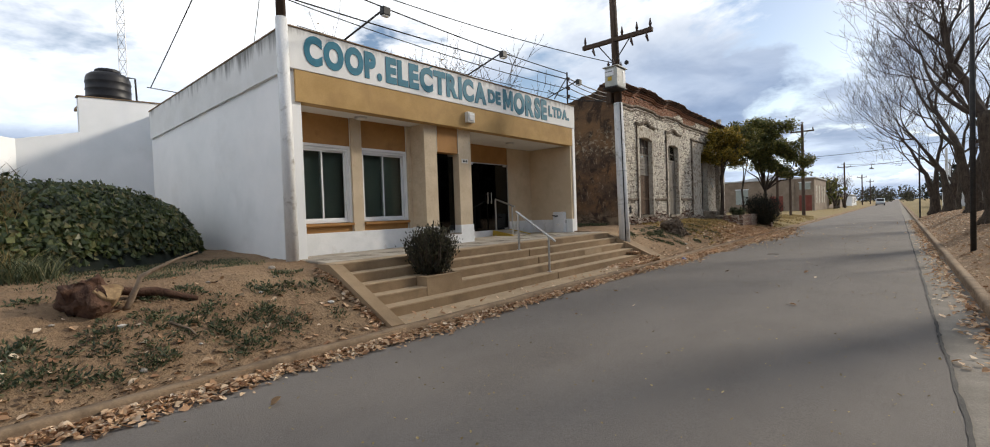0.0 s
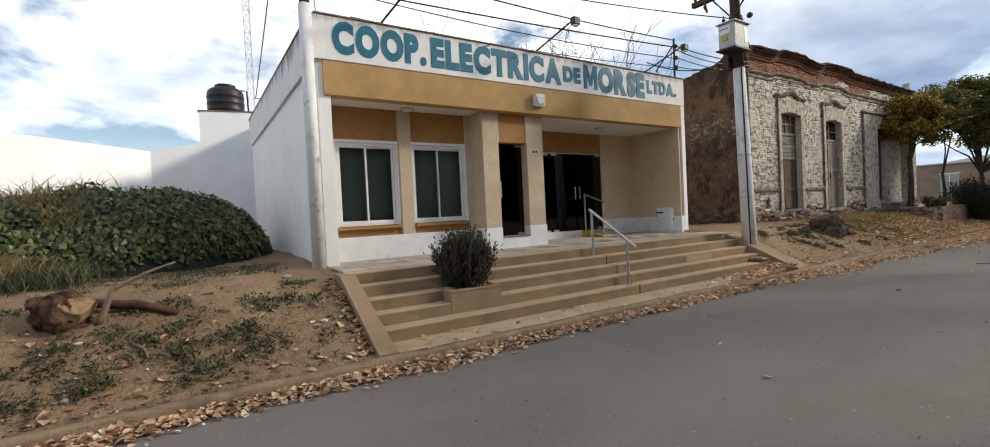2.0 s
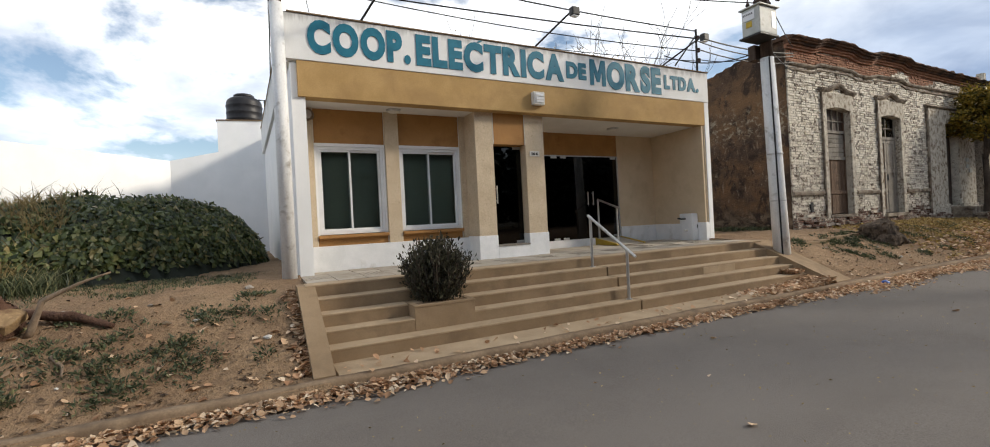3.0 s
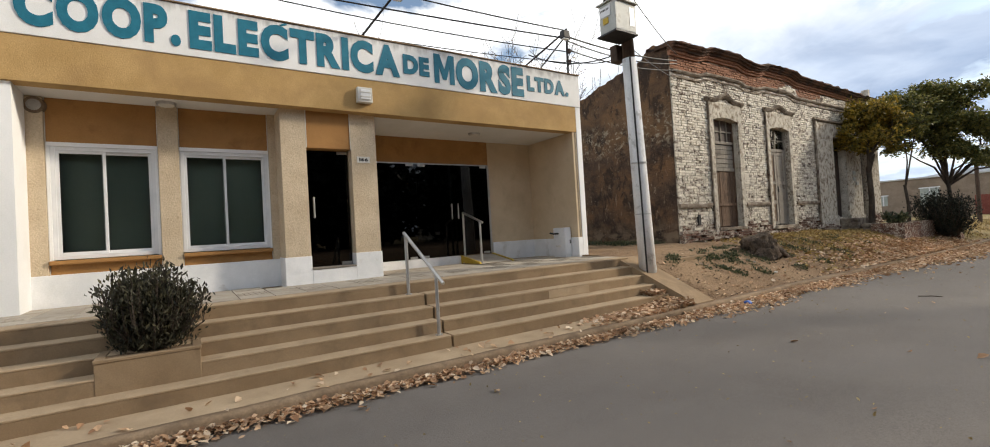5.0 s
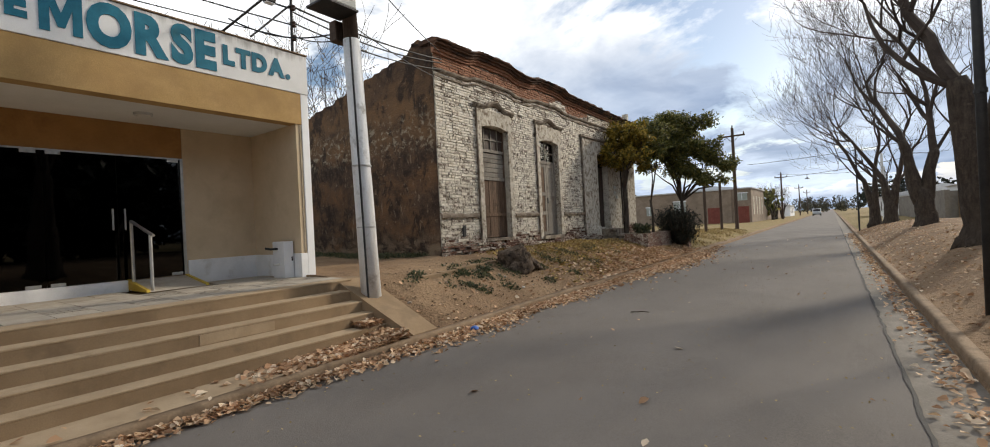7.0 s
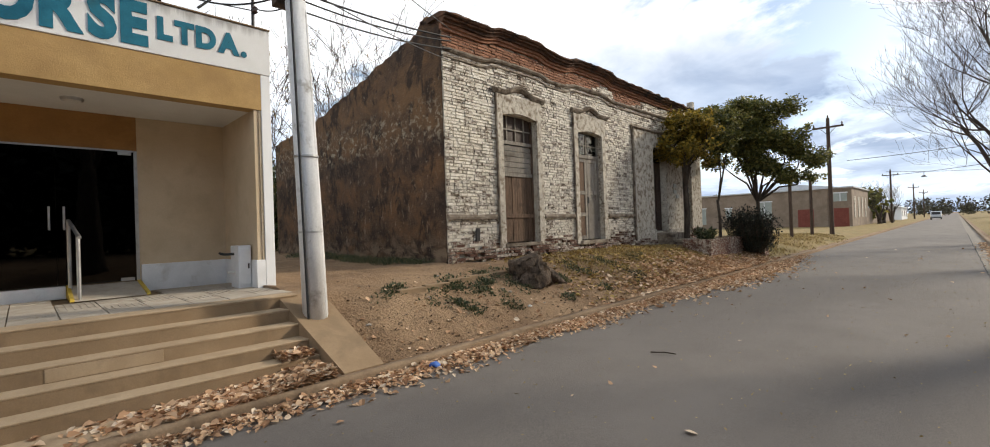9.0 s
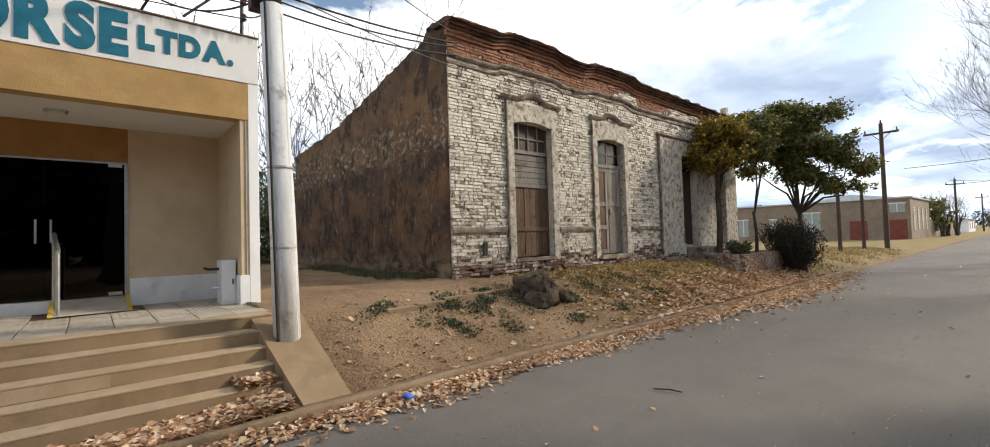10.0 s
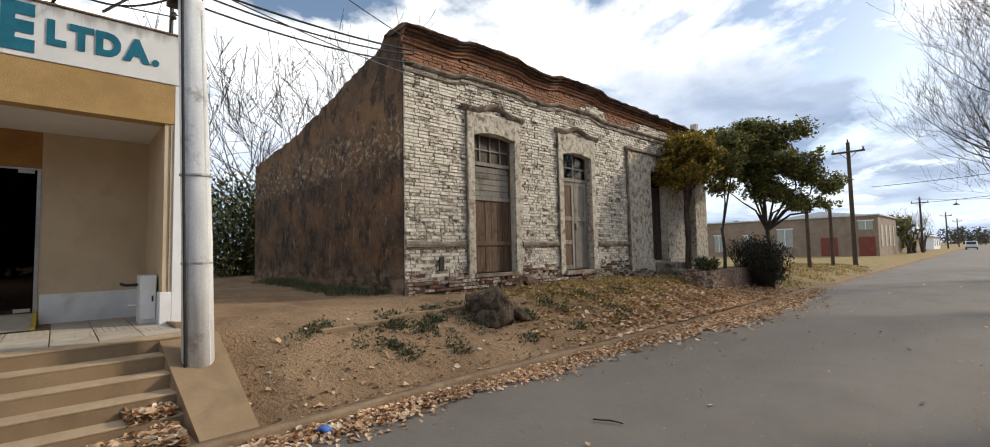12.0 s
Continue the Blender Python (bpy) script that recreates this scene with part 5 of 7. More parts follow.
old_door()
for k, (y0, y1, z0, z1) in enumerate(OPEN[2:]):
    d = thing("door_%d" % (4 + k), "dark brown panelled door in a deep recess, closed", "door", kind="structure")
    x = FX - 0.26
    mid = (y0 + y1) / 2
    for a, b_ in ((y0, mid - 0.005), (mid + 0.005, y1)):
        lf = part("leaf", box(x - 0.04, x, a, b_, z0, z1 - 0.5, 0.004), M["darkdoor"], d)
        for z, h_ in ((z0 + 0.15, 0.6), (z0 + 0.9, 1.4)):
            part("panel", box(x + 0.001, x + 0.02, a + 0.1, b_ - 0.1, z, z + h_, 0.012), M["darkdoor"], lf)
    part("fanlight", box(x - 0.03, x - 0.01, y0, y1, z1 - 0.49, z1), M["glass_dark"], d)
    part("back", box(x - 0.10, x - 0.06, y0, y1, z0, z1), M["darkdoor"], d)

# bricks: courses with broken joints; the nearest ones are single pieces
M["brick1"] = M["brick"].copy()
t_ = M["brick1"].node_tree
for n_ in list(t_.nodes):
    if n_.type == "NEW_GEOMETRY":
        for l in list(n_.outputs["Random Per Island"].links):
            dest = l.to_socket
            oi = t_.nodes.new("ShaderNodeObjectInfo")
            t_.links.new(oi.outputs["Random"], dest)


def brick_courses():
    r = random.Random(11)
    H, L = 0.0735, 0.25
    lists = {"brick": ([], []), "redbrick": ([], []), "oldbrick": ([], [])}
    proto = []
    for k in range(6):
        bm = bmesh.new()
        box(-0.06, 0, -0.5, 0.5, -0.5, 0.5, bm=bm)
        for v in bm.verts:
            if v.co.x > -0.01:
                v.co += Vector((r.uniform(-0.005, 0.003), r.uniform(-0.015, 0.015), r.uniform(-0.07, 0.07)))
        bmesh.ops.delete(bm, geom=[f for f in bm.faces if f.calc_center_median().x < -0.05], context="FACES")
        me = bpy.data.meshes.new("brick")
        bm.to_mesh(me)
        bm.free()
        me.materials.append(M["brick1"])
        proto.append(me)
    singles = 0
    z = 0.62
    row = 0
    while z < 6.5:
        y = HY0 - (L / 2 if row % 2 else 0) + r.uniform(-0.02, 0.02)
        while y < HY1:
            l = L * r.uniform(0.92, 1.06) if r.random() > 0.28 else L / 2
            a, b_ = max(y, HY0), min(y + l - r.uniform(0.008, 0.02), HY1)
            y += l
            zc, top = z + H / 2, z + H - r.uniform(0.010, 0.026)
            mid = (a + b_) / 2
            if b_ - a < 0.05 or top > rim(mid) - 0.29:
                continue
            if zc < 5.05 and b_ > 25.44 and zc > 1.42:
                continue
            hit = False
            for y0, y1, z0, z1 in OPEN:
                w = 0.205 if y0 < 25 else 0.0
                if z0 - 0.1 < zc < (5.02 if w else z1):
                    if a > y0 - w and b_ < y1 + w:
                        hit = True
                    elif a < y0 - w < b_:
                        b_ = y0 - w
                    elif a < y1 + w < b_:
                        a = y1 + w
            if hit or b_ - a < 0.04:
                continue
            red = zc > 5.76 + swell(mid) and mid < 24.5 + 2.5 * wobble(mid, zc, 0.6, 3) + (zc - 6.0) * 2
            out = r.uniform(-0.016, 0.010) + 0.012 * wobble(mid, zc, 1.3, 5)
            if zc < 1.30:
                out += 0.05 + 0.03 * wobble(mid, zc, 2.0, 8) + (0.07 if zc < 1.08 + 0.1 * wobble(mid, 7, 1.1, 4) else 0)
                if r.random() < 0.10 + (0.25 if zc < 1.0 else 0):
                    continue
            elif r.random() < 0.008:
                continue
            sag = 0.012 * wobble(mid, 0, 0.35, 6)
            if not red and mid < 18.6 and 1.45 < zc < 4.2 and singles < 290:
                ob = bpy.data.objects.new("brick", proto[r.randrange(6)])
                scene.collection.objects.link(ob)
                ob.parent = house
                ob.matrix_basis = Matrix.LocRotScale((FX + out, (a + b_) / 2, z + sag + (H - 0.018) / 2), None, (1, b_ - a, H - 0.018))
                singles += 1
                continue
            vs, fs = lists["redbrick" if red else "oldbrick" if zc < 1.26 + 0.2 * r.random() + 0.25 * wobble(mid, 3, 0.7, 2) else "brick"]
            n0 = len(vs)
            j = [r.uniform(-0.004, 0.004) for _ in range(8)]
            zz0, zz1 = z + sag + j[0], top + sag + j[1]
            vs += [(FX + out + j[2], a, zz0), (FX + out + j[3], b_, zz0 + j[4]), (FX + out + j[5], b_, zz1 + j[6]), (FX + out + j[7], a, zz1)]
            vs += [(FX - 0.05, a, zz0), (FX - 0.05, b_, zz0), (FX - 0.05, b_, zz1), (FX - 0.05, a, zz1)]
            fs += [(n0, n0 + 1, n0 + 2, n0 + 3), (n0 + 4, n0 + 5, n0 + 1, n0), (n0 + 3, n0 + 2, n0 + 6, n0 + 7), (n0 + 4, n0, n0 + 3, n0 + 7), (n0 + 1, n0 + 5, n0 + 6, n0 + 2)]
        z += H
        row += 1
    for key, (vs, fs) in lists.items():
        tagged(from_lists("brickwork", vs, fs, M[key], house), kind="stuff")


brick_courses()

# ---------------------------------------------------------------- plants: helpers
def leaf_cloud(points, size, r, lists, aspect=0.55, droop=0.3, up=None, face=None):
    """Adds one folded leaf at each point: two triangles on each side of a midrib."""
    vs, fs = lists
    for p in points:
        d = Vector((r.gauss(0, 1), r.gauss(0, 1), r.gauss(0, 0.7) - droop))
        if up is not None:
            d = d * 0.6 + Vector(up)
        if face is not None:
            f_ = (Vector(face) + Vector((r.gauss(0, 0.42), r.gauss(0, 0.42), r.gauss(0, 0.42)))).normalized()
            d = Vector((r.gauss(0, 0.5), r.gauss(0, 0.5), -1.0))
            d = d - f_ * d.dot(f_)
        d.normalize()
        s = d.cross(f_ if face is not None else Vector((r.gauss(0, 1), r.gauss(0, 1), r.gauss(0, 1))))
        if s.length < 1e-3:
            continue
        s.normalize()
        n = d.cross(s)
        l = size * r.uniform(0.6, 1.35)
        w = l * aspect * 0.5
        p = Vector(p)
        n0 = len(vs)
        vs += [p, p + d * l * 0.5 + s * w + n * w * 0.5, p + d * l, p + d * l * 0.5 - s * w + n * w * 0.5]
        fs += [(n0, n0 + 1, n0 + 2), (n0, n0 + 2, n0 + 3)]


def branch(bm, start, way, length, radius, depth, r, lift=0.15, twist=0.5, kids=3, seg=6, tips=None, min_r=0.006, pull=Vector((0, 0, 0))):
    """A limb that bends, tapers and forks."""
    pts, rad = [Vector(start)], [radius]
    d = Vector(way).normalized()
    steps = 5 if depth > 1 else 4
    for k in range(steps):
        d = (d + Vector((r.gauss(0, 0.16), r.gauss(0, 0.16), r.gauss(0, 0.12) + lift * 0.25)) * twist + pull * 0.12).normalized()
        pts.append(pts[-1] + d * length / steps)
        rad.append(max(min_r, radius * (1 - 0.62 * (k + 1) / steps)))
    tube(pts, rad, max(3, seg), bm, False)
    if tips is not None and depth <= 1:
        tips += pts[1:]
    if depth == 0:
        return
    for k in range(kids):
        i = r.randint(2, steps) if k else steps
        base = pts[i]
        side = Vector((r.gauss(0, 1), r.gauss(0, 1), r.gauss(0, 0.6) + 0.35)).normalized()
        way2 = (d * (1.0 if k == 0 else 0.75) + side * (0.35 if k == 0 else 0.85)).normalized()
        branch(bm, base, way2, length * r.uniform(0.58, 0.82), max(min_r, rad[i] * r.uniform(0.6, 0.85)), depth - 1, r, lift, twist, kids, max(3, seg - 1), tips, min_r, pull)


def evergreen_tree(label, x, y, z, forks, blobs, leaves, size, key, seed, girth=0.1):
    """Trunk, limbs towards each blob of the crown, and a crown of single leaves with gaps."""
    r = random.Random(seed)
    tree = thing("tree", label, "tree", at=(x, y, z))
    bm = bmesh.new()
    top = Vector((r.uniform(-0.1, 0.1), r.uniform(-0.1, 0.1), forks))
    tube([(0, 0, -0.15), (0.03, 0, 0.05), top * 0.5 + Vector((0.05, 0.02, 0)), top], [girth * 1.6, girth * 1.1, girth * 0.9, girth * 0.8], 8, bm)
    part("trunk", bm, M["bark"], tree, smooth=True)
    bm = bmesh.new()
    vs, fs = [], []
    hearts = [Vector((b_[0] - x, b_[1] - y, b_[2] - z - 0.4 * b_[5])) for b_ in blobs]
    for c in hearts:
        side = Vector((r.gauss(0, 0.15), r.gauss(0, 0.15), 0))
        tube([top * 0.86, top.lerp(c, 0.3) + side + Vector((0, 0, 0.12)), top.lerp(c, 0.65) + side * 1.3, c], [girth * 0.55, girth * 0.45, girth * 0.32, girth * 0.2], 6, bm, False)
    hearts = [c for c in hearts for _ in range(4)]
    blobs = [(bx + r.uniform(-0.6, 0.6) * rx, by + r.uniform(-0.5, 0.5) * ry, bz + r.uniform(-0.5, 0.6) * rz, rx * 0.62, ry * 0.62, rz * 0.55) for bx, by, bz, rx, ry, rz in blobs for _ in range(4)]
    vol = sum(b_[3] * b_[4] * b_[5] for b_ in blobs)
    for heart, (bx, by, bz, rx, ry, rz) in zip(hearts, blobs):
        c = Vector((bx - x, by - y, bz - z))
        mid = heart.lerp(c, 0.5) + Vector((r.gauss(0, 0.06), r.gauss(0, 0.06), 0.03))
        tube([heart, mid, c], [girth * 0.2, girth * 0.15, girth * 0.1], 5, bm, False)
        count = int(leaves * rx * ry * rz / vol)
        clumps = max(12, count // 13)
        for _ in range(clumps):
            v = Vector((r.gauss(0, 1), r.gauss(0, 1), r.gauss(0, 1))).normalized()
            q = r.uniform(0.15, 1.25) ** 0.6 * (1 + 0.35 * noise.noise(v * 2.3 + Vector((seed, bx, 0))))
            cc = c + Vector((v.x * rx * q, v.y * ry * q, v.z * rz * q))
            if noise.noise(cc * 1.7 + Vector((seed, 3, 1))) < -0.2:
                continue
            if r.random() < 0.5:
                tube([c.lerp(cc, 0.1), c.lerp(cc, 0.6) + Vector((0, 0, 0.04)), cc], [0.014, 0.009, 0.004], 3, bm, False)
            leaf_cloud([cc + Vector((r.gauss(0, 0.085), r.gauss(0, 0.085), r.gauss(0, 0.065))) for _ in range(13)], size, r, (vs, fs))
    part("branchwork", bm, M["bark"], tree)
    from_lists("crown", vs, fs, M[key], tree)
    return tree


# ---------------------------------------------------------------- trees beyond the brick house
evergreen_tree("small street tree with yellowing green leaves by the old house", -7.45, 27.9, 0.85, 2.4,
               [(-7.4, 28.2, 5.15, 0.95, 0.9, 0.65), (-6.75, 28.3, 4.75, 0.6, 0.8, 0.6), (-7.95, 28.0, 4.6, 0.7, 0.8, 0.6), (-7.5, 28.1, 4.1, 0.75, 0.8, 0.5), (-7.1, 28.3, 5.6, 0.6, 0.7, 0.4), (-6.9, 28.0, 4.3, 0.6, 0.7, 0.5)], 15000, 0.125, "yellowing", 5, 0.11)
evergreen_tree("young street tree with a thin forked trunk in the planter", -6.6, 28.9, 0.95, 1.5,
               [(-7.0, 29.3, 5.3, 0.8, 0.8, 0.7), (-6.5, 29.2, 4.6, 0.75, 0.7, 0.6), (-6.3, 29.3, 5.7, 0.7, 0.7, 0.5)], 4600, 0.12, "evergreen", 8, 0.06)
evergreen_tree("broad evergreen street tree with an airy drooping crown", -6.0, 31.6, 0.55, 2.1,
               [(-6.9, 31.4, 5.4, 1.0, 0.9, 0.7), (-6.4, 31.3, 4.5, 0.9, 0.8, 0.5), (-7.3, 31.5, 4.2, 0.6, 0.7, 0.5), (-6.3, 31.6, 6.1, 1.2, 1.0, 0.7), (-5.3, 31.6, 5.7, 0.9, 0.9, 0.65), (-7.2, 31.6, 5.9, 0.9, 0.9, 0.6), (-6.0, 31.6, 5.0, 1.1, 1.0, 0.65), (-5.0, 31.7, 4.8, 0.8, 0.9, 0.6), (-7.0, 31.5, 4.9, 0.8, 0.9, 0.6),
                (-6.2, 31.6, 3.9, 1.0, 0.9, 0.45), (-5.3, 31.6, 3.6, 0.8, 0.8, 0.45), (-4.5, 32.0, 4.4, 0.8, 0.8, 0.5), (-3.95, 32.2, 3.9, 0.6, 0.7, 0.45), (-4.6, 32.0, 3.3, 0.7, 0.7, 0.4)], 44000, 0.125, "evergreen", 12, 0.085)


def small_bush(name, label, c, rad, n, size, key, seed, stems=9, aspect=0.5, upward=0.2, base=None, wide=0.75):
    r = random.Random(seed)
    b_ = thing(name, label, "bush", at=base or (c[0], c[1], c[2] - rad[2]))
    o = Vector(base or (c[0], c[1], c[2] - rad[2]))
    bm, vs, fs = bmesh.new(), [], []
    for k in range(stems):
        v = Vector((r.gauss(0, 0.8), r.gauss(0, 0.8), abs(r.gauss(0, 1)) + 0.25)).normalized()
        tipp = Vector(c) + Vector((v.x * rad[0], v.y * rad[1], v.z * rad[2])) * r.uniform(0.62, 1.18) - o
        foot = Vector((v.x * rad[0], v.y * rad[1], 0)) * wide * r.uniform(0.3, 1.0)
        tube([foot * 0.3 - Vector((0, 0, 0.05)), foot.lerp(tipp, 0.5) + Vector((v.x, v.y, 0)) * 0.1 * rad[0], tipp], [0.014, 0.009, 0.004], 4, bm, False)
        leaf_cloud([foot.lerp(tipp, r.uniform(0.08, 1.02)) + Vector((r.gauss(0, 0.09), r.gauss(0, 0.09), r.gauss(0, 0.07))) * max(rad) for _ in range(n // stems)], size, r, (vs, fs), aspect, 0, (v.x * 0.3, v.y * 0.3, upward + 0.5))
    part("stemwork", bm, M["bark"], b_)
    from_lists("foliage", vs, fs, M[key], b_)
    return b_


def planter_box(name, label, x0, x1, y0, y1, z0, z1, wall, material):
    p = thing(name, label, "planter")
    part("body", box(x0, x1, y0, y1, z0, z1 - 0.03, 0.008), material, p)
    part("rim", box(x0 - 0.008, x0 + wall, y0 - 0.008, y1 + 0.008, z1 - 0.03, z1, 0.006), material, p)
    part("rim", box(x1 - wall, x1 + 0.008, y0 - 0.008, y1 + 0.008, z1 - 0.03, z1, 0.006), material, p)
    part("rim", box(x0 + wall, x1 - wall, y0 - 0.008, y0 + wall, z1 - 0.03, z1, 0.006), material, p)
    part("rim", box(x0 + wall, x1 - wall, y1 - wall, y1 + 0.008, z1 - 0.03, z1, 0.006), material, p)
    part("soil", box(x0 + wall, x1 - wall, y0 + wall, y1 - wall, z1 - 0.035, z1 - 0.012), M["dirt"], p)


planter_box("planter", "square cement planter built onto the stairs", -6.45, -5.842, 4.98, 5.80, 0.25, 0.60, 0.07, M["concrete"])
small_bush("shrub", "twiggy grey-green shrub growing in the cement planter", (-6.15, 5.39, 0.92), (0.40, 0.47, 0.46), 9000, 0.06, "rosemary", 21, 190, 0.36, 0.5, (-6.15, 5.39, 0.585))
planter_box("planter", "low brick planter with a weathered rim at the roadside", -7.05, -6.08, 26.6, 30.6, 0.1, 1.04, 0.14, M["oldbrick"])
planter_box("planter", "small low brick block beside the planter", -5.95, -5.55, 30.7, 31.2, 0.05, 0.72, 0.05, M["oldbrick"])
small_bush("shrub", "rounded very dark dense shrub behind the brick planter", (-5.95, 30.1, 1.4), (1.0, 0.98, 0.68), 7500, 0.085, "darkbush", 22, 220, 0.5, 0.2, (-5.75, 30.2, 0.45))
small_bush("shrub", "low leafy plants in the brick planter", (-6.6, 27.2, 1.15), (0.4, 0.55, 0.26), 900, 0.11, "weed", 23, 30, 0.5, 0.3, (-6.55, 27.2, 1.03))


# ---------------------------------------------------------------- bare plane trees on the far verge
def plane_tree(label, x, y, z, stubs, limbs, seed, girth, twigs=3, reach=3.0):
    """A pollarded trunk with thick stubs, long limbs and a haze of bare twigs."""
    r = random.Random(seed)
    tree = thing("plane_tree", label, "tree", "bare street trees", at=(x, y, z))
    bm = bmesh.new()
    hub = Vector((r.uniform(-0.1, 0.1), 0, 2.0 * girth / 0.42 * 0.95))
    tube([(0, 0, -0.25), (0, 0, 0.0), (0.01, 0.0, 0.2), (0.02, 0.01, 0.45), hub * 0.4, hub * 0.6, hub * 0.8, hub * 0.95, hub * 1.05], [girth * k for k in (1.5, 1.3, 1.14, 1.04, 1.0, 0.99, 0.97, 0.8, 0.4)], 18, bm)
    for k in range(5):
        a = k * 1.26 + r.random()
        tube([(0, 0, 0.3), (math.cos(a) * girth * 1.1, math.sin(a) * girth * 1.1, 0.05), (math.cos(a) * girth * 1.6, math.sin(a) * girth * 1.6, -0.15)], [girth * 0.5, girth * 0.3, girth * 0.12], 6, bm)
    for v in bm.verts:
        v.co += v.co.normalized() * 0.06 * girth / 0.4 * noise.noise(v.co * 3 + Vector((seed, 0, 0)))
    part("trunk", bm, M["bark"], tree, smooth=True)
    ends = []
    for sx, sy, sz in stubs:
        e = Vector((sx, sy, sz))
        a = hub * 0.5 + Vector((sx, sy, 0)) * 0.12
        pts = [a, hub * 0.8 + Vector((sx, sy, 0)) * 0.3, hub.lerp(e, 0.25) + Vector((sx, sy, 0)) * 0.25, hub.lerp(e, 0.55) + Vector((sx, sy, 0)) * 0.15, e, e + Vector((sx * 0.2, sy * 0.2, 0.25))]
        bm = bmesh.new()
        tube(pts, [girth * k for k in (0.62, 0.74, 0.68, 0.58, 0.50, 0.36)], 14, bm)
        for v in bm.verts:
            v.co += Vector((noise.noise(v.co * 2.5), noise.noise(v.co * 2.5 + Vector((9, 0, seed))), 0)) * 0.10 * girth / 0.4
        ends.append(e)
        part("stub", bm, M["bark"], tree, smooth=True)
    bm = bmesh.new()
    for i, (wx, wy, wz, l, rad) in enumerate(limbs):
        branch(bm, ends[i % len(ends)], (wx, wy, wz), l * 0.85, rad * (1.15 if i < 2 else 0.62), 4, r, 0.5, 1.0, twigs + (1 if y < 50 else 0), 7, None, 0.005, Vector((-0.12, 0, 0.06)))
    part("branchwork", bm, M["twig"], tree)
    return tree


plane_tree("huge bare plane tree with a pollarded trunk", 2.64, 23.0, 0.70, [(-0.35, -0.1, 3.5), (0.5, 0.2, 3.7)],
           [(-0.55, -0.1, 0.9, 4.2, 0.15), (0.15, 0.1, 1.0, 4.0, 0.17), (-0.8, -0.2, 0.75, 3.8, 0.14), (0.3, 0.2, 1.0, 4.0, 0.17), (-0.5, 0.5, 0.8, 3.6, 0.12), (0.7, -0.3, 0.8, 3.6, 0.13), (-0.9, 0.3, 0.8, 3.6, 0.11)], 31, 0.40)
plane_tree("bare plane tree with a forked pollarded trunk", 2.95, 34.0, 0.78, [(-0.55, 0.0, 3.3), (0.35, 0.1, 2.9)],
           [(-0.5, 0.1, 1.0, 4.2, 0.13), (0.1, -0.1, 1.0, 4.0, 0.13), (-0.85, -0.2, 0.8, 4.0, 0.11), (0.5, 0.1, 0.9, 3.6, 0.11), (-0.6, 0.4, 0.9, 3.6, 0.10)], 32, 0.33)
plane_tree("bare plane tree beside its twin on the verge", 2.65, 44.6, 0.60, [(-0.3, 0.1, 2.7), (0.4, 0, 2.6)],
           [(-0.6, 0, 1.0, 4.2, 0.12), (0.3, 0, 1.0, 4.0, 0.12), (-0.9, 0.1, 0.9, 4.0, 0.10), (0.0, 0.2, 1.0, 4.0, 0.10)], 33, 0.31)
plane_tree("bare plane tree leaning towards the street", 2.0, 46.0, 0.58, [(-0.4, 0.1, 2.6), (0.1, 0, 2.8)],
           [(-0.7, 0, 0.9, 4.2, 0.11), (-0.1, 0, 1.0, 4.2, 0.11), (-0.9, -0.2, 0.7, 3.6, 0.09)], 34, 0.28)
plane_tree("bare plane tree farther along the verge", 4.2, 62.0, 0.35, [(-0.3, 0, 2.8), (0.3, 0, 2.8)],
           [(-0.6, 0, 1.0, 4.0, 0.12), (0.4, 0, 1.0, 4.0, 0.12), (0.0, 0.3, 1.0, 4.0, 0.1)], 35, 0.30, 3)
plane_tree("bare plane tree close to the kerb behind the viewer", 2.6, 12.0, 0.72, [(-0.3, 0, 3.2), (0.3, 0.1, 3.3)],
           [(-0.5, 0, 1.0, 4.0, 0.14), (0.3, 0.1, 1.0, 4.0, 0.14), (0.1, -0.5, 0.9, 3.6, 0.12), (-0.6, 0.4, 0.9, 3.8, 0.12)], 36, 0.40)
for x, y, s in ((-7.6, 92.0, 41), (-7.7, 98.0, 42), (-7.4, 106.0, 43), (-7.9, 114.0, 44)):
    plane_tree("small pollarded street tree with bare brown twigs", x, y, 0.3, [(-0.3, 0, 1.7), (0.3, 0.1, 1.8)],
               [(-0.6, 0.2, 1.0, 1.8, 0.08), (0.5, -0.2, 1.0, 1.8, 0.08), (0.0, 0.4, 1.0, 2.0, 0.08), (0.1, -0.5, 1.0, 1.8, 0.07)], s, 0.24, 3)


def bare_tree(label, x, y, z, height, seed, kids=3, spread=0.5, leaves=0):
    r = random.Random(seed)
    tree = thing("bare_tree", label, "tree", at=(x, y, z))
    bm, tips = bmesh.new(), []
    for k in range(4):
        a = r.uniform(0, 6.28)
        branch(bm, (0, 0, -0.2 + 0.3 * k), (math.cos(a) * spread, math.sin(a) * spread, 1.0), height * r.uniform(0.38, 0.5), 0.10, 4, r, 0.35, 0.8, kids, 6, tips, 0.011)
    part("branchwork", bm, M["twig"], tree)
    if leaves:
        vs, fs = [], []
        leaf_cloud([tips[r.randrange(len(tips))] + Vector((r.gauss(0, 0.12), r.gauss(0, 0.12), r.gauss(0, 0.12))) for _ in range(leaves)], 0.13, r, (vs, fs))
        from_lists("last_leaves", vs, fs, M["straw"], tree)


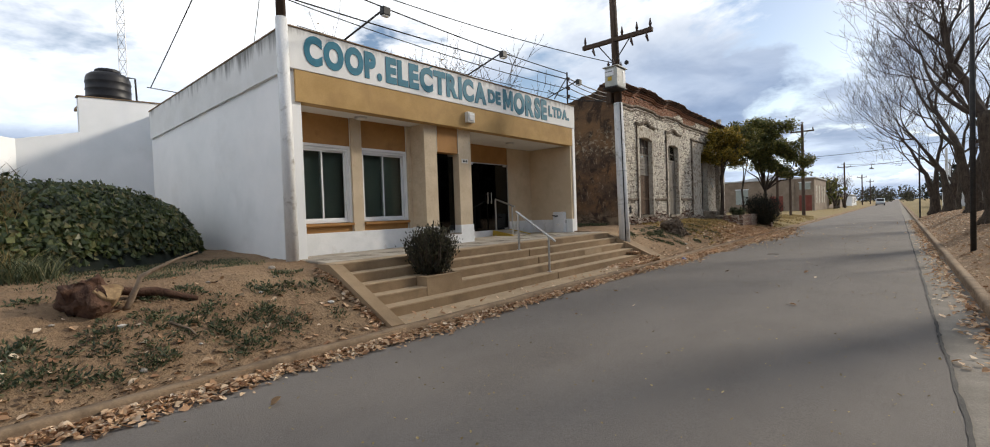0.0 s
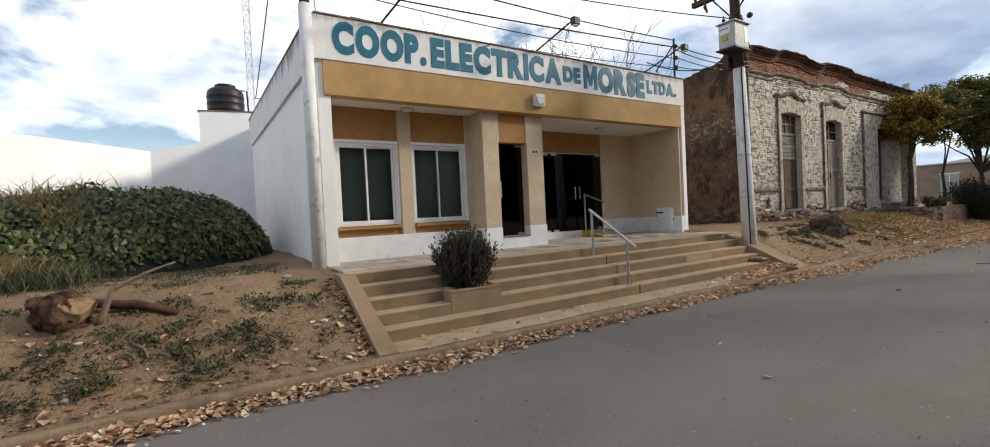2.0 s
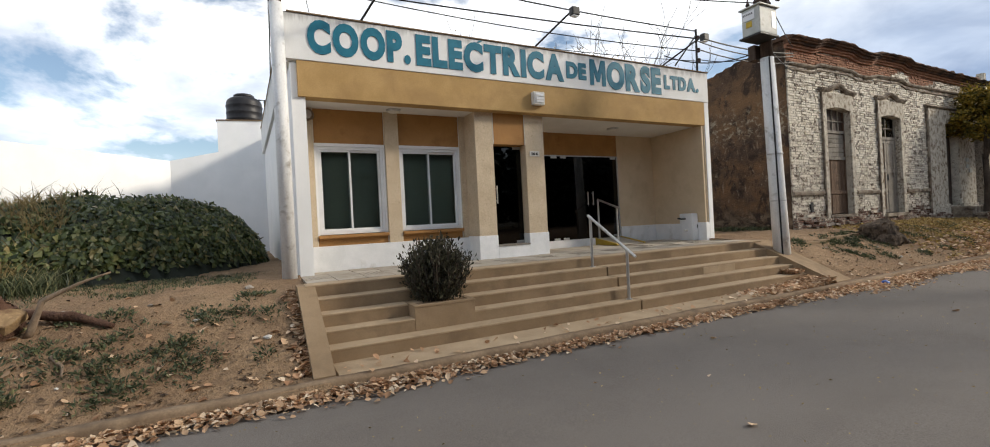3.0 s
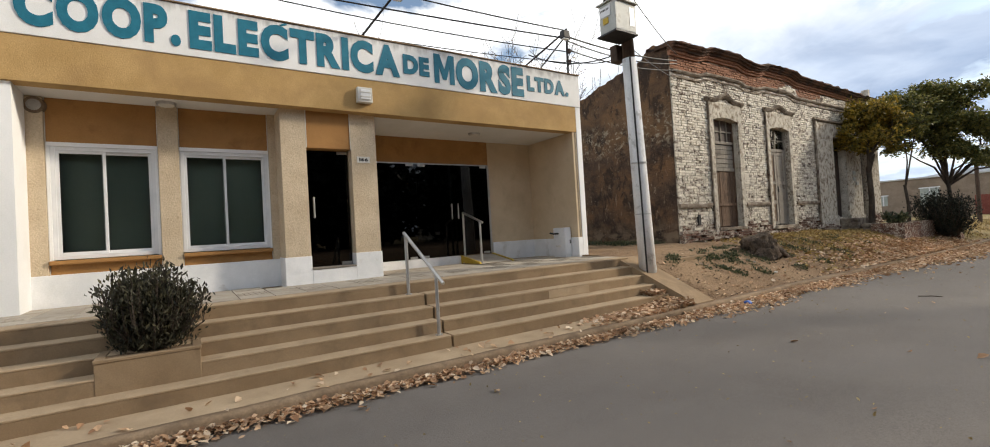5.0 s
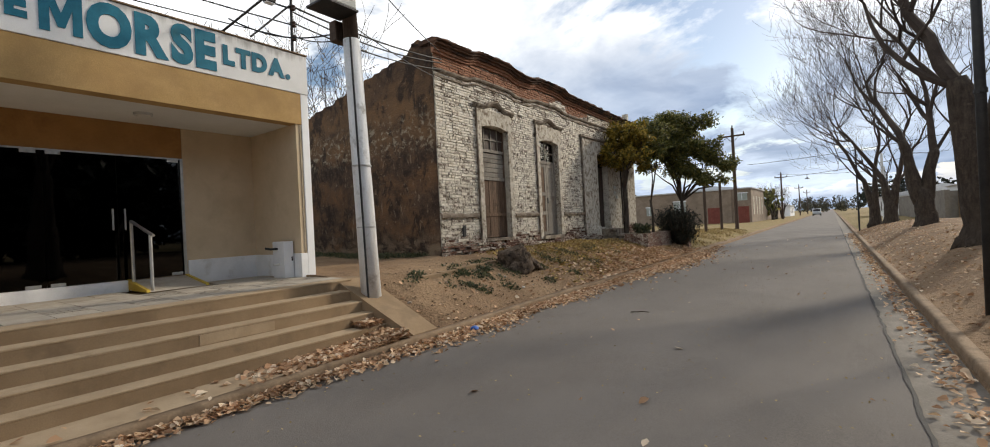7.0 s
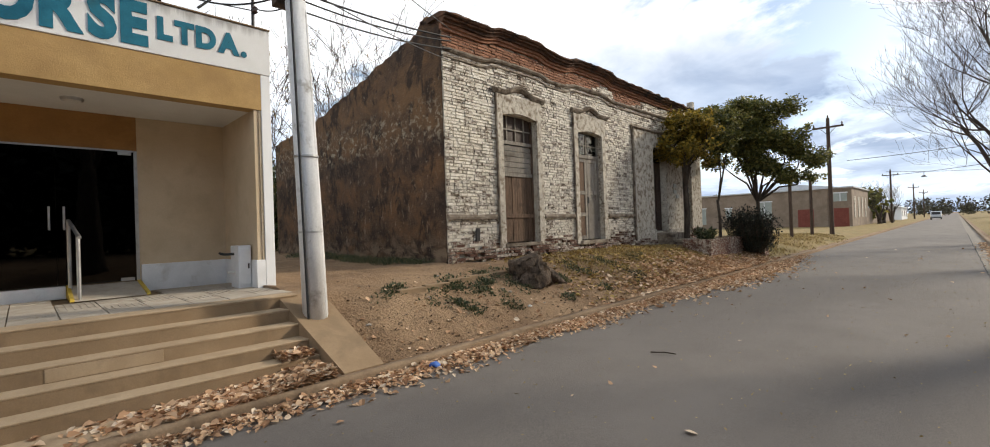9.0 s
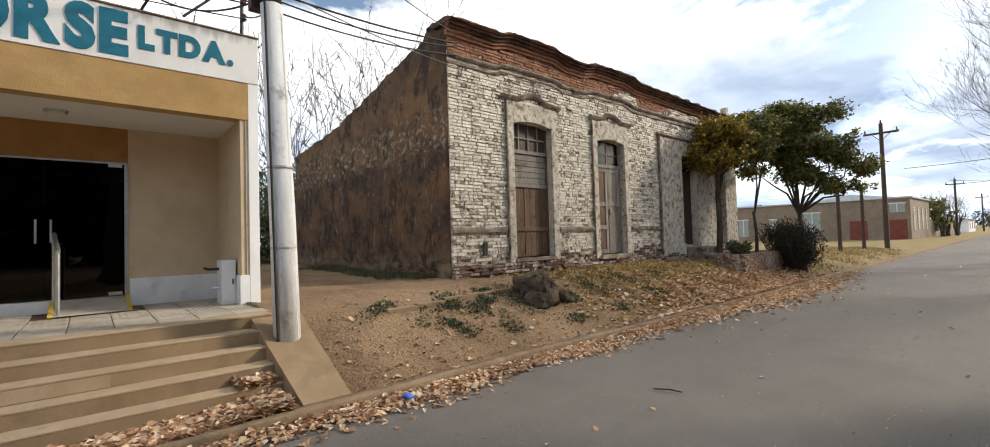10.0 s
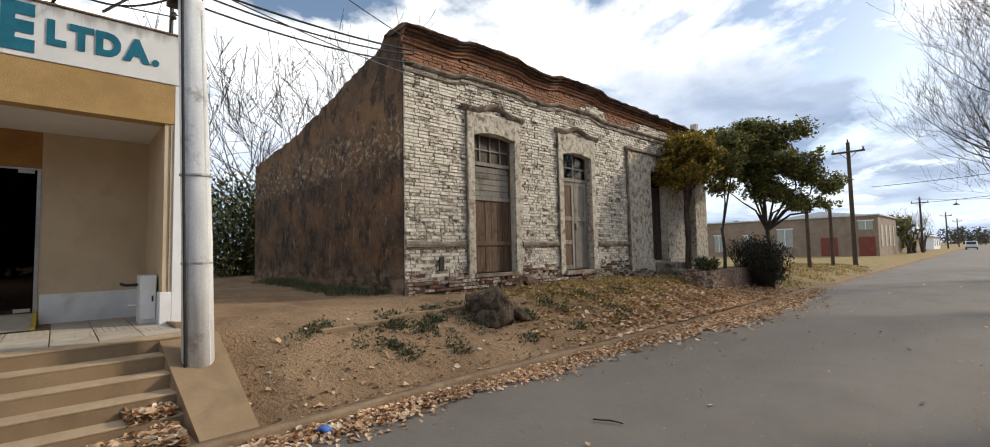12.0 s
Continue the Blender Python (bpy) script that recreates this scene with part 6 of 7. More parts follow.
bare_tree("tall bare tree with a few last leaves behind the roofs", -24.0, 21.5, 1.0, 10.5, 51, 3, 0.5, 260)
bare_tree("bare tree behind the old house's yard", -21.5, 18.6, 1.0, 8.0, 52, 3, 0.55, 120)
bare_tree("bare tree behind the flat office roof", -20.5, 22.5, 1.0, 9.0, 53, 3, 0.45, 150)
small_bush("hedge", "tangled dark overgrown hedge in the back yard", (-21.0, 17.2, 2.6), (2.0, 2.6, 2.4), 6500, 0.17, "ivy", 55, 80, 0.6, 0.1, (-21.0, 17.2, 0.9))
small_bush("scrub", "tall tangled brown scrub behind the blank gable", (-21.6, 20.6, 3.6), (2.6, 3.0, 2.9), 7000, 0.12, "rosemary", 57, 420, 0.5, 0.1, (-21.6, 20.6, 0.9), 0.9)
small_bush("hedge", "tangled brownish scrub in the back yard", (-23.0, 15.0, 2.8), (2.2, 2.6, 2.6), 4500, 0.17, "rosemary", 56, 70, 0.6, 0.1, (-23.0, 15.0, 0.9))


# ---------------------------------------------------------------- ivy mound and its grasses
MC, MR = Vector((-11.9, -0.3)), Vector((2.85, 3.75))


def mound_z(x, y):
    q = math.hypot((x - MC.x) / MR.x, (y - MC.y) / MR.y)
    q = min(1.0, q * (1 + 0.06 * wobble(x, y, 0.8, 4)))
    return ground_z(x, y) + 1.34 * float(np.interp(y, [-4, -1, 0.4, 1.6, 3.6], [0.62, 0.74, 0.92, 1.02, 1.04])) * (max(0.0, 1 - q ** 5.5)) ** 0.7 * (1 + 0.10 * wobble(x, y, 0.7, 9) + 0.10 * wobble(x, y, 2.3, 12))


def ivy_mound():
    th = thing("ivy_mound", "rounded mound overgrown with dense dark green ivy", "ivy")
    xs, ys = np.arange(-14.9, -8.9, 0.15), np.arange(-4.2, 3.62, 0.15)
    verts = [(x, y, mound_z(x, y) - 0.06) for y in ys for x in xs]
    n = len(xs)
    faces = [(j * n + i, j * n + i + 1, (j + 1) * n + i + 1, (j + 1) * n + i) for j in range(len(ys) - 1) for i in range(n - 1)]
    # near-black sheet: the shade in the gaps between leaves is its colour
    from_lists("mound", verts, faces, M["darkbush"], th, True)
    r = random.Random(61)
    vs, fs = [], []
    count = 0
    while count < 26000:
        x, y = r.uniform(-14.4, -8.9), r.uniform(-4.0, 3.6)
        z = mound_z(x, y)
        if z - ground_z(x, y) < 0.10 or (x < -13.2 and r.random() < 0.6):
            continue
        out = Vector(((x - MC.x) / MR.x ** 2, (y - MC.y) / MR.y ** 2, 0.12)).normalized()
        for _ in range(1):
            p = Vector((x, y, z + r.uniform(-0.05, 0.10)))
            leaf_cloud([p + Vector((0, 0, r.choice((0, 0, 0.05, 0.12)) * r.random()))], r.uniform(0.07, 0.13), r, (vs, fs), 0.85, 0.25, None, Vector((out.x, out.y, 0.6)))
        count += 1
    # steep flanks need their own leaves
    for _ in range(17000):
        a = r.uniform(-2.2, 1.75)
        q = r.uniform(0.86, 1.0)
        x, y = MC.x + MR.x * q * math.cos(a), MC.y + MR.y * q * math.sin(a)
        z = mound_z(x, y)
        out = Vector((math.cos(a), math.sin(a), -0.3))
        leaf_cloud([(x + 0.10 * out.x * r.random(), y + 0.10 * out.y * r.random(), z + r.uniform(-0.14, 0.12))], r.uniform(0.07, 0.13), r, (vs, fs), 0.85, 0.2, None, Vector((out.x, out.y, 0.3)))
    tagged(from_lists("ivy_leaves", vs, fs, M["ivy"], th), kind="stuff")


ivy_mound()


def blades(name, label, spots, n, height, key, seed, lean=0.35, width=0.012, category="grass"):
    """Grass blades: narrow bent strips that grow from the ground around each spot (x, y, radius)."""
    r = random.Random(seed)
    vs, fs = [], []
    for x0, y0, rad, zfun in spots:
        for _ in range(n):
            a, q = r.uniform(0, 6.28), rad * math.sqrt(r.random())
            x, y = x0 + q * math.cos(a), y0 + q * math.sin(a)
            h_ = height * r.uniform(0.5, 1.25)
            d = Vector((r.gauss(0, lean), r.gauss(0, lean), 1.0))
            p = Vector((x, y, zfun(x, y) - 0.01))
            s = Vector((math.cos(a * 3), math.sin(a * 3), 0)) * width
            n0 = len(vs)
            m = p + d * h_ * 0.55
            e = p + d * h_ * 0.9 + Vector((d.x, d.y, -0.15)) * h_ * 0.35
            vs += [p - s, p + s, m + s * 0.8, m - s * 0.8, e]
            fs += [(n0, n0 + 1, n0 + 2, n0 + 3), (n0 + 3, n0 + 2, n0 + 4)]
    return tagged(from_lists(name, vs, fs, M[key]), label, category, kind="stuff")


rs = random.Random(71)
blades("dry_grass", "tall dry straw-coloured grass on the ivy mound", [(rs.uniform(-11.4, -9.6), rs.uniform(-3.4, 0.4), 0.35, mound_z) for _ in range(46)], 90, 0.34, "straw", 72, 0.45, 0.006)
blades("dry_stalks", "tall dry weed stalks standing up from the ivy", [(rs.uniform(-13.0, -11.0), rs.uniform(-3.0, 0.6), 0.4, mound_z) for _ in range(26)], 9, 0.62, "rosemary", 79, 0.3, 0.009)
blades("dry_grass", "brown dry grass at the foot of the mound", [(rs.uniform(-9.6, -8.4), rs.uniform(-2.6, 0.2), 0.4, ground_z) for _ in range(22)], 130, 0.55, "straw", 73, 0.4, 0.006)
blades("tall_grass", "tall green grass in front of the ivy mound", [(rs.uniform(-9.3, -8.4), rs.uniform(-1.2, 1.0), 0.35, ground_z) for _ in range(22)], 120, 0.34, "weed", 74, 0.4, 0.007)
blades("short_grass", "thin green grass along the trodden path", [(rs.uniform(-9.2, -7.6), rs.uniform(0.6, 3.2), 0.3, ground_z) for _ in range(30)], 120, 0.06, "weed", 75, 0.5, 0.005)
blades("short_grass", "sparse weeds at the foot of the dark gable", [(rs.uniform(-15, -8.6), rs.uniform(16.3, 16.95), 0.4, ground_z) for _ in range(44)], 90, 0.15, "weed", 76, 0.6, 0.007)
blades("dry_grass", "dry yellow grass before the brick house", [(rs.uniform(-8.1, -6.4), rs.uniform(19.0, 27.0), 0.45, ground_z) for _ in range(60)], 60, 0.10, "straw", 77)
blades("dry_grass", "yellow dry lawn beyond the planter", [(rs.uniform(-9.5, -5.5), rs.uniform(31, 50), 0.8, ground_z) for _ in range(120)], 50, 0.12, "straw", 78, 0.4, 0.02)


def weed_patch(x, y, rad, n, seed, label="low patch of green weeds on the bare bank"):
    r = random.Random(seed)
    vs, fs = [], []
    tufts = [(x + r.gauss(0, 0.38) * rad, y + r.gauss(0, 0.55) * rad, r.uniform(0.05, 0.14) + 0.12 * rad) for _ in range(3 + int(rad * 14))]
    for _ in range(n):
        cx, cy, cr = tufts[r.randrange(len(tufts))]
        a, q = r.uniform(0, 6.28), cr * math.sqrt(r.random())
        px, py = cx + q * math.cos(a), cy + q * math.sin(a)
        leaf_cloud([(px, py, ground_z(px, py) + r.uniform(0.0, 0.05) * (1 - q / (cr + 0.02)))], r.uniform(0.025, 0.065), r, (vs, fs), 0.42, 0.0, (math.cos(a) * 0.7, math.sin(a) * 0.7, 0.65))
    return tagged(from_lists("weeds", vs, fs, M["weed"]), label, "weeds", "weeds on the bank", "stuff")


k = 0
for x, y, rad, n in ((-5.75, 0.35, 0.28, 200), (-5.6, 1.25, 0.22, 170), (-6.0, 1.75, 0.25, 190), (-5.55, 2.1, 0.26, 190), (-5.75, 2.65, 0.22, 150), (-6.05, 2.5, 0.2, 130), (-6.6, 2.9, 0.25, 150),
                     (-6.75, 1.6, 0.32, 230), (-6.2, 0.9, 0.25, 180), (-5.9, -0.2, 0.3, 220), (-7.0, 3.2, 0.22, 120), (-5.45, 0.8, 0.2, 120), (-6.35, 3.3, 0.2, 110), (-5.5, -0.6, 0.3, 180), (-6.2, 0.2, 0.25, 160),
                     (-6.6, 15.9, 0.40, 420), (-6.3, 16.4, 0.35, 340), (-6.1, 15.4, 0.2, 160), (-6.85, 16.9, 0.40, 420), (-6.6, 17.6, 0.35, 330), (-6.2, 17.1, 0.28, 200), (-5.85, 16.4, 0.25, 170), (-6.6, 19.6, 0.5, 380), (-6.9, 20.8, 0.45, 260), (-6.3, 18.5, 0.3, 180), (-6.7, 22.6, 0.5, 260), (-6.0, 21.0, 0.35, 160)):
    weed_patch(x, y, rad * 1.1, int(n * 1.7), 100 + k)
    k += 1


rw = random.Random(140)
for k in range(26):
    x, y = -5.5 - abs(rw.gauss(0, 0.75)), rw.uniform(-1.2, 3.5)
    if x > -7.4:
        weed_patch(x, y, rw.uniform(0.06, 0.16), rw.randint(30, 110), 160 + k)
for k in range(16):
    x, y = -5.6 - abs(rw.gauss(0, 0.8)), rw.uniform(14.0, 24.0)
    if x > -7.9:
        weed_patch(x, y, rw.uniform(0.12, 0.3), rw.randint(60, 200), 220 + k)


# ---------------------------------------------------------------- fallen leaves
def fallen_leaves(name, label, n, place, size, key, seed):
    r = random.Random(seed)
    vs, fs = [], []
    for _ in range(n):
        p = place(r)
        if p is None:
            continue
        x, y, z = p
        a = r.uniform(0, 6.28)
        l = size * r.uniform(0.5, 1.4)
        d = Vector((math.cos(a), math.sin(a), r.gauss(0, 0.30)))
        s = Vector((-math.sin(a), math.cos(a), r.gauss(0, 0.35))) * l * r.uniform(0.28, 0.45)
        c = Vector((x, y, z))
        curl = Vector((0, 0, l * r.uniform(0.05, 0.32)))
        n0 = len(vs)
        vs += [c - d * l * 0.5, c - d * l * 0.1 + s + curl, c + d * l * 0.25 + s * 0.8 + curl * 0.8, c + d * l * 0.55 + curl * 0.4, c + d * l * 0.25 - s * 0.8 + curl * 0.9, c - d * l * 0.1 - s + curl, c + curl * 0.15]
        for i in range(6):
            fs.append((n0 + 6, n0 + i, n0 + (i + 1) % 6))
    return tagged(from_lists(name, vs, fs, M[key]), label, "leaves", kind="stuff")


def gutter_spot(r):
    y = r.uniform(-3.0, 34.0)
    dens = float(np.interp(y, [-3, 3.5, 6, 12, 14, 24, 30, 34], [0.75, 0.75, 0.42, 0.62, 1.0, 1.0, 0.7, 0.35])) * (0.65 + 0.7 * abs(wobble(y, 0, 0.8, 3)))
    if r.random() > dens:
        return None
    w = float(np.interp(y, [-3, 4, 6, 11, 13.5, 24, 34], [0.42, 0.34, 0.22, 0.26, 0.48, 0.58, 0.4])) * (0.8 + 0.5 * wobble(y, 5, 0.5, 8))
    q = abs(r.gauss(0, 0.45))
    x = LEFT_KERB + 0.03 + q * w
    return x, y, 0.012 + 0.05 * max(0, 1 - q) * r.random() + 0.02


fallen_leaves("fallen_leaves", "drift of dry brown leaves along the gutter", 30000, gutter_spot, 0.060, "fallen", 201)


def stair_spot(r):
    y = 12.75 - abs(r.gauss(0, 0.75))
    x = r.uniform(-5.85, -5.05)
    if x < -5.60:
        if y < 12.4:
            return None
        return x, y, 0.29 + r.random() * 0.05
    return x, y, 0.135 + 0.10 * r.random() * max(0, 1 - (12.75 - y) / 0.8)


fallen_leaves("fallen_leaves", "heap of dry leaves in the corner of the stairs", 5600, stair_spot, 0.085, "fallen", 202)


def bank_spot(r):
    y = r.choice((r.uniform(-2, 3.6), r.uniform(13.4, 28)))
    x = -5.1 - abs(r.gauss(0, 0.9))
    return (x, y, ground_z(x, y) + 0.012) if x > -8.1 else None


fallen_leaves("fallen_leaves", "scattered dry leaves on the bare bank", 520, bank_spot, 0.075, "fallen", 203)


def yellow_spot(r):
    y = r.gauss(24, 3.5)
    x = r.uniform(-8.1, -5.3)
    return (x, y, ground_z(x, y) + 0.012) if 18 < y < 33 else None


M["crumb"] = leaf_mat("dark_leaf_crumb", [(0, (0.05, 0.03, 0.018)), (0.6, (0.11, 0.07, 0.042)), (1, (0.22, 0.15, 0.09))], 0.9, 0.0)
fallen_leaves("leaf_crumbs", "dark rotting leaf crumbs on the bare bank", 2400, bank_spot, 0.038, "crumb", 210)


def drift_spot(r):
    y = r.gauss(25.5, 2.6)
    x = -5.18 + r.gauss(0, 0.55)
    return (x, y, (ground_z(x, y) if x < LEFT_KERB - 0.1 else 0.14 if x < LEFT_KERB else 0.01) + 0.015 + 0.02 * r.random()) if 18 < y < 31 and x > -7.5 else None


fallen_leaves("fallen_leaves", "wide drift of rust-brown leaves over the kerb", 10000, drift_spot, 0.095, "fallen", 211)
fallen_leaves("fallen_leaves", "yellow fallen leaves before the brick house", 4200, yellow_spot, 0.085, "yleaf", 204)


def kerb_side_spot(r):
    y = 3.7 - abs(r.gauss(0, 0.06))
    x = r.uniform(-6.9, -5.25)
    return x, y, ground_z(x, y) + 0.015


fallen_leaves("fallen_leaves", "dry leaves caught beside the stair cheek", 260, kerb_side_spot, 0.075, "fallen", 205)


def verge_spot(r):
    y = r.uniform(6, 46)
    q = abs(r.gauss(0, 1))
    x = RIGHT_KERB - 0.05 - q * 0.16 if r.random() < 0.45 else RIGHT_KERB + 0.15 + q * 1.3
    return (x, y, 0.012 if x < RIGHT_KERB else ground_z(x, y) + 0.012) if x > ROAD_EDGE else None


fallen_leaves("fallen_leaves", "dry leaves on the far gutter and verge", 4200, verge_spot, 0.07, "fallen", 206)


def road_spot(r):
    x, y = r.uniform(-4.6, 0.3), r.uniform(0, 40)
    return x, y, 0.012 + 0.05 * math.sin((x - LEFT_KERB) / (ROAD_EDGE - LEFT_KERB) * math.pi) + 0.006


fallen_leaves("fallen_leaves", "single dry leaves blown over the asphalt", 70, road_spot, 0.075, "fallen", 207)
fallen_leaves("road_grit", "pale grit and tiny leaf crumbs on the asphalt", 2600, road_spot, 0.02, "straw", 208)
fallen_leaves("fallen_leaves", "few dry leaves on the pavement strip below the stairs", 70, lambda r: (r.uniform(-5.55, -5.02), r.uniform(4, 12.8), 0.145), 0.075, "fallen", 209)

# ---------------------------------------------------------------- log, branches, stump
def rough_trunk(name, pts, radii, seg, material, seed, amp, parent, label=""):
    fine_p, fine_r = [], []
    for (p, q), (s0, s1) in zip(zip(pts, pts[1:]), zip(radii, radii[1:])):
        for k in range(4):
            fine_p.append(Vector(p).lerp(Vector(q), k / 4))
            fine_r.append(s0 + (s1 - s0) * k / 4)
    bm = tube(fine_p + [Vector(pts[-1])], fine_r + [radii[-1]], seg * 2)
    for v in bm.verts:
        p = v.co.copy()
        for s, a in ((7, amp), (19, amp * 0.45), (45, amp * 0.18)):
            v.co += Vector((noise.noise(p * s + Vector((seed, 0, 0))), noise.noise(p * s + Vector((0, seed, 0))), noise.noise(p * s + Vector((0, 0, seed))))) * a
    return part(name, bm, material, parent, label, True)


lz = ground_z(-6.6, 0.95)
log = thing("cut_log", "short sawn rotting log lying on the bank", "log")
rough_trunk("body", [(-6.78, 0.72, lz + 0.08), (-6.72, 0.80, lz + 0.12), (-6.64, 0.90, lz + 0.12), (-6.58, 0.97, lz + 0.10), (-6.54, 1.06, lz + 0.09)], [0.11, 0.20, 0.23, 0.21, 0.14], 18, M["rottenwood"], 3, 0.09, log)
bm = bmesh.new()
rings = []
for h_, q in ((-0.10, 1.12), (0.0, 1.0), (0.012, 0.93)):
    rings.append([bm.verts.new((q * (0.125 + 0.03 * math.sin(2 * a + 1) + 0.02 * math.sin(5 * a)) * math.cos(a), q * (0.11 + 0.02 * math.sin(3 * a)) * math.sin(a), h_)) for a in (k * math.pi / 12 for k in range(24))])
for r0, r1 in zip(rings, rings[1:]):
    for k in range(24):
        bm.faces.new((r0[k], r0[(k + 1) % 24], r1[(k + 1) % 24], r1[k]))
bm.faces.new(rings[-1])
bm.transform(Matrix.Translation((-6.49, 1.05, lz + 0.20)) @ Vector((0.66, 0.30, 0.68)).to_track_quat("Z", "Y").to_matrix().to_4x4())
part("cut_face", bm, M["cutwood"], log, "pale sawn end")
rough_trunk("root", [(-6.7, 0.85, lz + 0.08), (-6.85, 0.98, ground_z(-6.85, 0.98) + 0.10), (-6.7, 1.5, ground_z(-6.7, 1.5) + 0.09), (-6.5, 1.9, ground_z(-6.5, 1.9) + 0.03)], [0.06, 0.055, 0.05, 0.025], 8, M["rottenwood"], 5, 0.02, log)
br = thing("fallen_branch", "bare forked branch sticking up from the bank", "branch")
rough_trunk("limb", [(-6.55, 1.20, ground_z(-6.55, 1.2) - 0.02), (-6.5, 1.33, 1.02), (-6.48, 1.55, 1.13), (-6.46, 1.90, 1.27)], [0.035, 0.027, 0.02, 0.009], 7, M["drywood"], 6, 0.012, br)
br2 = thing("fallen_branch", "short dry stick lying on the bank", "branch")
rough_trunk("limb", [(-6.1, 1.5, ground_z(-6.1, 1.5) + 0.02), (-5.95, 1.62, ground_z(-5.95, 1.62) + 0.02), (-5.80, 1.66, ground_z(-5.8, 1.66) + 0.015)], [0.018, 0.015, 0.008], 6, M["drywood"], 7, 0.008, br2)
sz = ground_z(-6.45, 17.4)
stump = thing("tree_stump", "weathered grey tree stump on the bank", "stump")
rough_trunk("body", [(-6.45, 17.62, sz - 0.15), (-6.46, 17.62, sz + 0.08), (-6.48, 17.58, sz + 0.28), (-6.50, 17.55, sz + 0.44)], [0.46, 0.41, 0.36, 0.30], 20, M["stumpwood"], 8, 0.10, stump)
rough_trunk("root", [(-6.4, 17.75, sz + 0.25), (-6.2, 18.15, ground_z(-6.2, 18.15) + 0.12), (-6.1, 18.4, ground_z(-6.1, 18.4) - 0.05)], [0.16, 0.12, 0.05], 10, M["stumpwood"], 9, 0.05, stump)
edge = thing("path_edging", "old half-buried cement path edging on the bank", "edging")
for k in range(5):
    y = 14.6 + k * 0.55
    x = -6.62 - 0.05 * k
    part("length", box(x - 0.06, x + 0.06, y, y + 0.53, ground_z(x, y + 0.25) - 0.06, ground_z(x, y + 0.25) + 0.05, 0.012), M["concrete"], edge)

# small litter and stones
lit = thing("litter_bag", "crumpled blue plastic wrapper in the gutter leaves", "litter")
rough_trunk("wrapper", [(-4.80, 13.82, 0.05), (-4.74, 13.87, 0.07), (-4.70, 13.92, 0.05)], [0.02, 0.045, 0.02], 6, M["blue"], 11, 0.03, lit)
rl = random.Random(88)
for k in range(26):
    y = rl.choice((rl.uniform(-0.5, 3.5), rl.uniform(13.6, 19)))
    x = rl.uniform(-7.6, -5.4)
    s = rl.uniform(0.02, 0.055)
    bm = bmesh.new()
    bmesh.ops.create_icosphere(bm, subdivisions=1, radius=s)
    for v in bm.verts:
        v.co = Vector((v.co.x * rl.uniform(0.7, 1.4), v.co.y * rl.uniform(0.7, 1.4), v.co.z * 0.6))
    st_ = part("stone", bm, M["stone"] if k % 3 else M["paper"])
    st_.location = (x, y, ground_z(x, y) + s * 0.15)
    tagged(st_, "small pale stone on the bare bank", "stone", "stones on the bank")
stick = thing("stick", "short dark stick on the asphalt", "stick")
rough_trunk("stick", [(-3.0, 15.9, 0.075), (-2.85, 15.97, 0.078), (-2.72, 16.0, 0.075)], [0.008, 0.009, 0.006], 6, M["bark"], 12, 0.004, stick)

# ---------------------------------------------------------------- street furniture and the distance
sp = thing("street_pole", "slender dark steel street pole on the verge", "pole")
part("shaft", tube([(1.40, 16.5, 0.1), (1.41, 16.5, 3.6), (1.43, 16.5, 8.5)], [0.058, 0.054, 0.04], 12), M["iron"], sp, smooth=True)
part("collar", tube([(1.408, 16.5, 3.0), (1.408, 16.5, 3.06)], 0.068, 12), M["iron"], sp)
sp2 = thing("street_pole", "thin dark steel pole at the street corner", "pole")
part("shaft", tube([(1.2, 46.0, 0.1), (1.2, 46.0, 5.6)], 0.05, 8), M["iron"], sp2)
for x, y, h_ in ((3.3, 58.0, 6.0), (4.0, 66.0, 5.4)):
    sp3 = thing("concrete_pole", "pale concrete pole among the far trees", "pole")
    part("shaft", tube([(x, y, 0.2), (x, y, h_)], [0.13, 0.09], 10), M["poleconc"], sp3)


def utility_pole(x, y, z, h_, seed):
    p = thing("utility_pole", "dark wooden utility pole with a crossarm", "power pole", "utility poles along the street")
    part("shaft", tube([(x, y, z), (x, y, h_)], [0.15, 0.11], 10), M["polewood"], p)
    part("crossarm", box(x - 0.95, x + 0.95, y - 0.16, y - 0.05, h_ - 0.75, h_ - 0.62, 0.01), M["polewood"], p)
    for s in (-1, 1):
        part("strut", tube([(x + s * 0.5, y - 0.1, h_ - 0.72), (x, y - 0.1, h_ - 1.25)], 0.02, 6), M["iron"], p)
        part("insulator", lathe([(0.03, 0), (0.06, 0.05), (0.04, 0.1), (0.06, 0.15), (0.02, 0.24)], 8, (x + s * 0.85, y - 0.1, h_ - 0.62)), M["porcelain"], p)
    part("insulator", lathe([(0.03, 0), (0.06, 0.05), (0.04, 0.1), (0.06, 0.15), (0.02, 0.24)], 8, (x, y, h_)), M["porcelain"], p)


utility_pole(-6.70, 52.0, 0.2, 8.85, 1)
utility_pole(-6.9, 100.0, 0.1, 8.0, 2)
utility_pole(-6.8, 150.0, 0.1, 8.0, 3)
utility_pole(-6.6, 190.0, 0.1, 8.0, 4)
for x, y in ((-7.2, 42.5), (-7.0, 47.0)):
    p = thing("wooden_post", "plain dark wooden post on the dry lawn", "post")
    part("shaft", tube([(x, y, 0.3), (x, y, 4.2)], [0.10, 0.09], 8), M["polewood"], p)
cable("black overhead cable across the street", (-6.7, 60.0, 6.35), (9.0, 58.0, 7.2), 0.25, 0.022)
cable("black overhead cable across the street", (-7.0, 96.0, 7.6), (9.0, 130.0, 9.0), 0.3, 0.03)
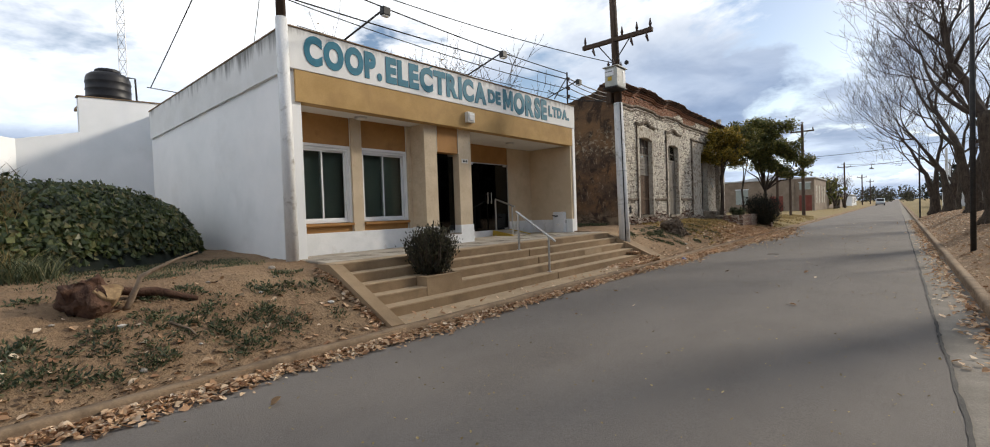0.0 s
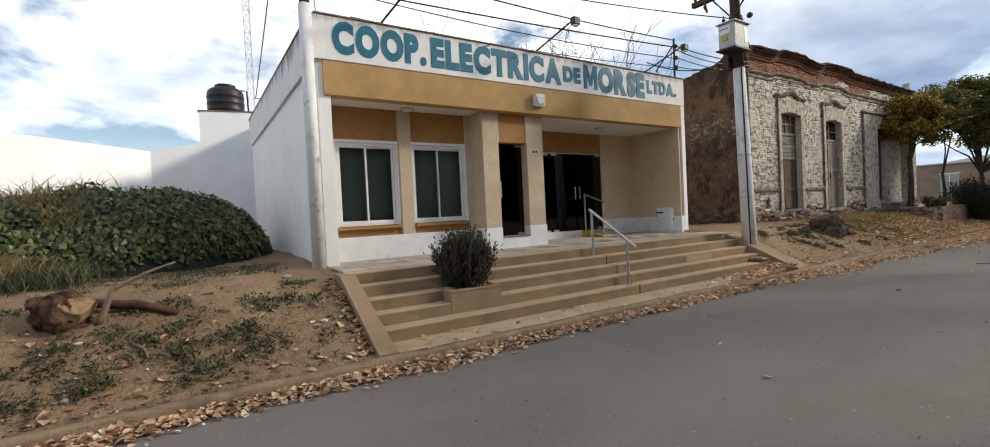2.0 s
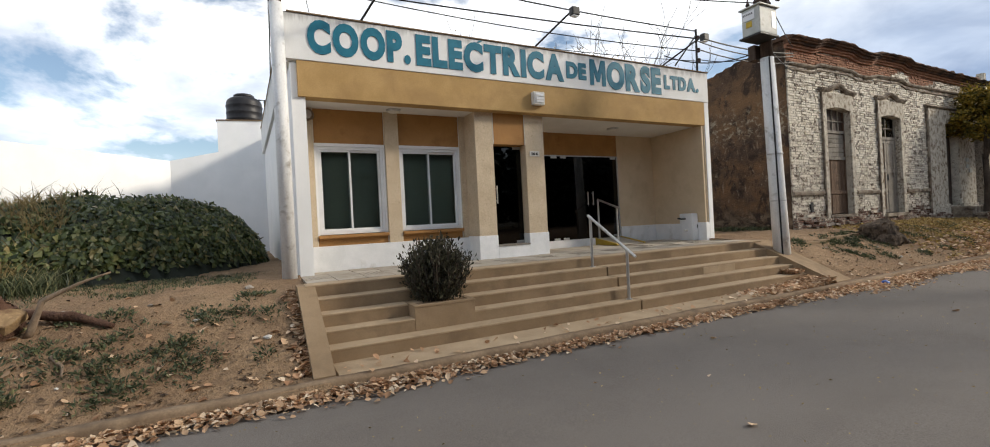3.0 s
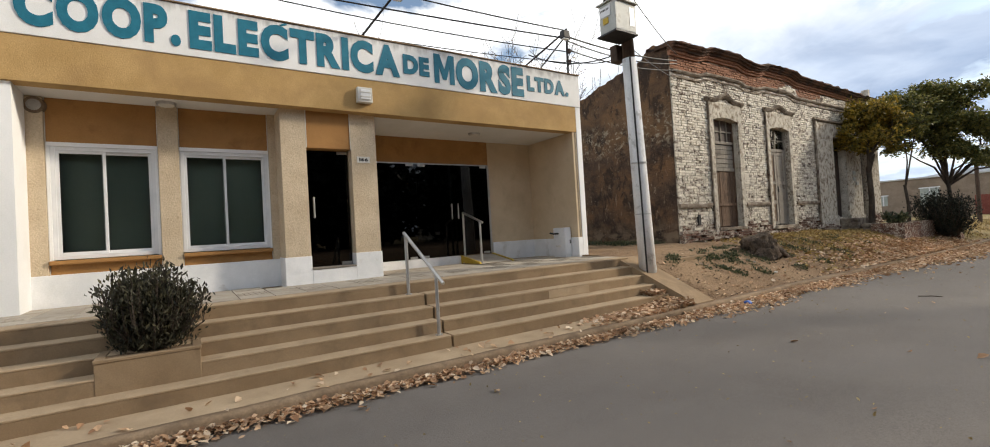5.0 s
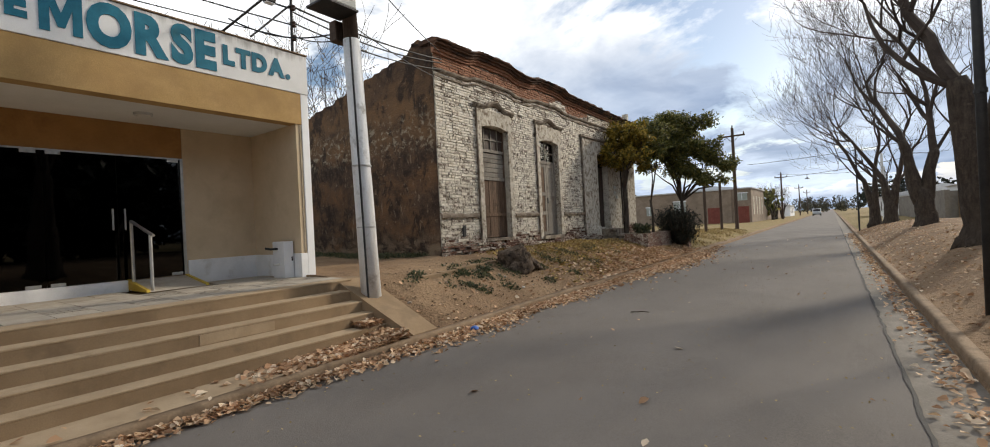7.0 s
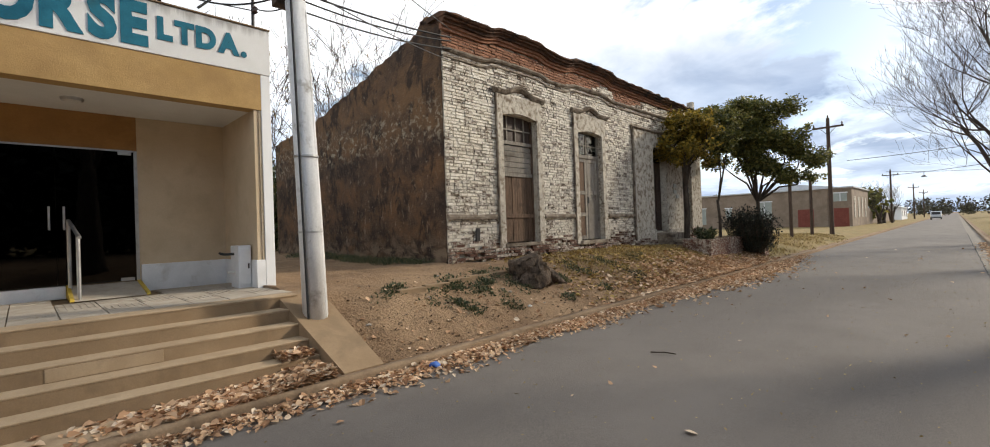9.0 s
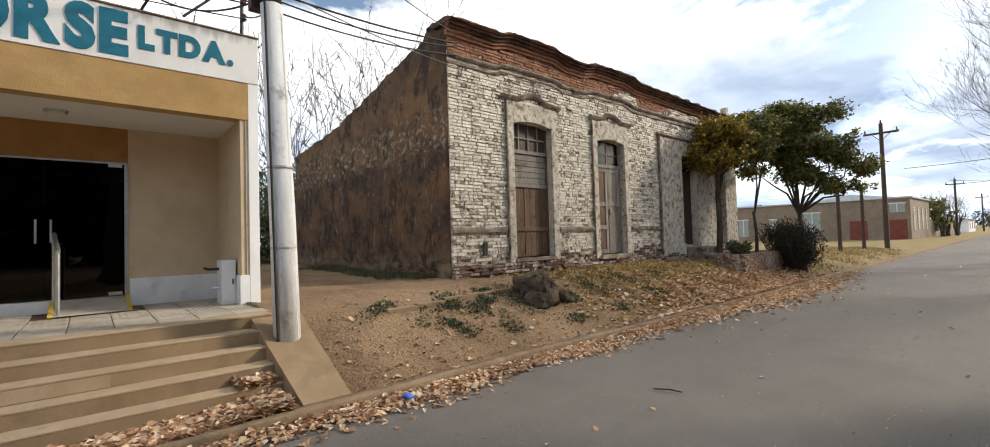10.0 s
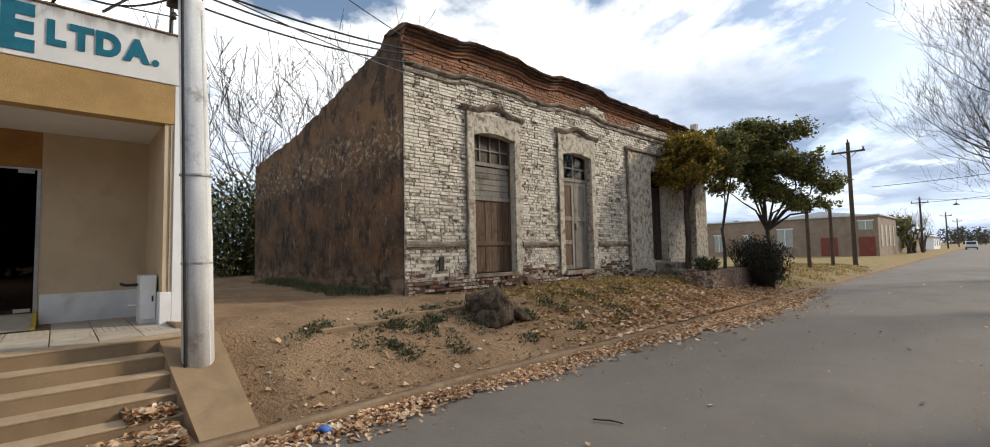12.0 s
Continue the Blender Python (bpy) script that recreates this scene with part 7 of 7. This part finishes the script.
hang = thing("hanging_street_lamp", "dark street lamp hanging from a cable over the road", "lamp")
part("suspension_cable", tube([Vector((-6.9, 99.88, 7.3)).lerp(Vector((9.0, 92.0, 8.2)), k / 14) - Vector((0, 0, 1.2 * (k / 14) * (1 - k / 14))) for k in range(15)], 0.03, 5, cap=False), M["cable"], hang)
part("stem", tube([(-3.2, 98.05, 7.31), (-3.2, 98.05, 6.85)], 0.03, 6), M["iron"], hang)
part("shade", lathe([(0.35, 0), (0.33, 0.05), (0.15, 0.2), (0.06, 0.25)], 12, (-3.2, 98.05, 6.6)), M["iron"], hang)


def far_house():
    h_ = thing("corner_house", "flat-roofed pinkish corner house with two red gates", "building")
    Y = 78.0
    part("wall", box(-29.0, -8.75, Y, Y + 0.3, 0.2, 4.85), M["farwall"], h_)
    part("wall", box(-9.05, -8.75, Y + 0.3, Y + 14, 0.2, 4.9), M["farwall"], h_)
    part("roof", box(-29.2, -8.55, Y - 0.2, Y + 14, 4.9, 5.05), M["roofmetal"], h_)
    part("cornice", box(-12.5, -8.6, Y - 0.12, Y - 0.002, 4.72, 4.9), M["farwall"], h_)
    part("upper_roof", prism([(-20.0, 5.05), (-14.5, 5.8), (-9.5, 5.06)], "y", Y + 2.5, Y + 12), M["roofmetal"], h_)
    for a, b_ in ((-14.15, -12.5), (-10.55, -9.05)):
        g = part("gate", box(a, b_, Y - 0.04, Y - 0.003, 0.3, 2.55), M["redgate"], h_, "red-brown metal gate")
        for k in range(1, 5):
            x = a + (b_ - a) * k / 5
            part("rib", box(x - 0.02, x + 0.02, Y - 0.07, Y - 0.042, 0.35, 2.5), M["redgate"], g)
    for a, b_, z0, z1 in ((-18.7, -17.0, 1.5, 3.7), (-10.5, -9.2, 3.35, 4.3), (-26.4, -25.2, 1.0, 3.2), (-22.6, -21.8, 1.9, 3.1)):
        w = part("window", box(a, b_, Y - 0.03, Y - 0.002, z0, z1), M["blind"], h_)
        part("window_frame", box(a - 0.1, b_ + 0.1, Y - 0.06, Y - 0.031, z1, z1 + 0.12), M["alu"], w)
        part("window_frame", box((a + b_) / 2 - 0.04, (a + b_) / 2 + 0.04, Y - 0.05, Y - 0.031, z0, z1), M["alu"], w)
    for k in range(4):
        y = Y + 1.5 + k * 3
        part("window", box(-8.748, -8.70, y, y + 1.1, 1.4, 3.9), M["pale_render"], h_)
    part("pillar", box(-11.6, -11.1, Y - 0.15, Y - 0.003, 0.2, 4.85), M["farwall"], h_)


far_house()
gw = tagged(part("garden_wall", box(-9.0, -8.8, 92.3, 125, 0.1, 2.6), M["farwall"]), "pale rendered garden wall along the far street", "wall")
fw = thing("verge_wall", "long grey rendered wall behind the bare trees", "wall")
part("wall", box(6.5, 6.8, 55, 100, 0.3, 2.6), M["gutter"], fw)
part("wall", box(6.8, 40, 60, 60.3, 0.3, 2.6), M["gutter"], fw)
for k in range(8):
    part("pier", box(8 + k * 4, 8.4 + k * 4, 59.9, 59.997, 0.3, 3.3), M["concrete"], fw)


def far_shed(label, x0, x1, y0, y1, h0, ridge, key):
    s = thing("house", label, "building", "far houses")
    part("wall", box(x0, x1, y0, y1, 0.0, h0), M[key], s)
    part("roof", prism([(x0 - 0.4, h0), ((x0 + x1) / 2, ridge), (x1 + 0.4, h0)], "y", y0 - 0.4, y1 + 0.4), M["roofmetal"], s)
    n = max(2, int((y1 - y0) / 4))
    for k in range(n):
        y = y0 + (k + 0.4) * (y1 - y0) / n
        for x in (x0 - 0.03, x1 + 0.001):
            part("window", box(x, x + 0.029, y, y + 1.2, 1.0, 2.2), M["darkdoor"], s)
    part("window", box((x0 + x1) / 2 - 0.8, (x0 + x1) / 2 + 0.8, y0 - 0.03, y0 - 0.001, 1.0, 2.2), M["darkdoor"], s)


far_shed("low white house with a zinc roof down the street", 5.0, 16.0, 84, 96, 2.8, 4.0, "white")
far_shed("low white house with a zinc roof behind the wall", 10.0, 24.0, 66, 78, 3.4, 4.8, "white")
far_shed("small pale house at the far end of the street", -14.0, -8.0, 135, 150, 2.8, 3.8, "white")
far_shed("pale house behind the trees across the street", 22.0, 36.0, 30, 44, 3.4, 4.8, "pale_render")


def far_woods(name, label, x0, x1, y0, y1, n, h0, h1, key, seed, leaf=0.14, leaves=150):
    r = random.Random(seed)
    vs, fs = [], []
    for _ in range(n):
        x, y = r.uniform(x0, x1), r.uniform(y0, y1)
        h_ = r.uniform(h0, h1)
        for _ in range(leaves):
            v = Vector((r.gauss(0, 1), r.gauss(0, 1), r.gauss(0, 1))).normalized() * r.uniform(0.5, 1.0)
            leaf_cloud([(x + v.x * h_ * 0.42, y + v.y * h_ * 0.42, h_ * 0.55 + v.z * h_ * 0.45)], h_ * leaf, r, (vs, fs), 0.7)
    tagged(from_lists(name, vs, fs, M[key]), label, "trees", kind="stuff")


far_woods("far_woods", "dark far trees closing the end of the street", -60, 80, 230, 330, 110, 3.5, 9, "rosemary", 301, 0.11, 220)
far_woods("far_trees", "dark evergreen trees behind the far houses", 6, 30, 130, 165, 12, 5, 9, "darkbush", 302)
far_woods("far_woods", "brownish far trees along the horizon", -160, -40, 160, 260, 40, 6, 10, "rosemary", 303)
# unseen tree mass, added so that the office glass mirrors something dark
far_woods("far_trees", "unseen dark tree mass added across the street for the glass to mirror", 14.5, 19, -25, 42, 78, 7.5, 10.5, "darkbush", 305, 0.085, 700)
far_woods("far_trees", "dark conifer behind the corner house", -9.8, -8.6, 95, 99, 2, 5, 6, "evergreen", 304)


def far_car():
    c = thing("car", "silver van standing far down the street", "car", at=(-3.3, 150.0, 0.03))
    prof = [(-2.2, 0.35), (-2.25, 0.95), (-1.35, 1.05), (-0.75, 1.75), (1.9, 1.80), (2.2, 1.0), (2.2, 0.35)]
    b = bmesh.new()
    r0 = [b.verts.new((-0.85, y, z)) for y, z in prof]
    r1 = [b.verts.new((0.85, y, z)) for y, z in prof]
    b.faces.new(r0)
    b.faces.new(r1[::-1])
    for k in range(len(prof)):
        b.faces.new((r0[k], r1[k], r1[(k + 1) % len(prof)], r0[(k + 1) % len(prof)]))
    bmesh.ops.recalc_face_normals(b, faces=b.faces)
    body = part("body", b, M["carpaint"], c)
    part("windscreen", prism([(-1.32, 1.1), (-1.36, 1.12), (-0.79, 1.71), (-0.74, 1.7)], "x", -0.72, 0.72), M["tank"], body)
    for x in (-0.6, 0.42):
        part("headlight", box(x, x + 0.22, -2.27, -2.235, 0.72, 0.86, 0.01), M["alu"], body)
    part("bumper", box(-0.87, 0.87, -2.3, -2.2, 0.35, 0.55, 0.02), M["iron"], body)
    for x in (-0.80, 0.80):
        for y in (-1.4, 1.4):
            w = part("wheel", tube([(x - 0.09, y, 0.32), (x + 0.09, y, 0.32)], 0.32, 14), M["iron"], c)
            part("rim", tube([(x - 0.095, y, 0.32), (x + 0.095, y, 0.32)], 0.18, 12), M["steel"], w)


far_car()

# ---------------------------------------------------------------- landing tiles, last because they are many
tiles = thing("landing_tiles", "cement paving tiles with ribbed tactile rows on the landing", "tiles", kind="structure")
tm = {}
for ribbed in (False, True):
    bm = box(-0.195, 0.195, -0.195, 0.195, -0.03, 0.0, 0.004)
    if ribbed:
        for k in range(6):
            box(-0.18, 0.18, -0.175 + k * 0.066, -0.155 + k * 0.066, 0.0, 0.005, bm=bm)
    me = bpy.data.meshes.new("tile")
    bm.to_mesh(me)
    bm.free()
    me.materials.append(M["tile"])
    tm[ribbed] = me
for i in range(7):
    for j in range(23):
        x, y = -7.10 - i * 0.4, 4.05 + j * 0.4
        if x < -8.40 and y < 8.7 or x < -8.0 and 6.8 < y < 8.7 or x < -9.4 or (x < -8.6 and 10.7 < y < 11.8):
            continue
        ob = bpy.data.objects.new("tile", tm[(i == 1 and j % 2 == 0) or (i in (2, 3) and 16 <= j <= 21 and j % 2 == 1)])
        scene.collection.objects.link(ob)
        ob.parent = tiles
        ob.matrix_basis = Matrix.Translation((x, y, PLAT + 0.0015 * ((i * 7 + j * 3) % 4)))
